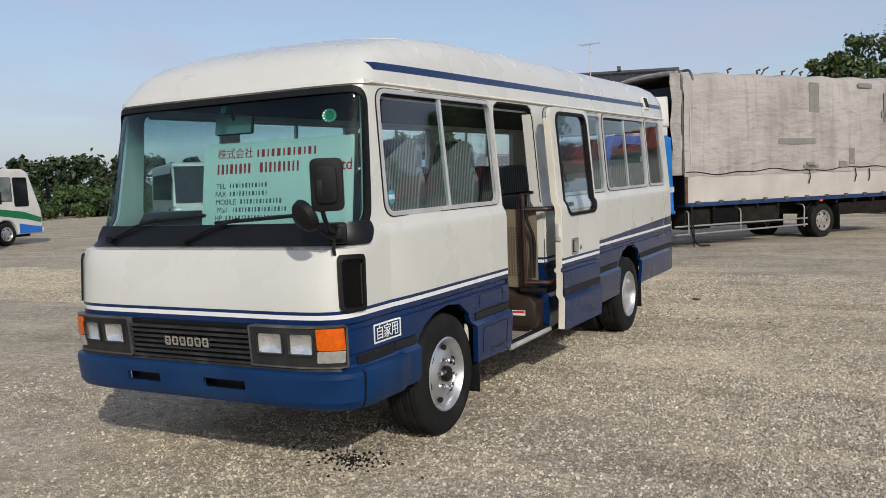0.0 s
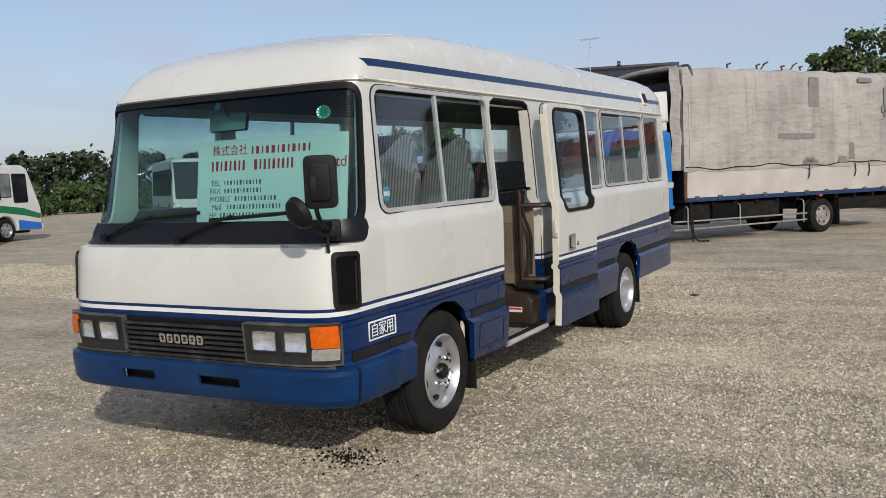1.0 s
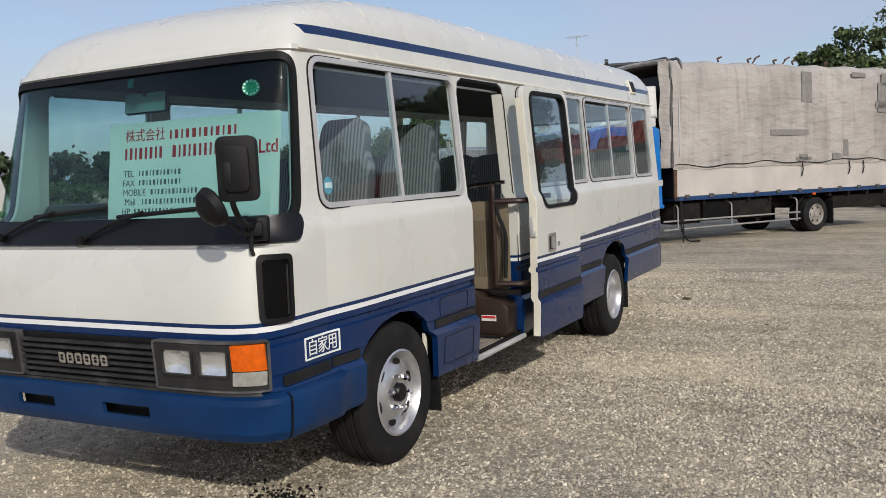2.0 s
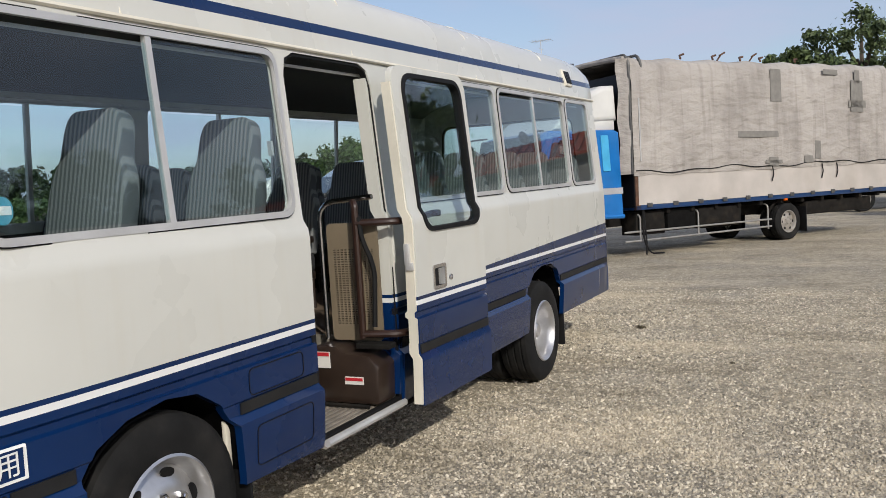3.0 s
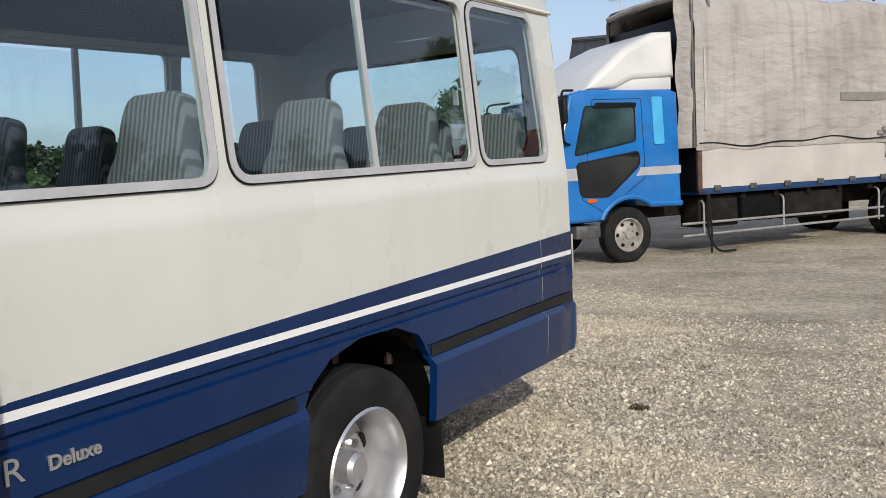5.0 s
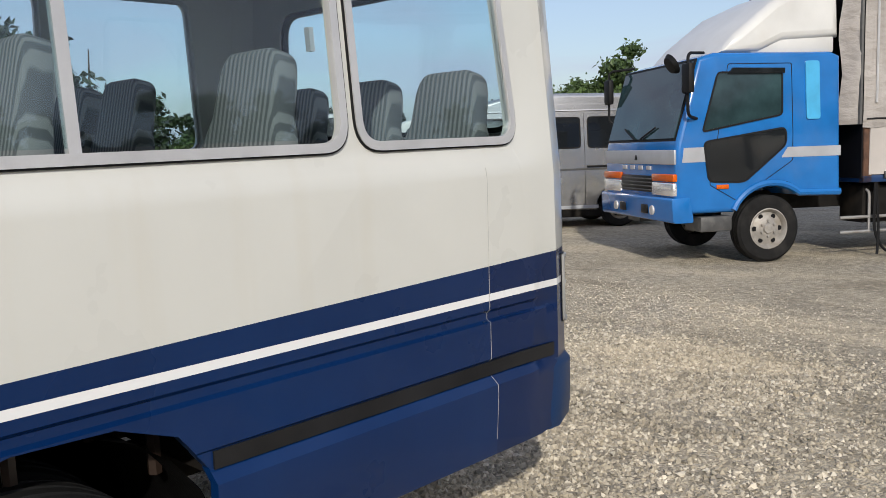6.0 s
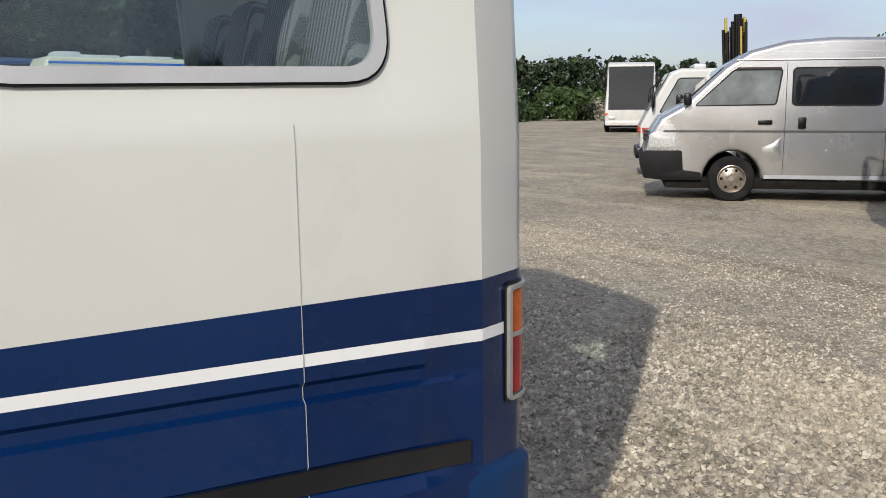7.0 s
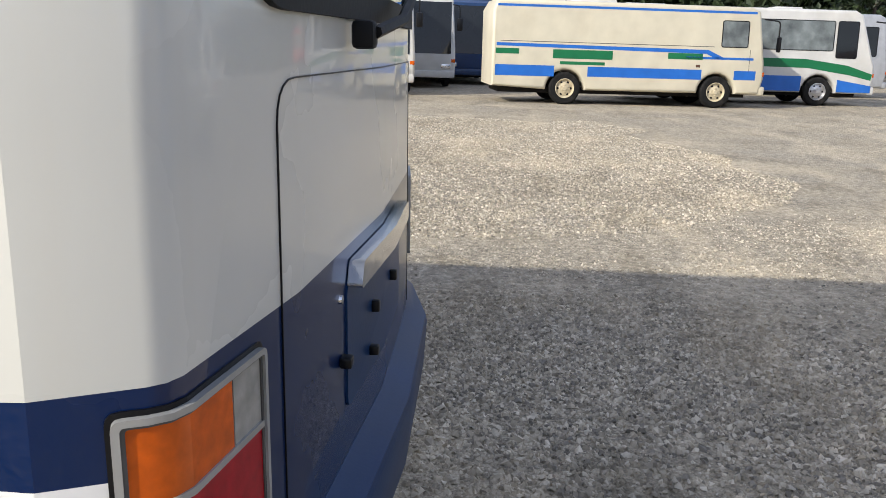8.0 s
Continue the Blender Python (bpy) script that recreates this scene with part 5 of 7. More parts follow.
M_PANE = plain("dark_vehicle_glass", (0.012, 0.014, 0.016), 0.05, var=0.2, scale=2, fine=8, bump=0.0, rvar=0.02)
M_CABGLASS = plain("teal_cab_glass", (0.025, 0.05, 0.055), 0.06, var=0.5, scale=2.5, fine=8, bump=0.0, rvar=0.02)
# opaque pale tone; on the van's door it imitates the bright view through
M_PANELIGHT = plain("pale_vehicle_glass", (0.16, 0.18, 0.18), 0.06, var=0.5, scale=2.2, fine=8, bump=0.0, rvar=0.02)
M_RIM = plain("dusty_rim_paint", (0.34, 0.32, 0.29), 0.5, 0.3, var=0.25, scale=9, dirt=0.5)
M_CREAMRIM = plain("cream_rim_paint", (0.55, 0.48, 0.33), 0.5, var=0.2, scale=9, dirt=0.5)
M_VANRIM = plain("dull_alloy_rim", (0.34, 0.30, 0.25), 0.3, 0.6, var=0.3, scale=14, dirt=0.5, dirt_col=(0.10, 0.075, 0.05))
M_RUST = plain("rusted_steel", (0.10, 0.05, 0.03), 0.85, var=0.4, scale=12, bump=0.3)


def canvas_cloth():
    m, t, b = nodes_of("weathered_canvas")
    big, mid = noise_out(t, 0.7, 6.0), noise_out(t, 2.2, 7.0, stretch=(1, 1, 0.35))
    weave = noise_out(t, 260.0, 2.0)
    c = mixnode(t, ramp(t, big, 0.3, 0.7), (0.315, 0.29, 0.268), (0.425, 0.395, 0.366))
    c = mixnode(t, mathnode(t, "MULTIPLY", ramp(t, mid, 0.5, 0.75), 0.6), c, (0.19, 0.173, 0.157))
    drip = noise_out(t, 4.0, 5.0, stretch=(1, 1.6, 0.12))
    c = mixnode(t, mathnode(t, "MULTIPLY", ramp(t, drip, 0.55, 0.75), 0.5), c, (0.19, 0.172, 0.155))
    folds = noise_out(t, 3.0, 4.0, stretch=(1.0, 0.7, 1.5))
    finish(t, b, c, 0.9, mathnode(t, "ADD", mathnode(t, "MULTIPLY", weave, 0.02), folds), 0.8, 0.12)
    return m


M_CANVAS = canvas_cloth()
M_TAPE = plain("grey_cloth_tape", (0.20, 0.19, 0.175), 0.8, var=0.15, scale=8)
M_GATE = plain("bleached_gate_panel", (0.45, 0.415, 0.385), 0.75, var=0.12, scale=1.6, dirt=0.4, dirt_col=(0.33, 0.29, 0.25))


def road_wheel(parent, x, y, r, w, rim_mat, k=1, lug=5, name="wheel"):
    """Tyre, dished rim and nuts; k is the side that it faces."""
    e = new(name)
    e.parent = parent
    e.matrix_local = pose(x, y, r) if k > 0 else pose(x, y, r) @ pose(0, 0, 0, 0, 0, 180)
    h = w / 2
    part("tyre", lathe([(-h * 0.9, r * 0.58), (-h, r * 0.75), (-h * 0.95, r * 0.92), (-h * 0.7, r), (-h * 0.3, r), (-h * 0.28, r * 0.98), (-h * 0.2, r * 0.98), (-h * 0.18, r), (h * 0.18, r), (h * 0.2, r * 0.98), (h * 0.28, r * 0.98), (h * 0.3, r), (h * 0.7, r), (h * 0.95, r * 0.92), (h, r * 0.75), (h * 0.9, r * 0.58)], 40), M_TYRE, e)
    part("rim", lathe([(h * 0.95, r * 0.61), (h * 0.98, r * 0.58), (h * 0.8, r * 0.54), (h * 0.45, r * 0.5), (h * 0.5, r * 0.42), (h * 0.72, r * 0.30), (h * 0.75, r * 0.16), (h * 0.95, r * 0.13), (h * 0.98, 0.0)], 40), rim_mat, e)
    for j in range(lug):
        a = j * math.tau / lug
        part("hand_hole", moved(lathe([(0, 0.0), (0, r * 0.075), (0.006, r * 0.07), (0.006, 0.0)], 12), pose(h * 0.55, math.cos(a) * r * 0.41, math.sin(a) * r * 0.41)), M_BLACK, e)
        b = a + math.pi / lug
        part("wheel_nut", moved(lathe([(0, 0.0), (0, r * 0.04), (0.02, r * 0.035), (0.02, 0.0)], 6), pose(h * 0.75, math.cos(b) * r * 0.23, math.sin(b) * r * 0.23)), rim_mat, e)
    return e


def inset(points, d):
    out, n = [], len(points)
    area = sum(points[i][0] * points[(i + 1) % n][1] - points[(i + 1) % n][0] * points[i][1] for i in range(n))
    s = 1 if area > 0 else -1
    for k in range(n):
        a, b, c = Vector(points[k - 1]), Vector(points[k]), Vector(points[(k + 1) % n])
        u, v = (b - a).normalized(), (c - b).normalized()
        n1, n2 = Vector((-u.y, u.x)) * s, Vector((-v.y, v.x)) * s
        m = (n1 + n2)
        m = m / max(0.5, m.dot(n1))
        out.append(tuple(b + m * d))
    return out


def shell(profile, half, tumble=0.0, belt=1.2, r=0.07, holes=()):
    """A closed vehicle body from its outline seen from the side, with rounded edges and sides that lean in above the belt."""
    def width(z):
        return half - tumble * max(0.0, z - belt)

    inner = inset(profile, r)
    zs = [("v", z) for z in (belt, belt + 0.35, belt + 0.7, belt + 1.05)]
    us = [("u", u) for u in steps(min(p[0] for p in profile), max(p[0] for p in profile), 8)[1:-1]]
    l = sheet(inner, holes, zs + us, lambda y, z, o: (width(z) + o, y, z), 0.0)
    rr = sheet(inner, holes, zs + us, lambda y, z, o: (-width(z) - o, y, z), 0.0)
    bm = bmesh.new()
    rows = []
    for k in range(5):
        a = k / 4 * math.pi / 2
        ring = inset(profile, r * (1 - math.sin(a)))
        rows.append((ring, r * (1 - math.cos(a))))
    n = len(profile)
    grid = []
    for ring, dx in rows:
        grid.append([bm.verts.new((width(z) - dx, y, z)) for y, z in ring])
    mid = [bm.verts.new((0, y, z)) for y, z in profile]
    other = []
    for ring, dx in reversed(rows):
        other.append([bm.verts.new((-width(z) + dx, y, z)) for y, z in ring])
    allrows = grid + [mid] + other
    for a, b in zip(allrows, allrows[1:]):
        for i in range(n):
            bm.faces.new((a[i], a[(i + 1) % n], b[(i + 1) % n], b[i]))
    out = join(l, rr, bm)
    bmesh.ops.remove_doubles(out, verts=out.verts, dist=0.0015)
    return out


def arch(y, r, z0, n=9):
    return [(y - math.cos(a) * r, max(z0, math.sin(a) * r * 1.02 + z0 * 0.98)) for a in steps(0, math.pi, n)]


def side_pane(points, half, tumble, belt, parent, material, name="window", k=1, r=0.05, rub=True, out=0.006):
    mp = lambda y, z, o: (k * (half - tumble * max(0.0, z - belt) + out + o), y, z)
    cuts = [("v", belt + 0.35), ("v", belt)]
    fr = part(name, sheet(rounded(inset(points, -0.02), r + 0.02), [rounded(points, r)], cuts, lambda y, z, o: mp(y, z, o + 0.006 * 1), 0.015), M_RUBBER, parent)
    part("pane", sheet(rounded(points, r), (), cuts, mp, 0.006), material, fr)
    return fr


# ---- blue lorry with a canvas-covered bed ----
LORRY = pose(-5.44, 18.85, 0, 0, 0, -35.0)
lorry = thing("lorry", LORRY, "bright blue lorry with a weathered beige canvas-covered bed on gravel", "lorry")
LARCH = [(-math.cos(a) * 0.50, 0.45 + math.sin(a) * 0.47) for a in steps(math.radians(21), math.radians(133), 12)]
cabp = [(-1.22, 0.62)] + LARCH + [(0.92, 0.78), (0.92, 2.42), (0.80, 2.47), (-0.70, 2.47), (-0.92, 2.41), (-1.197, 1.46), (-1.216, 1.34)]
part("cab", shell(cabp, 1.06, 0.06, 1.5, 0.06), M_BLUE, lorry, "bright blue forward-control cab")
for k in (1, -1):
    side_pane([(-0.87, 1.58), (0.12, 1.75), (0.13, 2.23), (-0.67, 2.23)], 1.06, 0.06, 1.5, lorry, M_CABGLASS, "cab_window", k, 0.04)
    side_pane([(-0.86, 1.44), (0.16, 1.58), (0.17, 1.40), (-0.36, 0.98), (-0.80, 1.0)], 1.06, 0.06, 1.5, lorry, M_PANE, "lower_cab_window", k, 0.06)
    part("side_band", sheet([(-1.14, 1.22), (-0.84, 1.22), (-0.84, 1.39), (-1.12, 1.39)], (), (), lambda y, z, o: (k * (1.064 + o), y, z), 0.004), M_SILVERBAND, lorry)
    part("side_band", sheet([(0.12, 1.24), (0.20, 1.36), (0.90, 1.36), (0.90, 1.24)], (), (), lambda y, z, o: (k * (1.064 + o), y, z), 0.004), M_SILVERBAND, lorry)
    part("sleeper_panel", sheet(rrect(0.44, 1.68, 0.62, 2.36, 0.03, 3), (), [("v", 2.0)], lambda y, z, o: (k * (1.06 - 0.06 * (z - 1.5) + 0.02 + o), y, z), 0.02), plain("sky_blue_panel", (0.06, 0.36, 0.62), 0.3, var=0.1, coat=0.4), lorry)
    part("door_gap", sheet(rounded([(-0.80, 0.95), (-0.45, 0.75), (0.27, 1.2), (0.27, 2.34), (-0.55, 2.34)], 0.03), [inset(rounded([(-0.80, 0.95), (-0.45, 0.75), (0.27, 1.2), (0.27, 2.34), (-0.55, 2.34)], 0.03), 0.008)], [("v", 1.5)], lambda y, z, o: (k * (1.06 - 0.06 * max(0, z - 1.5) + 0.003 + o), y, z), 0.004), M_BLACK, lorry)
    part("visor", sheet([(-0.56, 2.22), (0.16, 2.22), (0.16, 2.28), (-0.50, 2.29)], (), (), lambda y, z, o: (k * (1.05 + o), y, z), 0.03), M_PANE, lorry)
    part("wheel_arch_lip", tube([(k * 1.05, y * 1.05, z + 0.03) for y, z in LARCH] + [(k * 1.05, 0.90, 0.81)], 0.045, 8), M_BLUE, lorry)
    part("side_marker", box(k * 1.065 - 0.01, k * 1.065 + 0.01, -0.71, -0.56, 0.90, 0.95, 0.004), M_AMBER, lorry)
    part("cab_step", box(k * 0.85 - 0.2, k * 0.85 + 0.2, -0.9, -0.5, 0.40, 0.58, 0.02), M_GREYPL, lorry)
# front of the cab
part("windscreen", prism([(-1.188, 1.50), (-0.936, 2.37), (-0.951, 2.376), (-1.203, 1.505)], "x", -0.97, 0.97), M_CABGLASS, lorry)
part("windscreen_surround", prism([(-1.192, 1.47), (-0.922, 2.40), (-0.937, 2.405), (-1.200, 1.475)], "x", -1.0, 1.0), M_RUBBER, lorry)
part("front_band", box(-1.04, 1.04, -1.232, -1.20, 1.20, 1.37, 0.01), M_SILVERBAND, lorry)
part("front_grille", box(-0.46, 0.46, -1.235, -1.20, 0.86, 1.06, 0.01), M_BLACK, lorry)
for k in range(4):
    part("grille_bar", box(-0.45, 0.45, -1.25, -1.23, 0.88 + k * 0.045, 0.895 + k * 0.045, 0.003), M_GREYPL, lorry)
for j in range(4):
    part("badge_block", box(-0.42 + j * 0.24, -0.30 + j * 0.24, -1.24, -1.22, 1.13, 1.18, 0.004), M_SILVERBAND, lorry)
part("emblem", prism([(-0.03, 1.25), (0.03, 1.25), (0.0, 1.31)], "y", -1.245, -1.23), M_BLACK, lorry)
for k in (1, -1):
    part("headlamp", box(k * 0.76 - 0.29, k * 0.76 + 0.29, -1.25, -1.19, 0.83, 0.99, 0.02), M_REFLECT, lorry)
    part("turn_lamp", box(k * 0.76 - 0.29, k * 0.76 + 0.29, -1.25, -1.19, 1.0, 1.09, 0.015), M_AMBER, lorry)
    part("fog_lamp", moved(lathe([(0, 0), (0, 0.06), (-0.02, 0.055), (-0.02, 0)], 16, "y"), pose(k * 0.55, -1.272, 0.65)), M_CLEAR, lorry)
    part("windscreen_wiper", tube([(k * 0.1, -1.22, 1.51), (k * 0.45, -1.185, 1.64)], 0.012, 6), M_RUBBER, lorry)
    part("mirror_arm", tube(bend([(k * 1.04, -0.95, 1.72), (k * 1.16, -1.12, 1.75), (k * 1.16, -1.12, 2.45), (k * 0.95, -0.82, 2.47)], 5, 0.08), 0.018, 8), M_RUBBER, lorry)
    part("mirror", box(k * 1.16 - 0.10, k * 1.16 + 0.10, -1.16, -1.08, 2.0, 2.34, 0.03), M_RUBBER, lorry)
part("under_mirror", moved(lathe([(-0.05, 0), (-0.03, 0.10), (0.02, 0.13), (0.03, 0)], 18, "y"), pose(0.75, -1.12, 2.36, 30, 0, 0)), M_RUBBER, lorry)
part("front_bumper", prism(rounded([(-1.00, 0.52), (-1.26, 0.52), (-1.28, 0.81), (-1.05, 0.825)], 0.04), "x", -1.08, 1.08, 0.02), M_BLUE, lorry)
part("bumper_slot", box(0.25, 0.42, -1.29, -1.26, 0.60, 0.71, 0.01), M_BLACK, lorry)
part("bumper_slot", box(-0.42, -0.25, -1.29, -1.26, 0.60, 0.71, 0.01), M_BLACK, lorry)
defl = [(-0.62, 2.47), (-0.40, 2.70), (0.10, 3.08), (0.62, 3.30), (0.95, 3.32), (0.95, 2.64), (0.2, 2.60), (-0.1, 2.47)]
part("roof_deflector", shell(defl, 0.95, 0.06, 2.6, 0.10), M_WHITEPAINT, lorry, "white moulded roof wind deflector")
part("deflector_base", box(-0.9, 0.9, -0.2, 0.9, 2.46, 2.66, 0.03), M_WHITEPAINT, lorry)
# bed and cover
part("headboard", box(-1.06, 1.06, 1.18, 1.26, 0.95, 3.55, 0.02), M_BLACK, lorry)
part("front_post", box(1.0, 1.08, 1.2, 1.32, 0.9, 1.7, 0.01), M_RUST, lorry, "rusty front corner post")
part("bed_rail", box(-1.08, 1.08, 1.2, 9.0, 0.90, 0.99, 0.01), M_DARKBLUE, lorry)


def drop_side(k):
    """One long bleached panel, buckled a little along its length."""
    def m(y, z, o):
        w = noise.noise(Vector((y * 0.9, z * 1.6, 2.0 + k))) * 0.016 + noise.noise(Vector((y * 3.1, z * 4.0, 6.0 + k))) * 0.007
        return (k * (1.088 + o + w * min(1.0, (1.63 - z) / 0.1, (z - 0.97) / 0.1)), y, z)

    part("drop_side", sheet(rect(1.27, 8.97, 0.995, 1.61), (), [("u", y) for y in steps(1.27, 8.97, 70)[1:-1]] + [("v", z) for z in steps(0.995, 1.61, 8)[1:-1]], m, 0.035), M_GATE, lorry, "sun-bleached drop side panel")


drop_side(1)
drop_side(-1)
for k in range(11):
    part("hinge", box(1.09, 1.115, 1.47 + k * 0.68, 1.59 + k * 0.68, 0.95, 1.03, 0.005), M_GREYPL, lorry)
part("tail_board", box(-1.06, 1.06, 8.98, 9.02, 0.99, 1.61, 0.008), M_GATE, lorry)


def cover():
    """The canvas: sagging between hoops, bulging a little, its hem uneven."""
    bm = bmesh.new()
    ys = steps(1.15, 9.05, 110)
    prof = [(1.10, 1.56), (1.105, 1.75), (1.11, 2.1), (1.105, 2.5), (1.10, 2.9), (1.095, 3.3), (1.085, 3.6), (1.06, 3.74), (0.99, 3.83), (0.85, 3.87), (0.5, 3.90), (0.0, 3.92)]
    full = prof + [(-x, z) for x, z in reversed(prof[:-1])]
    rows = []
    for y in ys:
        ph = ((y - 1.25) % 1.12) / 1.12
        sag = math.sin(ph * math.pi)
        row = []
        for k, (x, z) in enumerate(full):
            n = noise.noise(Vector((y * 1.3, z * 1.1 + k * 0.02, 3.1 * (x > 0)))) * 0.028
            n += noise.noise(Vector((y * 4.0 + z * 2.5, z * 3.2, 7.7))) * 0.013
            n += 0.030 * math.sin((y * 1.2 - z * 1.9) * 4.2) * math.exp(-((z - 3.25) / 0.5) ** 2) * math.exp(-max(0.0, y - 1.2) / 1.6)
            n -= 0.022 * sag * (1.6 < z < 3.7)
            top = max(0.0, (z - 3.6) / 0.3)
            hem = 1.0 if z < 1.6 else 0.0
            row.append(bm.verts.new((x + math.copysign(n, x) * (abs(x) > 0.9), y, z - sag * 0.055 * top + hem * noise.noise(Vector((y * 2.1, 0, 0))) * 0.05)))
        rows.append(row)
    for a, b in zip(rows, rows[1:]):
        for i in range(len(full) - 1):
            bm.faces.new((a[i], a[i + 1], b[i + 1], b[i]))
    bm.faces.new(rows[-1])
    return bm


part("canvas_cover", cover(), M_CANVAS, lorry, "weathered beige canvas cover with grey tape patches", angle=1.2)
flap = bmesh.new()
frows = []
for i in range(12):
    z = 1.6 + i * 0.2
    frows.append([flap.verts.new((1.09 - j * 0.035, 1.15 - 0.05 * j + 0.03 * math.sin(i * 1.3 + j), z)) for j in range(5)])
for a, b in zip(frows, frows[1:]):
    for j in range(4):
        flap.faces.new((a[j], a[j + 1], b[j + 1], b[j]))
part("cover_flap", flap, M_CANVAS, lorry)
for y in (1.15, 1.45):
    part("hoop", tube(bend([(1.07, y, 1.6), (1.07, y, 3.74), (0.98, y, 3.88), (-0.98, y, 3.88), (-1.07, y, 3.74), (-1.07, y, 1.6)], 5, 0.12), 0.03, 8), M_GREYPL, lorry)
part("rolled_edge", tube([(x, 1.10 + 0.02 * math.sin(x * 5), 3.80 + 0.05 * math.cos(x * 1.5)) for x in steps(-1.0, 1.0, 10)], 0.05, 8), M_CANVAS, lorry)
part("tie_pole", tube([(1.13, 1.32, 1.85), (1.13, 1.32, 3.05)], 0.015, 6), M_ALU, lorry)
part("tie_rope", tube([(1.125 + 0.01 * math.sin(y * 3), y, 1.64 + 0.03 * math.sin(y * 2.1) + 0.02 * math.sin(y * 5.3)) for y in steps(1.2, 9.0, 60)], 0.011, 5), M_RUBBER, lorry)
for y0, z0, y1, z1 in ((3.97, 2.24, 5.20, 2.36), (4.98, 2.98, 5.32, 3.66), (6.36, 1.74, 6.56, 2.12), (7.62, 2.75, 8.05, 3.45), (7.75, 3.4, 7.95, 3.68), (4.88, 1.62, 5.18, 1.80), (4.78, 1.68, 5.30, 1.74), (6.68, 3.58, 7.18, 3.68), (6.0, 1.66, 6.3, 1.80), (7.55, 2.85, 8.15, 3.0)):
    part("tape_patch", sheet([(y0, z0), (y1, z0 - 0.01), (y1 - 0.01, z1), (y0 + 0.01, z1 + 0.01)], (), (), lambda y, z, o: (1.138 + o, y, z), 0.004), M_TAPE, lorry)
for y in (2.7, 3.6, 4.4, 5.0, 6.1):
    a = 0.3 * math.sin(y * 7)
    part("cover_stay", tube([(0.95, y - 0.08, 3.85), (0.85, y, 3.93), (0.80, y + 0.16, 3.97 + 0.08 * a)], 0.022, 6), M_RUST, lorry)
for y in (3.8, 4.75):
    part("peg", tube([(0.8, y, 3.86), (0.83, y + 0.10, 3.99)], 0.016, 6), M_RUST, lorry)
    part("peg_handle", tube([(0.83, y + 0.04, 3.96), (0.83, y + 0.20, 4.03)], 0.018, 6), M_RUST, lorry)
for y in (5.0, 6.6, 7.1):
    part("rope_end", tube([(1.12, y, 1.62), (1.13, y + 0.02, 1.45), (1.12, y - 0.02, 1.30)], 0.013, 5), M_RUBBER, lorry)
# chassis, guards, wheels
part("chassis", join(box(-0.5, -0.38, -0.9, 8.8, 0.58, 0.82, 0.01), box(0.38, 0.5, -0.9, 8.8, 0.58, 0.82, 0.01)), M_DARK, lorry)
part("fuel_tank", box(0.50, 0.96, 2.98, 4.20, 0.42, 0.86, 0.05), M_DARK, lorry)
part("battery_box", box(0.50, 0.94, 1.30, 2.05, 0.40, 0.86, 0.02), M_DARK, lorry)
part("tool_box", box(0.50, 0.95, 2.12, 2.88, 0.44, 0.87, 0.02), M_HOUSING, lorry)
part("spare_wheel_cradle", box(-0.9, 0.9, 6.3, 8.6, 0.50, 0.80, 0.03), M_DARK, lorry)
for y in steps(1.4, 8.7, 11):
    part("cross_member", box(-1.0, 1.0, y, y + 0.09, 0.80, 0.90, 0.01), M_DARK, lorry)
part("air_tank", moved(lathe([(0, 0), (0, 0.14), (0.7, 0.14), (0.7, 0)], 18, "y"), pose(-0.7, 2.9, 0.6)), M_DARK, lorry)
part("side_guard_rail", tube([(1.0, 0.95, 0.48), (1.0, 5.05, 0.48)], 0.020, 8), M_GALV, lorry)
part("side_guard_rail", tube([(1.0, 0.95, 0.30), (1.0, 5.05, 0.33)], 0.020, 8), M_GALV, lorry)
for y in (1.35, 2.9, 4.95):
    part("guard_post", tube(bend([(0.6, y, 0.85), (1.0, y, 0.80), (1.0, y, 0.28)], 4, 0.08), 0.018, 6), M_GALV, lorry)
part("hanging_hose", tube(bend([(1.06, 1.38, 0.92), (1.08, 1.36, 0.3), (1.10, 1.5, 0.04), (1.1, 1.85, 0.03)], 6, 0.15), 0.018, 6), M_RUBBER, lorry)
part("hanging_hose", tube(bend([(1.05, 1.40, 0.92), (1.09, 1.42, 0.3), (1.12, 1.38, 0.03)], 6, 0.15), 0.016, 6), M_RUBBER, lorry)
for k in (1, -1):
    road_wheel(lorry, k * 0.90, 0.0, 0.40, 0.23, M_RIM, k, 6)
    road_wheel(lorry, k * 0.94, 5.55, 0.40, 0.22, M_RIM, k, 6)
    road_wheel(lorry, k * 0.68, 5.55, 0.40, 0.22, M_RIM, k, 6)
    part("mudguard", tube([(k * 0.86, 5.55 - math.cos(a) * 0.47, 0.40 + math.sin(a) * 0.47) for a in steps(0.3, 2.6, 12)], 0.03, 6), M_DARK, lorry)
    part("mud_flap", box(k * 0.86 - 0.2, k * 0.86 + 0.2, 6.1, 6.12, 0.15, 0.7, 0.004), M_RUBBER, lorry)
    part("bed_lamp", box(k * 1.06 - 0.02, k * 1.06 + 0.02, 5.4, 5.5, 0.86, 0.91, 0.005), M_AMBER, lorry)

# ---- silver high-roof van ----
VAN = pose(-10.96, 19.79, 0, 0, 0, -37.4)
van = thing("van", VAN, "silver high-roof van with a dented door parked beside the lorry", "van")
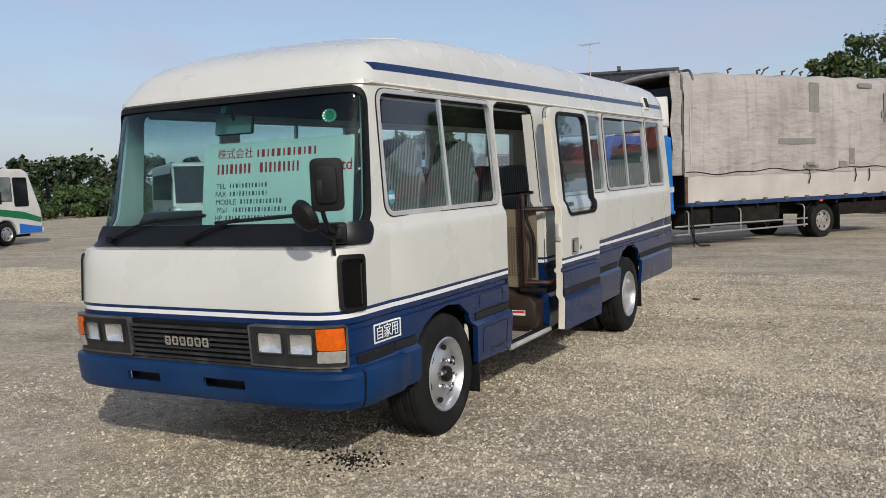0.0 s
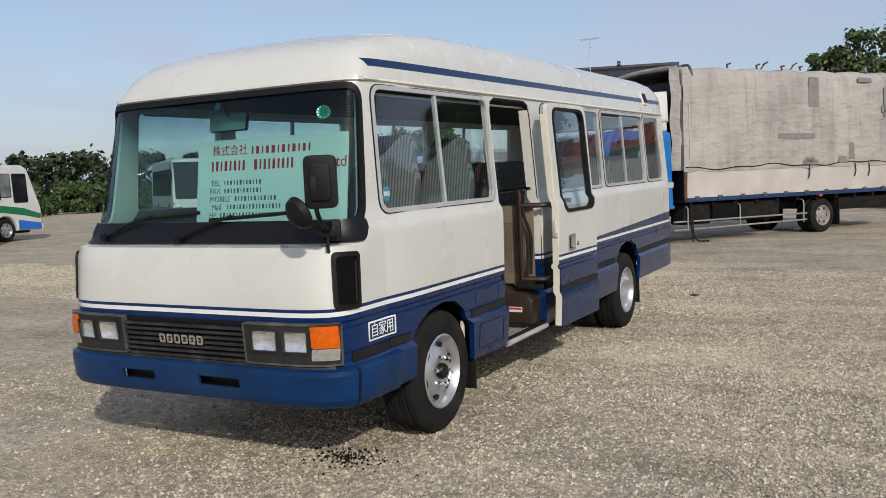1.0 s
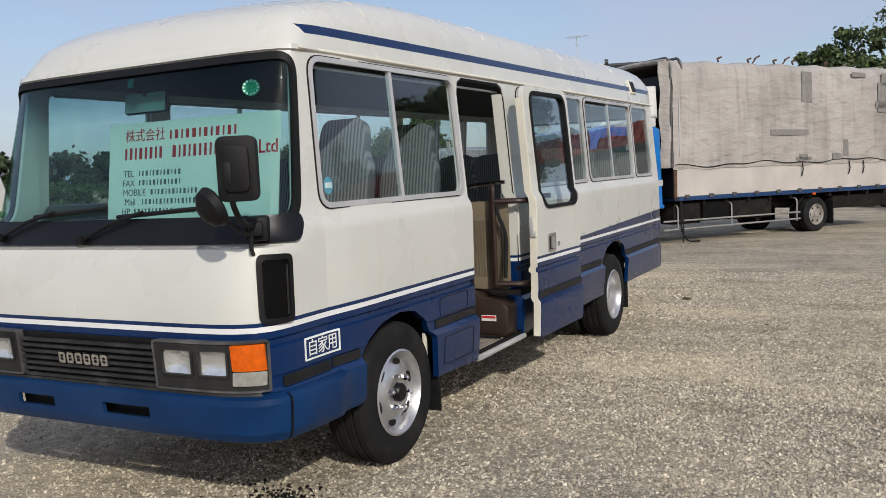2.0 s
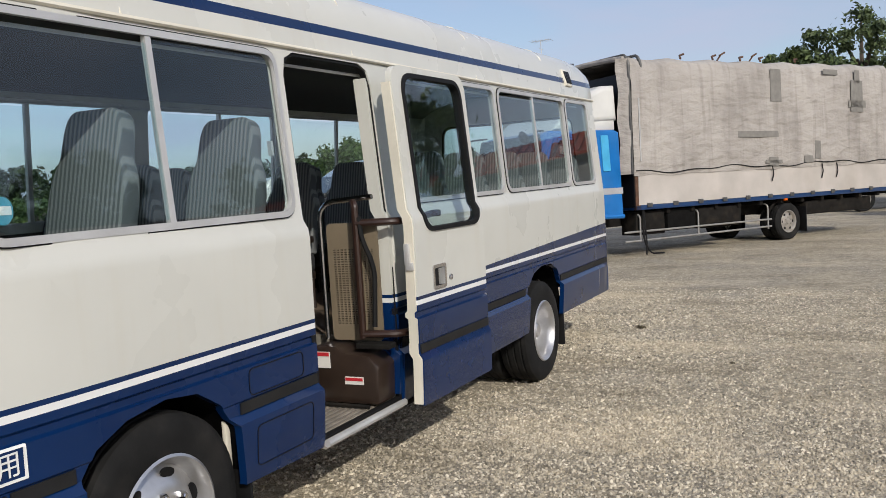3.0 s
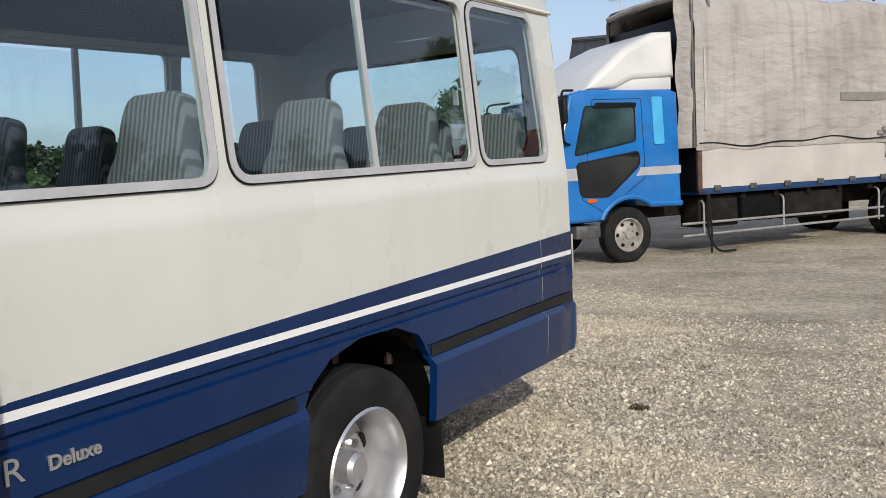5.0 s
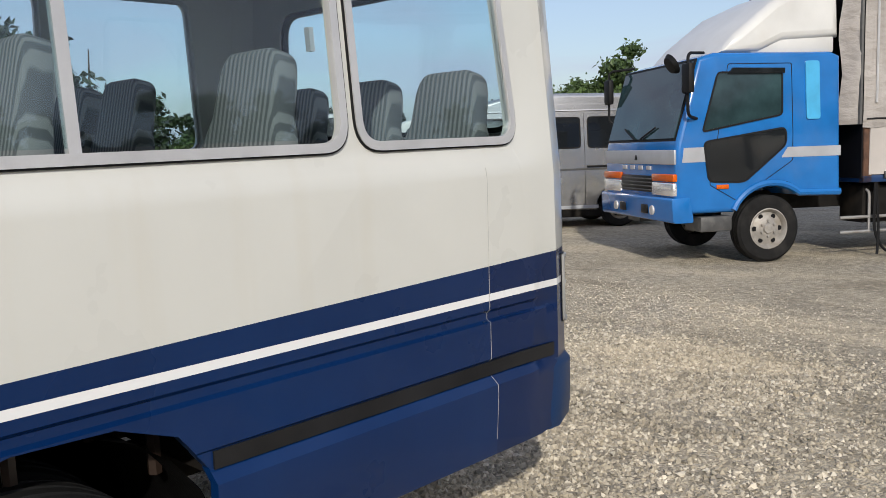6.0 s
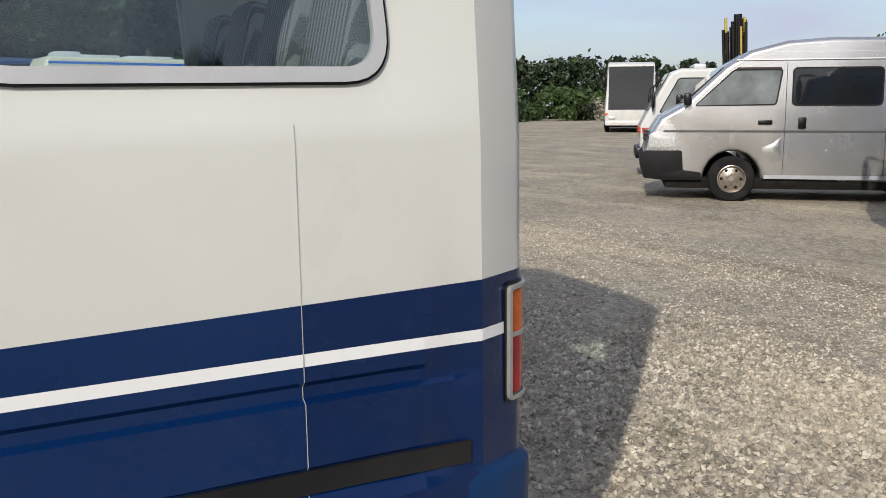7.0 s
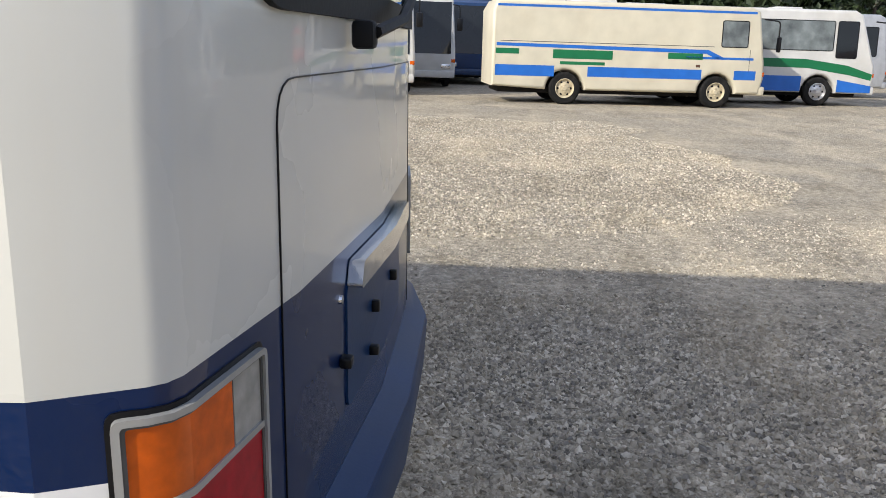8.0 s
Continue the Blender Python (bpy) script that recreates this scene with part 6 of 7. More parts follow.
vp = [(-1.26, 0.34)] + arch(0.0, 0.41, 0.34, 9) + [(2.3, 0.30)] + arch(2.70, 0.41, 0.34, 9) + [(3.66, 0.36), (3.68, 1.3), (3.62, 2.2), (3.52, 2.34), (1.3, 2.37), (0.7, 2.33), (0.2, 2.20), (-0.15, 1.98), (-0.72, 1.43), (-1.05, 1.24), (-1.20, 0.98), (-1.28, 0.70)]
part("body", shell(vp, 0.85, 0.085, 1.25, 0.07), M_VANSILVER, van, "silver-painted van body")
for k in (1, -1):
    side_pane([(-0.55, 1.41), (0.56, 1.43), (0.63, 1.91), (-0.02, 1.91)], 0.85, 0.085, 1.25, van, M_PANELIGHT, "door_window", k, 0.04)
    side_pane([(0.80, 1.42), (1.98, 1.42), (1.98, 1.93), (0.80, 1.93)], 0.85, 0.085, 1.25, van, M_PANE, "sliding_door_window", k, 0.06)
    side_pane([(2.14, 1.42), (3.42, 1.42), (3.40, 1.93), (2.14, 1.93)], 0.85, 0.085, 1.25, van, M_PANE, "rear_side_window", k, 0.06)
    for y in (0.70, 2.06):
        part("door_gap", sheet([(y, 0.36), (y + 0.007, 0.36), (y + 0.007, 2.02), (y, 2.02)], (), [("v", 1.25)], lambda u, v, o: (k * (0.85 - 0.085 * max(0, v - 1.25) + 0.002 + o), u, v), 0.003), M_BLACK, van)
    part("side_moulding", sheet([(-1.0, 1.02), (3.6, 1.02), (3.6, 1.05), (-1.0, 1.05)], (), (), lambda u, v, o: (k * (0.858 + o), u, v), 0.01), M_GREYPL, van)
    part("slide_rail", box(k * 0.857 - 0.006, k * 0.857 + 0.006, 2.1, 3.4, 1.06, 1.10, 0.004), M_BLACK, van)
    part("sill_strip", sheet([(0.45, 0.345), (2.3, 0.345), (2.3, 0.40), (0.45, 0.40)], (), (), lambda u, v, o: (k * (0.857 + o), u, v), 0.008), M_SILVERBAND, van)
    part("gutter", tube([(k * 0.78, y, 2.06) for y in steps(0.0, 3.5, 6)], 0.018, 6), M_VANSILVER, van)
    part("roof_rib", tube([(k * 0.765, y, 2.17) for y in steps(0.3, 3.5, 6)], 0.008, 6), M_VANSILVER, van)
    part("door_handle", box(k * 0.856 - 0.015, k * 0.856 + 0.02, 0.33, 0.53, 1.13, 1.20, 0.015), M_BLACK, van)
    part("sliding_door_handle", box(k * 0.856 - 0.015, k * 0.856 + 0.02, 0.88, 0.99, 1.07, 1.24, 0.015), M_BLACK, van)
    part("headlamp", prism(rounded([(-1.215, 0.79), (-0.81, 0.79), (-0.83, 0.99), (-1.08, 1.035), (-1.20, 0.99)], 0.03), "x", k * 0.50, k * 0.862, 0.012), M_CLEAR, van)
    part("door_mirror", moved(box(-0.05, 0.05, -0.05, 0.06, -0.09, 0.09, 0.03), pose(k * 0.94, -0.68, 1.50)), M_BLACK, van)
    part("window_visor", sheet([(-0.05, 1.90), (0.64, 1.90), (0.62, 1.955), (0.02, 1.955)], (), (), lambda u, v, o: (k * (0.80 + o), u, v), 0.02), M_BROWN, van)
    road_wheel(van, k * 0.76, 0.0, 0.335, 0.21, M_VANRIM, k, 6)
    road_wheel(van, k * 0.76, 2.70, 0.335, 0.21, M_VANRIM, k, 6)
dent = bmesh.new()
rim = [dent.verts.new(p) for p in ((0.852, 0.40, 0.80), (0.852, 0.56, 0.86), (0.852, 0.67, 0.98), (0.852, 0.68, 0.62), (0.852, 0.55, 0.58), (0.852, 0.45, 0.68))]
top = [dent.verts.new(p) for p in ((0.866, 0.50, 0.79), (0.868, 0.63, 0.82), (0.861, 0.60, 0.68))]
for f in ((0, 1, 6), (1, 7, 6), (1, 2, 7), (2, 3, 7), (3, 8, 7), (3, 4, 8), (4, 5, 8), (5, 6, 8), (5, 0, 6), (6, 7, 8)):
    dent.faces.new([(rim + top)[i] for i in f])
part("dented_panel", dent, M_VANSILVER, van, "creased dent behind the front wheel")
part("windscreen", prism([(-0.165, 1.955), (-0.70, 1.46), (-0.715, 1.475), (-0.175, 1.97)], "x", -0.73, 0.73), M_PANE, van)
part("front_bumper", prism(rounded([(-1.0, 0.31), (-1.27, 0.34), (-1.31, 0.50), (-1.31, 0.66), (-1.26, 0.75), (-0.72, 0.75), (-0.70, 0.46), (-0.44, 0.43), (-0.43, 0.31)], 0.03), "x", -0.865, 0.865, 0.03), M_RUBBER, van, "dark plastic front bumper")
for j in range(3):
    part("grille_bar", box(-0.4, 0.4, -1.27, -1.20, 0.88 + j * 0.06, 0.91 + j * 0.06, 0.005), M_BLACK, van)
# dark block made wide and low to deepen the shadow under the van
part("underbody", box(-0.80, 0.80, -0.95, 3.55, 0.19, 0.36, 0.02), M_DARK, van)

# ---- white light truck behind the van ----
lt = thing("light_truck", pose(-14.5, 22.3, 0, 0, 0, -37), "white light truck with a red stripe behind the van", "truck")
ltp = [(-1.08, 0.36)] + arch(0.0, 0.36, 0.36, 8) + [(0.75, 0.36), (0.78, 2.06), (0.65, 2.12), (-0.35, 2.12), (-0.55, 2.05), (-0.98, 1.25), (-1.10, 1.0)]
part("cab", shell(ltp, 0.84, 0.06, 1.2, 0.06), M_WHITEPAINT, lt)
for k in (1, -1):
    side_pane([(-0.72, 1.28), (0.45, 1.28), (0.45, 1.92), (-0.38, 1.92)], 0.84, 0.06, 1.2, lt, M_PANELIGHT, "cab_window", k, 0.04)
    part("side_stripe", sheet([(-1.05, 0.86), (0.7, 0.86), (0.7, 0.97), (-1.07, 0.97)], (), (), lambda u, v, o: (k * (0.843 + o), u, v), 0.004), M_ORANGERED, lt)
    part("door_mirror", box(k * 0.97 - 0.06, k * 0.97 + 0.06, -0.9, -0.84, 1.35, 1.66, 0.02), M_BLACK, lt)
    part("mirror_arm", tube([(k * 0.83, -0.7, 1.9), (k * 0.97, -0.87, 1.75), (k * 0.97, -0.87, 1.3)], 0.012, 6), M_BLACK, lt)
    road_wheel(lt, k * 0.72, 0.0, 0.32, 0.2, M_RIM, k, 5)
    road_wheel(lt, k * 0.72, 2.5, 0.32, 0.2, M_RIM, k, 5)
part("windscreen", prism([(-0.965, 1.30), (-0.57, 2.03), (-0.59, 2.04), (-0.985, 1.305)], "x", -0.74, 0.74), M_PANELIGHT, lt)
part("front_stripe", box(-0.82, 0.82, -1.115, -1.09, 0.86, 0.97, 0.004), M_ORANGERED, lt)
part("front_bumper", box(-0.84, 0.84, -1.18, -1.0, 0.36, 0.58, 0.04), M_BLACK, lt)
part("flat_bed", box(-0.85, 0.85, 0.9, 4.0, 0.62, 1.05, 0.02), M_WHITEPAINT, lt)
part("roof_light_bar", box(-0.5, 0.5, -0.1, 0.15, 2.12, 2.22, 0.04), M_WHITEPAINT, lt)
# bundle of poles standing beyond it
bundle = thing("pole_bundle", pose(-16.1, 25.1, 0), "upright bundle of black and yellow scaffold poles", "poles")
M_POLE = plain("pole_yellow", (0.45, 0.33, 0.04), 0.5)
random.seed(5)
for k in range(38):
    a, rr = random.uniform(0, math.tau), random.uniform(0.02, 0.24)
    top = (math.cos(a) * rr * 1.15 - 0.16, math.sin(a) * rr * 1.15 - 0.12, random.uniform(3.05, 3.5))
    part("pole", tube([(math.cos(a) * rr, math.sin(a) * rr, 0.0), top], 0.034, 6), M_POLE if k % 13 == 0 else M_RUBBER, bundle)


# ---- coaches and buses ----
def coach(name, m, label, length, height, half, paint, wheel_front, wheel_rear, wheel_r, windows, bands, rim, front_pane, belt=1.3, rake=0.0):
    """A boxy bus; windows and bands are (y0, y1, z0, z1, material) along its sides."""
    c = thing(name, m, label, "bus")
    y0, y1 = -wheel_front, length - wheel_front
    p = [(y0, 0.38)] + arch(0.0, wheel_r * 1.25, 0.38, 9) + arch(wheel_rear, wheel_r * 1.25, 0.38, 9) + [(y1, 0.45), (y1 + 0.02, height - 0.25), (y1 - 0.12, height), (y0 + 0.35 + rake, height), (y0 + 0.12 + rake, height - 0.12), (y0 - 0.08, 1.2), (y0 - 0.10, 0.8)]
    part("body", shell(p, half, 0.05, belt, 0.09), paint, c)
    for k in (1, -1):
        for a, b, z0, z1, mt in windows:
            side_pane([(a, z0), (b, z0), (b, z1), (a, z1)], half, 0.05, belt, c, mt, "side_window", k, 0.05)
        for poly, mt in bands:
            part("painted_band", sheet(poly, (), [("v", belt)], lambda u, v, o: (k * (half - 0.05 * max(0, v - belt) + 0.003 + o), u, v), 0.003), mt, c)
        road_wheel(c, k * (half - 0.14), 0.0, wheel_r, 0.25, rim, k, 6)
        road_wheel(c, k * (half - 0.14), wheel_rear, wheel_r, 0.25, rim, k, 6)
        part("headlamp", box(k * half * 0.72 - 0.16, k * half * 0.72 + 0.16, y0 - 0.11, y0 - 0.03, 0.66, 0.82, 0.02), M_REFLECT, c)
        part("corner_lamp", box(k * (half - 0.08) - 0.07, k * (half - 0.08) + 0.07, y0 - 0.10, y0 + 0.02, 0.86, 0.98, 0.02), M_AMBER, c)
        part("mirror_arm", tube(bend([(k * half * 0.9, y0, height - 0.3), (k * (half + 0.08), y0 - 0.35, height - 0.35), (k * (half + 0.08), y0 - 0.35, height - 0.75)], 4, 0.1), 0.02, 6), M_BLACK, c)
        part("mirror", box(k * (half + 0.08) - 0.09, k * (half + 0.08) + 0.09, y0 - 0.40, y0 - 0.33, height - 1.15, height - 0.75, 0.03), M_BLACK, c)
    za, zb = 1.15, height - 0.22
    ya = lambda z: y0 - 0.08 + (z - 1.2) * (0.2 + rake) / (height - 0.12 - 1.2)
    part("windscreen", prism([(ya(za) - 0.012, za), (ya(zb) - 0.012, zb), (ya(zb) + 0.01, zb), (ya(za) + 0.01, za)], "x", -half + 0.16, half - 0.16), front_pane, c)
    part("front_bumper", box(-half + 0.02, half - 0.02, y0 - 0.16, y0 + 0.05, 0.36, 0.60, 0.05), paint, c)
    part("underbody", box(-half + 0.25, half - 0.25, y0 + 0.3, y1 - 0.2, 0.28, 0.45, 0.02), M_DARK, c)
    return c


ivory = coach("service_bus", pose(-26.49, 16.31, 0, 0, 0, 189.7), "ivory windowless bus with blue lines and green patches", 7.3, 2.66, 1.1, M_IVORY, 1.2, 4.13, 0.42,
              [(-0.75, -0.05, 1.62, 2.28, M_PANELIGHT)],
              [(rect(-0.95, 0.9, 1.28, 1.34), M_BANDBLUE), ([(0.05, 1.28), (0.35, 1.42), (6.0, 1.48), (6.0, 1.56), (0.30, 1.52), (-0.1, 1.34)], M_BANDBLUE),
               (rect(-0.95, 6.0, 2.48, 2.54), M_BANDBLUE), (rect(4.45, 6.02, 0.72, 1.0), M_BANDBLUE), (rect(0.45, 3.55, 0.74, 1.0), M_BANDBLUE), (rect(-1.05, -0.45, 0.76, 1.0), M_BANDBLUE),
               (rect(2.9, 4.5, 1.19, 1.42), M_BANDGREEN), (rect(3.1, 4.3, 1.04, 1.12), M_BANDGREEN), (rect(0.45, 1.4, 1.26, 1.42), M_BANDGREEN), (rect(5.4, 6.02, 1.28, 1.42), M_BANDGREEN),
               (rect(0.15, 5.9, 1.60, 1.615), M_GREYPL), (rect(0.5, 0.62, 1.06, 1.13), M_RUST), (rect(-0.85, -0.84, 0.9, 1.55), M_GREYPL)], M_CREAMRIM, M_PANELIGHT)
for y, w, h in ((0.6, 0.35, 0.05), (1.9, 0.55, 0.08), (3.3, 0.6, 0.13), (4.7, 0.6, 0.13), (5.4, 0.3, 0.2)):
    part("roof_unit", box(-0.45, 0.45, y - w, y + w, 2.60, 2.62 + h, 0.03), M_WHITEPAINT, ivory)
green = coach("green_band_bus", pose(-29.3, 19.93, 0, 0, 0, 187), "white bus with green and blue sweeping bands", 7.4, 2.78, 1.12, M_WHITEPAINT, 1.55, 4.0, 0.42,
              [(-1.02, -0.42, 1.42, 2.45, M_PANE), (-0.3, 2.1, 1.62, 2.45, M_PANELIGHT), (2.4, 4.8, 1.62, 2.45, M_PANELIGHT)],
              [([(-1.55, 0.78), (-0.9, 0.92), (0.4, 1.10), (5.6, 1.14), (5.6, 1.36), (0.5, 1.36), (-0.8, 1.20), (-1.58, 0.96)], M_BANDGREEN),
               ([(-1.58, 0.42), (-0.55, 0.42), (-0.55, 0.78), (-1.58, 0.62)], M_BANDBLUE), (rect(0.55, 3.4, 0.42, 0.86), M_BANDBLUE), (rect(4.6, 5.7, 0.42, 0.86), M_BANDBLUE)], M_SILVER, M_PANELIGHT, 1.3, 0.28)
part("roof_hatch", box(-0.35, 0.35, 0.4, 1.2, 2.77, 2.86, 0.03), M_WHITEPAINT, green)
coach("grey_coach", pose(-35.2, 22.6, 0, 0, 0, 187), "grey and white coach in the row of buses", 8.5, 2.95, 1.15, M_SILVERBAND, 1.6, 4.6, 0.45, [(-1.2, 6.2, 1.5, 2.5, M_PANE)], [], M_SILVER, M_PANE)
coach("white_coach", pose(-27.7, 6.78, 0, 0, 0, 101), "white coach with a red line facing the yard", 9.0, 3.05, 1.15, M_WHITEPAINT, 1.6, 4.8, 0.46, [(-1.0, 6.5, 1.6, 2.6, M_PANE)], [(rect(-1.5, 7.0, 1.1, 1.16), M_ORANGERED)], M_SILVER, M_PANE)
coach("white_coach", pose(-32.3, 7.6, 0, 0, 0, 101), "white coach parked at the back of the row", 9.0, 3.05, 1.15, M_WHITEPAINT, 1.6, 4.8, 0.46, [(-1.0, 6.5, 1.6, 2.6, M_PANE)], [], M_SILVER, M_PANE)
coach("blue_coach", pose(-36.0, 9.2, 0, 0, 0, 101), "dark blue coach behind the ivory bus", 9.5, 3.1, 1.2, M_DARKBLUE, 1.8, 5.0, 0.46, [(-1.0, 7.0, 1.6, 2.6, M_PANE)], [], M_SILVER, M_PANE)
coach("far_coach", pose(-37.2, 38.3, 0, 0, 0, 54), "white coach with a big windscreen far off", 9.0, 3.5, 1.25, M_WHITEPAINT, 1.6, 4.8, 0.46, [(-1.2, 6.8, 1.4, 2.9, M_PANE)], [(rect(-1.5, 7.0, 0.42, 0.7), M_BANDBLUE)], M_SILVER, M_PANE)
red = thing("red_truck", pose(-65.6, 39.2, 0, 0, 0, 62), "orange-red box truck at the edge of the yard", "truck")
part("body", shell([(-1.3, 0.5), (3.5, 0.5), (3.5, 3.05), (-1.1, 3.05), (-1.3, 2.9)], 1.2, 0.03, 1.4, 0.08), M_ORANGERED, red)
for k in (1, -1):
    side_pane([(-0.9, 1.6), (0.6, 1.6), (0.6, 2.6), (-0.9, 2.6)], 1.2, 0.03, 1.4, red, M_PANELIGHT, "side_window", k)
    road_wheel(red, k * 1.0, 0.0, 0.42, 0.24, M_RIM, k, 5)
    road_wheel(red, k * 1.0, 2.8, 0.42, 0.24, M_RIM, k, 5)
part("front_window", box(-0.95, 0.95, -1.34, -1.29, 1.6, 2.65, 0.02), M_PANELIGHT, red)
# flat truck beyond the lorry's tail
ft = thing("flatbed_truck", pose(1.5, 36.5, 0, 0, 0, -60), "dark flatbed truck parked behind the lorry", "truck")
part("bed", box(-1.1, 1.1, -3.0, 4.5, 0.85, 1.2, 0.03), M_DARK, ft)
part("chassis", box(-0.4, 0.4, -3.0, 4.5, 0.55, 0.85, 0.02), M_DARK, ft)
part("storage_box", box(-1.0, 1.0, -2.6, 4.2, 1.2, 1.75, 0.03), M_GREYPL, ft)
for k in (1, -1):
    for y in (-2.2, 2.2, 3.2):
        road_wheel(ft, k * 0.9, y, 0.42, 0.24, M_RIM, k, 5)
# red-roofed shed on the side that only the windows mirror
M_ROOFRED = plain("rust_red_roof_sheet", (0.22, 0.034, 0.015), 0.6, var=0.2, scale=2, spec=0.2)
M_SHEDWALL = plain("grey_shed_sheet", (0.22, 0.215, 0.205), 0.7, var=0.15, scale=2)
rm = thing("shed", pose(13.5, 41.0, 0, 0, 0, 86), "long grey shed with a rust-red sheet roof", "shed")
part("wall", box(-2.2, 2.2, -12.0, 12.0, 0.0, 4.05, 0.02), M_SHEDWALL, rm)
part("roof", prism([(-2.7, 3.95), (0.0, 5.0), (2.7, 3.95), (2.7, 4.07), (0.0, 5.14), (-2.7, 4.07)], "y", -12.4, 12.4), M_ROOFRED, rm)
for k in range(61):
    part("roof_rib", tube([(-2.7, -12.2 + k * 0.4, 4.09), (0.0, -12.2 + k * 0.4, 5.16)], 0.05, 5), M_ROOFRED, rm)
# ---- plants ----
def leaf_material(name, dark, light):
    m, t, b = nodes_of(name)
    g = t.nodes.new("ShaderNodeNewGeometry")
    big = noise_out(t, 0.35, 3.0)
    c = mixnode(t, g.outputs["Random Per Island"], dark, light)
    c = mixnode(t, mathnode(t, "MULTIPLY", ramp(t, big, 0.4, 0.7), 0.5), c, tuple(x * 0.6 for x in dark))
    finish(t, b, c, 0.6)
    return m


M_LEAF = leaf_material("leaf_green", (0.030, 0.052, 0.017), (0.12, 0.165, 0.055))
M_LEAFDARK = leaf_material("woodland_leaf", (0.009, 0.020, 0.007), (0.040, 0.066, 0.020))
M_BUSH = leaf_material("bush_leaf", (0.020, 0.045, 0.010), (0.085, 0.140, 0.035))
M_BARK = plain("bark", (0.075, 0.058, 0.042), 0.9, var=0.3, scale=6, bump=0.4)
M_BLOSSOM = plain("pale_dry_growth", (0.36, 0.33, 0.26), 0.9, var=0.3, scale=8)


def leaves_mesh(name, centres, radii, count, size, material, parent, rng, label="", flat=0.8):
    """Many small folded leaf sprays round the given clump centres, all in one mesh."""
    centres, radii = np.array(centres, float), np.array(radii, float)
    idx = rng.integers(0, len(centres), count)
    d = rng.normal(size=(count, 3))
    d /= np.linalg.norm(d, axis=1)[:, None]
    rad = radii[idx] * np.minimum(np.abs(rng.normal(0.62, 0.34, count)), 1.7)
    p = centres[idx] + d * rad[:, None] * np.array([1, 1, flat])
    a = rng.normal(size=(count, 3))
    a /= np.linalg.norm(a, axis=1)[:, None]
    nrm = d * 0.7 + rng.normal(size=(count, 3)) * 0.6
    b = np.cross(nrm, a)
    b /= np.linalg.norm(b, axis=1)[:, None] + 1e-9
    a = np.cross(b, nrm)
    a /= np.linalg.norm(a, axis=1)[:, None] + 1e-9
    s = (size * rng.uniform(0.5, 1.3, count))[:, None]
    nn = np.cross(a, b)
    v = np.stack([p - a * s, p + b * s * 0.55 + nn * s * 0.18, p + a * s, p - b * s * 0.55 + nn * s * 0.18], 1).reshape(-1, 3)
    k = np.arange(count) * 4
    f = np.stack([np.stack([k, k + 1, k + 2], 1), np.stack([k, k + 2, k + 3], 1)], 1).reshape(-1, 3)
    me = bpy.data.meshes.new(name)
    me.from_pydata(v.tolist(), [], f.tolist())
    me.materials.append(material)
    ob = new(name, me)
    if parent:
        ob.parent = parent
    if label:
        ob["label"] = label
    return ob


def tree(x, y, h, spread, seed, label, leaf=M_LEAF, leaves=9000, size=0.16, bare=0.35, fill=1.0, group="trees round the yard"):
    rng = np.random.default_rng(seed)
    t = thing("tree", pose(x, y, 0), label, "tree", group)
    top = h * 0.62
    trunk = [(rng.normal() * 0.06 * k, rng.normal() * 0.06 * k, top * k / 6) for k in range(7)]
    part("trunk", tube(trunk, [h * 0.028 * (1 - 0.11 * k) for k in range(7)], 8), M_BARK, t)
    centres, radii = [], []
    for k in range(13):
        f = 0.3 + 0.7 * k / 12
        a = k * 2.4 + rng.uniform(-0.4, 0.4)
        reach = spread * (0.55 + 0.45 * math.sin(f * math.pi)) * rng.uniform(0.7, 1.05)
        base = Vector(trunk[min(6, int(f * 6))])
        end = base + Vector((math.cos(a) * reach, math.sin(a) * reach, h * rng.uniform(0.12, 0.32)))
        end.z = min(end.z, h * 0.95)
        midp = (base + end) / 2 + Vector((0, 0, h * 0.03))
        part("limb", tube([base, midp, end], [h * 0.012, h * 0.008, h * 0.003], 6), M_BARK, t)
        for q, w in ((end, 1.0), (midp.lerp(end, 0.5), 0.8)):
            centres.append(tuple(q))
            radii.append(spread * rng.uniform(0.22, 0.42) * w * fill)
        for j in range(2):
            tip = end + Vector((rng.normal() * 0.5, rng.normal() * 0.5, abs(rng.normal()) * 0.6)) * spread * 0.35
            centres.append(tuple(tip))
            radii.append(spread * rng.uniform(0.14, 0.28) * fill)
    leaves_mesh("crown", centres, radii, leaves, size, leaf, t, rng)
    return t


tree(0.2, 60.5, 12.8, 3.0, 1, "tall half-bare leafy tree behind the lorry", leaves=6500, size=0.17)
tree(-3.6, 61.5, 10.3, 2.2, 2, "leafy green tree behind the lorry", leaves=10000, size=0.20)
tree(4.5, 62.0, 12.0, 3.2, 3, "leafy green tree behind the lorry", leaves=9000, size=0.20)
tree(-25.3, 46.6, 6.4, 1.6, 4, "bright green young tree beyond the van", leaf=M_BUSH, leaves=18000, size=0.15, fill=1.5)
tree(-29.2, 49.1, 5.2, 1.8, 5, "bright green young tree beyond the van", leaf=M_BUSH, leaves=9000, size=0.15, fill=1.4)
tree(-26.5, 50.0, 5.3, 1.5, 6, "small green tree beyond the van", leaf=M_BUSH, leaves=7000, size=0.15, fill=1.4)
# trees on the sunny side, seen only as reflections in the panes
tree(8.4, 27.0, 8.2, 1.9, 7, "open-branched leafy tree across the yard", leaves=7000, size=0.16)
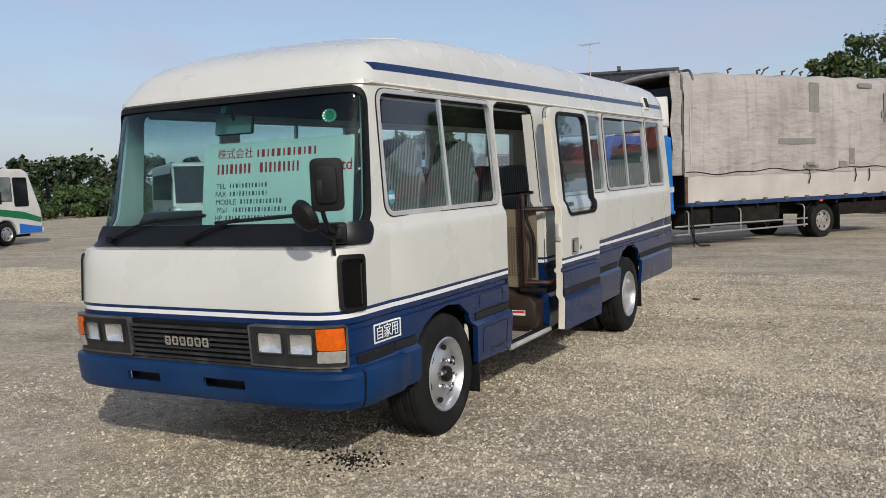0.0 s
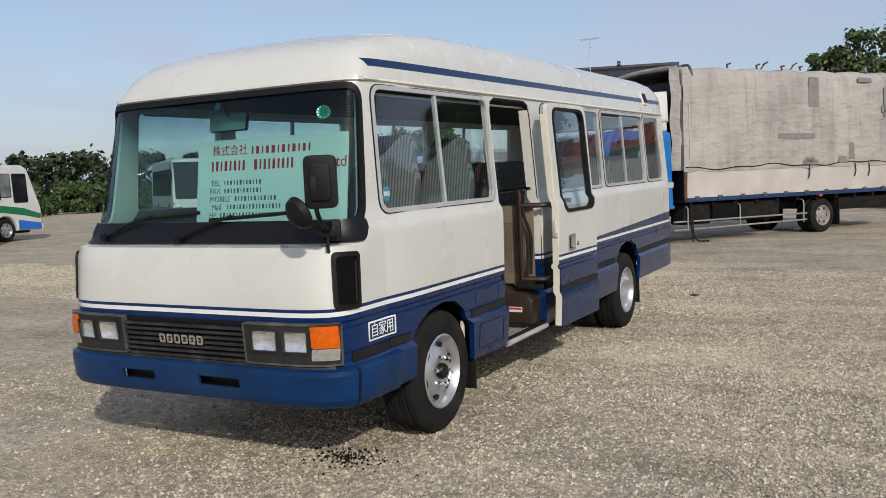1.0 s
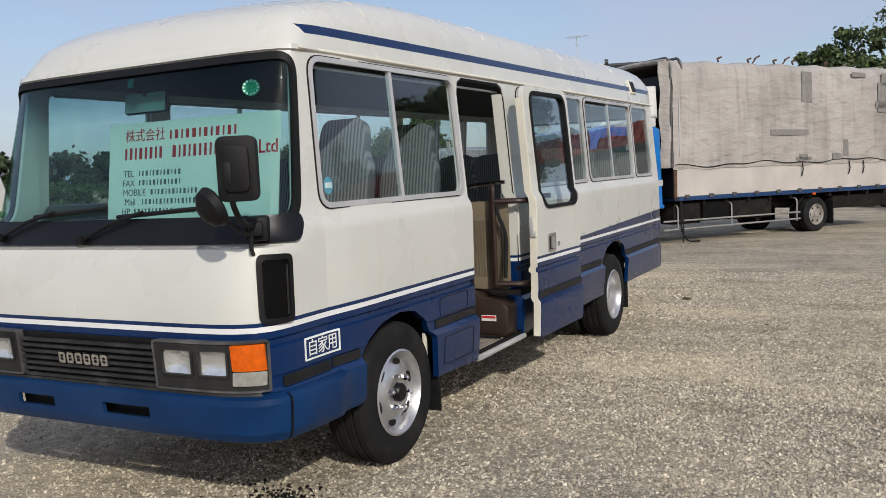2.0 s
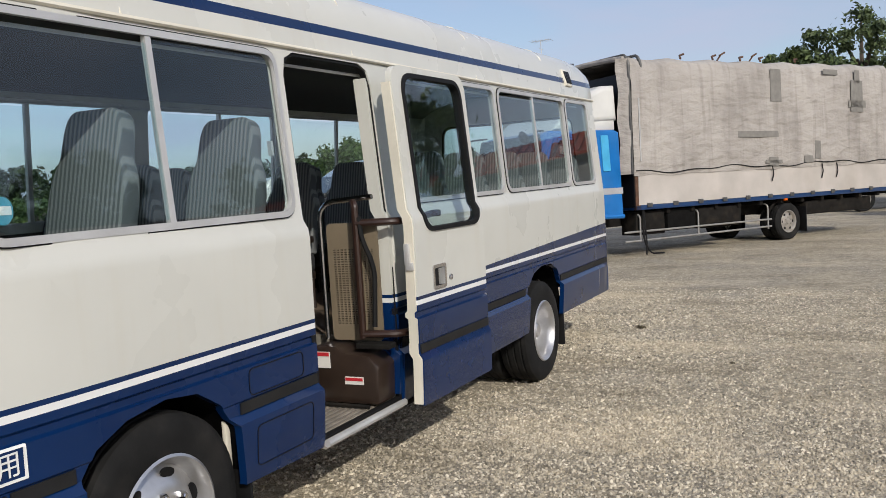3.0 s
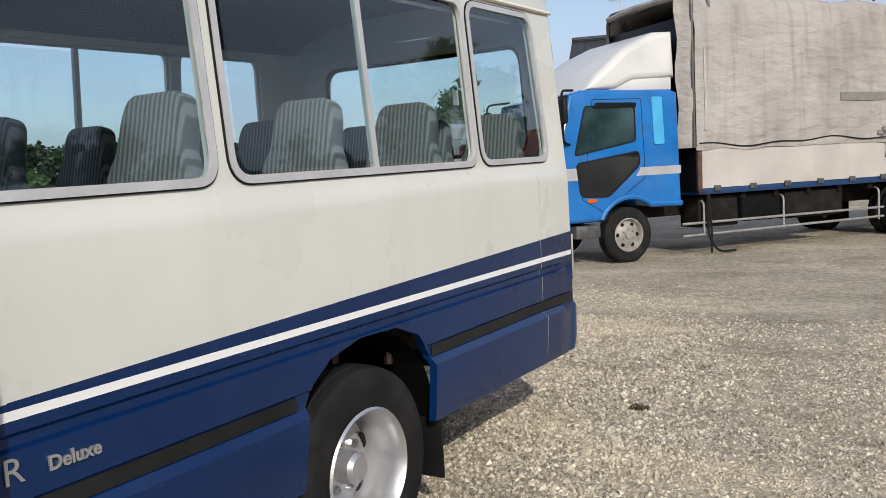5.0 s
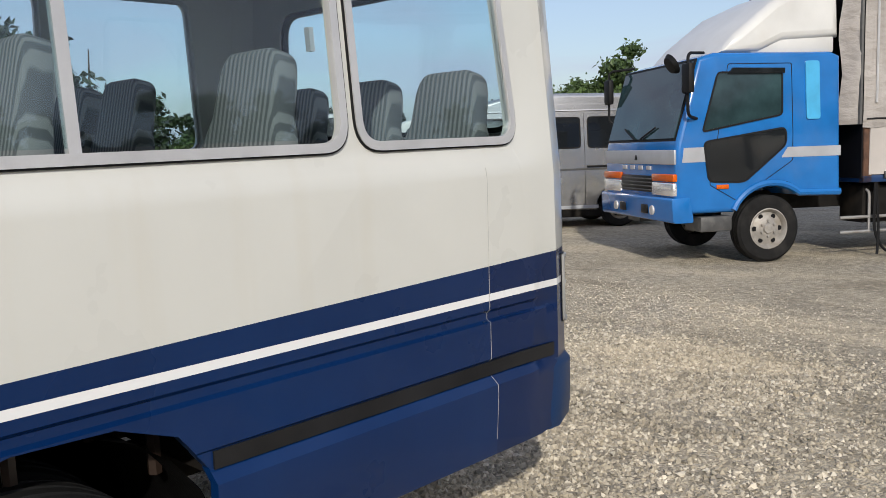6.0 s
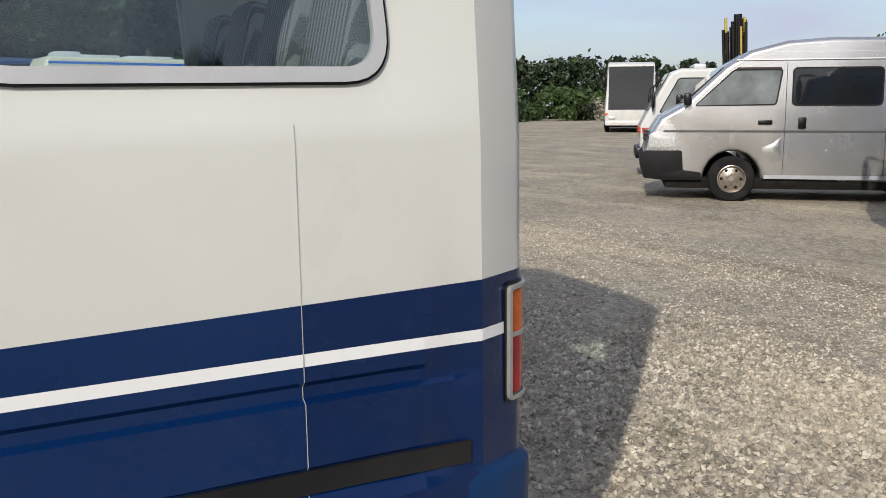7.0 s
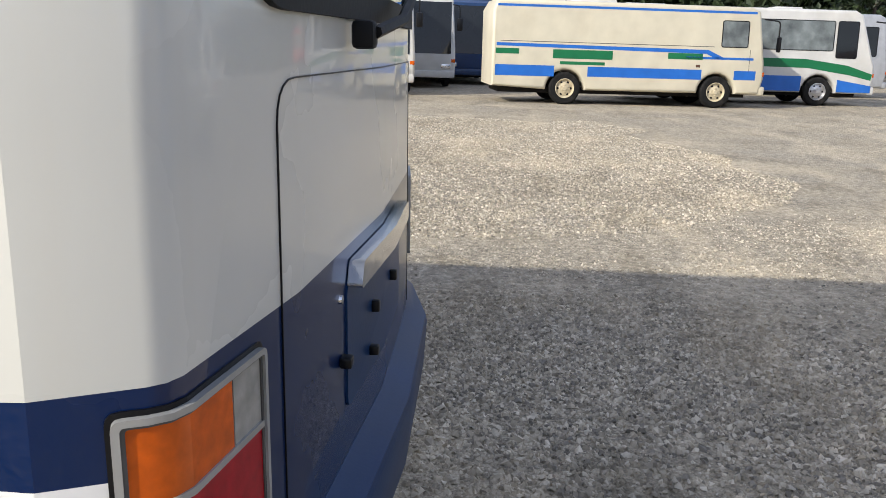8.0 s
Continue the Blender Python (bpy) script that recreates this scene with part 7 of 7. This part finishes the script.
for k, (x, y, h) in enumerate(((30, 30, 9.5), (34, 22, 9), (36, 15, 10), (40, 2, 9), (38, -10, 9), (44, 40, 10), (30, 48, 9), (40, -22, 9))):
    tree(x, y, h, 3.6, 20 + k, "dark leafy tree along the yard's edge", leaf=M_LEAFDARK, leaves=5000, size=0.28)


def woods(name, pts, count, size, material, label, cat, seed, depth, trunks=False):
    """A belt of growth along a line; pts are (x, y, height)."""
    rng = np.random.default_rng(seed)
    centres, radii = [], []
    for (x0, y0, h0), (x1, y1, h1) in zip(pts, pts[1:]):
        n = max(2, int(math.hypot(x1 - x0, y1 - y0) / 0.9))
        for i in range(n):
            f = (i + rng.uniform(0, 1)) / n
            x, y, h = x0 + (x1 - x0) * f, y0 + (y1 - y0) * f, (h0 + (h1 - h0) * f) * rng.uniform(0.86, 1.07)
            ox, oy = rng.uniform(-depth, depth), rng.uniform(-depth, depth)
            lv = max(2, int(h / 1.3))
            for j in range(lv):
                z = h * (j + 0.6) / (lv + 0.2)
                r = (0.9 + 0.35 * math.sin(j * 2 + i)) * (0.55 + h * 0.11) * (1.15 - 0.5 * j / lv)
                centres.append((x + ox + rng.normal() * 0.6, y + oy + rng.normal() * 0.6, z))
                radii.append(r)
    ob = leaves_mesh(name, centres, radii, count, size, material, None, rng)
    return tagged(ob, label, cat, kind="stuff")


woods("far_wood", [(-56, -30, 9), (-62, -8, 9), (-60, 8, 9.5), (-58, 20, 9.5), (-64, 30, 9), (-80, 41, 7.6), (-78, 46, 7.0), (-76, 51, 6.2), (-73, 56, 5.8), (-70, 60, 5.8), (-66, 65, 5.4), (-58, 72, 5.6), (-46, 78, 5.5)], 180000, 0.33, M_LEAFDARK, "dark green woodland belt along the horizon", "woodland", 11, 3.0)
woods("tall_wood", [(-48, -6, 9.5), (-49, 8, 10.0), (-48.5, 18, 10.0), (-50, 25, 9.5), (-52, 28.5, 8.0)], 75000, 0.31, M_LEAFDARK, "tall dark trees behind the row of buses", "woodland", 12, 2.2)
woods("hedge", [(-64.5, 43.4, 2.9), (-63.5, 46, 3.1), (-64.5, 52, 3.0), (-66, 57, 2.8), (-62, 66, 2.6), (-50, 74, 2.6), (-34, 78, 2.4)], 85000, 0.21, M_BUSH, "bright green overgrown bushes at the yard's edge", "bushes", 13, 1.6)
woods("dry_growth", [(-64.2, 53.2, 1.7), (-65.3, 56.6, 1.8)], 2600, 0.22, M_BLOSSOM, "pale dry undergrowth among the bushes", "undergrowth", 14, 0.9)
random.seed(9)
for k in range(26):
    f = k / 25
    x, y = -52 - 4 * math.sin(f * 3), -4 + 36 * f
    tk = thing("bare_tree", pose(x, y, 0), "bare grey trunk at the edge of the dark wood", "tree", "wood-edge trunks")
    part("trunk", tube([(0, 0, 0), (random.uniform(-.3, .3), random.uniform(-.3, .3), 4.5), (random.uniform(-.6, .6), 0, 8.2)], [0.13, 0.10, 0.04], 6), M_BARK, tk)

# ---- tiled house roof beyond the lorry ----
M_TILE = plain("dark_roof_tile", (0.035, 0.037, 0.042), 0.5, var=0.2, scale=3)
M_PLASTER = plain("house_plaster", (0.42, 0.40, 0.36), 0.85, var=0.12, scale=2)
house = thing("house", pose(-13.2, 44.6, 0, 0, 0, 17), "low house with a dark tiled roof beyond the lorry", "house")
part("wall", box(-3.2, 3.2, 0, 5, 0, 5.0, 0.02), M_PLASTER, house)
part("roof", prism([(-0.8, 5.0), (2.5, 7.15), (5.8, 5.0), (5.8, 5.15), (2.5, 7.35), (-0.8, 5.15)], "x", -3.6, 3.6), M_TILE, house)
for k in range(24):
    for sgn in (1, -1):
        part("tile_row", tube([(-3.55 + k * 0.31, 2.5 - sgn * 3.3, 5.17), (-3.55 + k * 0.31, 2.5, 7.33)], 0.05, 6), M_TILE, house)
part("ridge", tube([(-3.6, 2.5, 7.42), (3.6, 2.5, 7.42)], 0.13, 8), M_TILE, house)
part("ridge_end", moved(lathe([(-0.1, 0.0), (-0.1, 0.2), (0.1, 0.18), (0.1, 0)], 12, "x"), pose(0.4, 2.5, 7.6)), M_TILE, house)
part("house_window", box(-1.0, 1.0, -0.02, 0.0, 1.0, 2.2), M_PANE, house)
ant = thing("tv_antenna", pose(-14.25, 43.4, 4.9), "thin rooftop television antenna on a mast", "antenna")
part("mast", tube([(0, 0.9, 0.2), (0, 0.9, 3.85)], 0.022, 6), M_ALU, ant)
part("boom", tube([(-0.5, 0.9, 3.8), (0.55, 0.9, 3.83)], 0.014, 5), M_ALU, ant)
for k in range(7):
    x = -0.48 + k * 0.165
    part("element", tube([(x, 0.45 + k * 0.02, 3.8), (x, 1.35 - k * 0.02, 3.8)], 0.009, 5), M_ALU, ant)
part("cross_boom", tube([(0.0, 0.6, 3.4), (0.0, 1.2, 3.4)], 0.012, 5), M_ALU, ant)

# ---- gravel yard ----
def yard_tone(t, v, c):
    """Wheel tracks, damp dark stains and pale dusty drifts, the same over the ground and the chips on it."""
    track = noise_out(t, 0.40, 5.0, v, stretch=(1.0, 0.45, 1.0))
    c = mixnode(t, mathnode(t, "MULTIPLY", ramp(t, track, 0.50, 0.62), 0.42), c, (0.27, 0.235, 0.175))
    stain = noise_out(t, 0.75, 7.0, v, stretch=(1.0, 1.9, 1.0))
    c = mixnode(t, mathnode(t, "MULTIPLY", ramp(t, stain, 0.55, 0.66), 0.55), c, (0.17, 0.145, 0.10))
    pale = noise_out(t, 0.6, 6.0, v, stretch=(0.7, 1.5, 1.0))
    c = mixnode(t, mathnode(t, "MULTIPLY", ramp(t, pale, 0.52, 0.62), 0.38), c, (0.64, 0.555, 0.415))
    grey = noise_out(t, 0.9, 5.0, v)
    c = mixnode(t, mathnode(t, "MULTIPLY", ramp(t, grey, 0.55, 0.65), 0.2), c, (0.34, 0.327, 0.305))
    mottle, speck = noise_out(t, 7.0, 6.0, v), noise_out(t, 2.6, 6.0, v, stretch=(1.0, 0.6, 1.0))
    c = mixnode(t, mathnode(t, "MULTIPLY", ramp(t, mottle, 0.50, 0.64), 0.32), c, (0.15, 0.13, 0.095))
    c = mixnode(t, mathnode(t, "MULTIPLY", ramp(t, mottle, 0.46, 0.36), 0.25), c, (0.58, 0.51, 0.39))
    c = mixnode(t, mathnode(t, "MULTIPLY", ramp(t, speck, 0.54, 0.66), 0.28), c, (0.19, 0.165, 0.12))
    clump = noise_out(t, 19.0, 3.0, v)
    c = mixnode(t, mathnode(t, "MULTIPLY", ramp(t, clump, 0.53, 0.64), 0.38), c, (0.13, 0.115, 0.085))
    c = mixnode(t, mathnode(t, "MULTIPLY", ramp(t, clump, 0.46, 0.36), 0.34), c, (0.66, 0.60, 0.49))
    return mixnode(t, 1.0, c, (1.13, 1.095, 1.035), "MULTIPLY")


def ground_material():
    m, t, b = nodes_of("gravel_ground")
    tc = t.nodes.new("ShaderNodeTexCoord")
    v = tc.outputs["Object"]
    big = noise_out(t, 0.16, 5.0, v)
    mid = noise_out(t, 0.8, 6.0, v, stretch=(1.0, 0.7, 1.0))
    fine = noise_out(t, 22.0, 5.0, v)
    grit = noise_out(t, 110.0, 4.0, v)

    def cells(scale, rnd=1.0):
        n = t.nodes.new("ShaderNodeTexVoronoi")
        n.inputs["Scale"].default_value, n.inputs["Randomness"].default_value = scale, rnd
        t.links.new(v, n.inputs["Vector"])
        return n

    c1, c2 = cells(60.0), cells(120.0)

    def chips(n, dark, light):
        one = t.nodes.new("ShaderNodeSeparateColor")
        t.links.new(n.outputs["Color"], one.inputs["Color"])
        tone = mixnode(t, one.outputs["Red"], dark, light)
        tone = mixnode(t, mathnode(t, "MULTIPLY", mathnode(t, "GREATER_THAN", one.outputs["Green"], 0.78), 0.7), tone, (0.20, 0.195, 0.185))
        # shade in the gaps between pebbles, painted by distance from the cell's middle
        return mixnode(t, mathnode(t, "MULTIPLY", ramp(t, n.outputs["Distance"], 0.40, 0.70), 0.85), tone, (0.11, 0.097, 0.075))

    # three grounds: worn sandy dirt, crushed stone, and darker damp wheel tracks
    dirt = mixnode(t, ramp(t, fine, 0.3, 0.7), (0.39, 0.335, 0.238), (0.52, 0.453, 0.337))
    pebbles = mixnode(t, ramp(t, fine, 0.40, 0.60), chips(c1, (0.25, 0.226, 0.182), (0.66, 0.60, 0.49)), chips(c2, (0.26, 0.235, 0.187), (0.63, 0.57, 0.46)))
    loose = mathnode(t, "MULTIPLY", ramp(t, mid, 0.40, 0.56), ramp(t, big, 0.66, 0.42), clamp=True)
    c = mixnode(t, mathnode(t, "ADD", mathnode(t, "MULTIPLY", loose, 0.5), 0.45, clamp=True), dirt, pebbles)
    c = yard_tone(t, v, c)
    c = mixnode(t, mathnode(t, "MULTIPLY", ramp(t, grit, 0.54, 0.74), 0.35), c, (0.20, 0.175, 0.135))
    h = mathnode(t, "ADD", mathnode(t, "MULTIPLY", c1.outputs["Distance"], -0.8), mathnode(t, "MULTIPLY", grit, 0.5))
    h = mathnode(t, "ADD", h, mathnode(t, "MULTIPLY", c2.outputs["Distance"], -0.5))
    finish(t, b, c, 0.95, h, 0.8, 0.013)
    return m


def ground_height(x, y):
    return noise.noise(Vector((x * 0.5, y * 0.5, 0.3))) * 0.012 + noise.noise(Vector((x * 2.1, y * 2.1, 5.3))) * 0.006


def axis_values(lo, hi, step):
    vals = list(np.arange(lo, hi + 1e-6, step))
    d, a, b = step, lo, hi
    left_v, right_v = [], []
    while b < 1800:
        d *= 1.35
        a, b = a - d, b + d
        left_v.append(a)
        right_v.append(b)
    return left_v[::-1] + vals + right_v


gx, gy = axis_values(-16.0, 5.0, 0.2), axis_values(-1.0, 24.0, 0.2)
gv = [(x, y, ground_height(x, y) if -18 < x < 7 and -3 < y < 26 else 0.0) for y in gy for x in gx]
nx_ = len(gx)
gf = [(j * nx_ + i, j * nx_ + i + 1, (j + 1) * nx_ + i + 1, (j + 1) * nx_ + i) for j in range(len(gy) - 1) for i in range(nx_ - 1)]
gme = bpy.data.meshes.new("ground")
gme.from_pydata(gv, [], gf)
gme.polygons.foreach_set("use_smooth", [True] * len(gf))
gme.materials.append(ground_material())
tagged(new("ground", gme), "compacted tan and grey gravel yard", "ground", kind="structure")


def stone_material():
    m, t, b = nodes_of("crushed_stone")
    g = t.nodes.new("ShaderNodeNewGeometry")
    n = noise_out(t, 60.0, 4.0)
    cr = t.nodes.new("ShaderNodeValToRGB")
    cr.color_ramp.elements[0].position, cr.color_ramp.elements[0].color = 0.0, (0.11, 0.103, 0.09, 1)
    cr.color_ramp.elements[1].position, cr.color_ramp.elements[1].color = 1.0, (0.76, 0.705, 0.595, 1)
    for pos, col in ((0.15, (0.22, 0.205, 0.18)), (0.45, (0.36, 0.322, 0.25)), (0.75, (0.48, 0.435, 0.355))):
        e = cr.color_ramp.elements.new(pos)
        e.color = (*col, 1)
    t.links.new(g.outputs["Random Per Island"], cr.inputs["Fac"])
    c = mixnode(t, mathnode(t, "MULTIPLY", n, 0.25), cr.outputs["Color"], (0.30, 0.265, 0.205))
    tc = t.nodes.new("ShaderNodeTexCoord")
    c = mixnode(t, 0.75, c, yard_tone(t, tc.outputs["Object"], c))
    finish(t, b, c, 0.9, n, 0.3, 0.003)
    return m


M_STONE = stone_material()


def stones(name, x, y, size, seed, label):
    """Angular chips lying on the ground, one mesh."""
    rng = np.random.default_rng(seed)
    n = len(x)
    base = np.array([(1, 0.1, -0.25), (0.1, 0.9, -0.25), (-1, 0.1, -0.25), (-0.1, -0.9, -0.25), (0.45, 0.0, 0.62), (-0.45, 0.0, 0.55)], float)
    faces = np.array([(0, 1, 4), (1, 5, 4), (1, 2, 5), (2, 3, 5), (3, 4, 5), (3, 0, 4)])
    v = base[None] * rng.uniform(0.65, 1.3, (n, 6, 1)) + rng.normal(size=(n, 6, 3)) * 0.14
    v *= size[:, None, None]
    a = rng.uniform(0, math.tau, n)
    tilt = rng.normal(size=n) * 0.3
    ca, sa, ct, st = np.cos(a), np.sin(a), np.cos(tilt), np.sin(tilt)
    vx, vy, vz = v[..., 0], v[..., 1] * ct[:, None] - v[..., 2] * st[:, None], v[..., 1] * st[:, None] + v[..., 2] * ct[:, None]
    out = np.stack([vx * ca[:, None] - vy * sa[:, None], vx * sa[:, None] + vy * ca[:, None], vz], -1)
    h = np.array([ground_height(p, q) for p, q in zip(x, y)])
    out += np.stack([x, y, h + size * 0.2], -1)[:, None, :]
    f = (faces[None] + (np.arange(n) * 6)[:, None, None]).reshape(-1, 3)
    me = bpy.data.meshes.new(name)
    me.from_pydata(out.reshape(-1, 3).tolist(), [], f.tolist())
    me.materials.append(M_STONE)
    return tagged(new(name, me), label, "gravel", kind="stuff")


rng = np.random.default_rng(3)


def scatter(x0, x1, y0, y1, n, base):
    """Places for loose chips: thick in drifts, thin where wheels have packed the ground."""
    x, y = rng.uniform(x0, x1, n), rng.uniform(y0, y1, n)
    thick = np.array([noise.noise(Vector((p * 0.45, q * 0.45, 2.2))) + 0.5 * noise.noise(Vector((p * 1.4, q * 1.4, 8.2))) for p, q in zip(x, y)])
    rim = np.minimum(np.minimum(x - x0, x1 - x), np.minimum(y - y0, y1 - y))
    k = (rng.uniform(-0.5, 0.6, n) < thick + base) & (rng.uniform(0, 1.3, n) < rim + 0.02)
    return x[k], y[k]


near = scatter(-3.4, 3.9, 0.9, 8.6, 200000, 0.55)
along = scatter(-3.2, 4.2, 6.6, 14.5, 125000, 0.28)
behind = scatter(-10.0, -2.0, 9.6, 16.5, 60000, 0.25)
by_tail = scatter(-6.6, -1.4, 9.4, 14.2, 95000, 0.35)
front_yard = scatter(-10.0, -2.2, 0.5, 6.0, 45000, 0.3)
sx, sy = (np.concatenate([q[i] for q in (near, along, behind, by_tail, front_yard)]) for i in (0, 1))
coarse = np.concatenate([np.full(len(q[0]), 1.0 if q is not by_tail else 1.45) for q in (near, along, behind, by_tail, front_yard)])
stones("gravel", sx, sy, rng.uniform(0.0052, 0.0120, len(sx)) * rng.choice([1, 1, 1, 1.3], len(sx)) * coarse, 4, "loose tan and grey gravel chips on the yard")
# pale heap of coarser stones spread flat behind the minibus
n = 46000
px, py = rng.uniform(-20, -7.5, n), rng.uniform(9.0, 14.6, n)
edge = np.array([noise.noise(Vector((p * 0.6, q * 0.6, 4.4))) for p, q in zip(px, py)])
inside = (py < 14.3 - np.abs(px + 12.0) * 0.16 + edge * 0.9) & (px > -19 + edge) & (px < -7.9 + edge * 0.8 - np.maximum(0, py - 11.3) * 0.85)
px, py = px[inside], py[inside]
stones("coarse_stones", px, py, rng.uniform(0.010, 0.020, len(px)), 6, "pale coarse stones spread over the gravel")
# dark crumbs of oil-soaked dirt by the front wheel
n = 260
a, r = rng.uniform(0, math.tau, n), np.abs(rng.normal(0, 0.13, n))
ob = stones("dirt_crumbs", -2.47 + np.cos(a) * r * 1.3, 4.25 + np.sin(a) * r, rng.uniform(0.006, 0.016, n), 8, "dark crumbs of oily dirt on the gravel")
ob.data.materials.clear()
ob.data.materials.append(M_DARK)

# small lumps of dry weed and earth lying on the gravel
M_CLOD = leaf_material("dry_weed", (0.05, 0.04, 0.022), (0.13, 0.10, 0.055))
for k, (x, y, r) in enumerate(((-1.99, 11.2, 0.055), (-1.68, 9.78, 0.025), (-0.92, 9.71, 0.022))):
    crng = np.random.default_rng(60 + k)
    ob = leaves_mesh("weed_clump", [(0, 0, r * 0.25), (r * 0.6, r * 0.3, r * 0.2)], [r * 0.7, r * 0.5], 160, r * 0.28, M_CLOD, None, crng, flat=0.4)
    ob.location = (x, y, ground_height(x, y))
    tagged(ob, "small dry brown weed clump on the gravel", "weed")
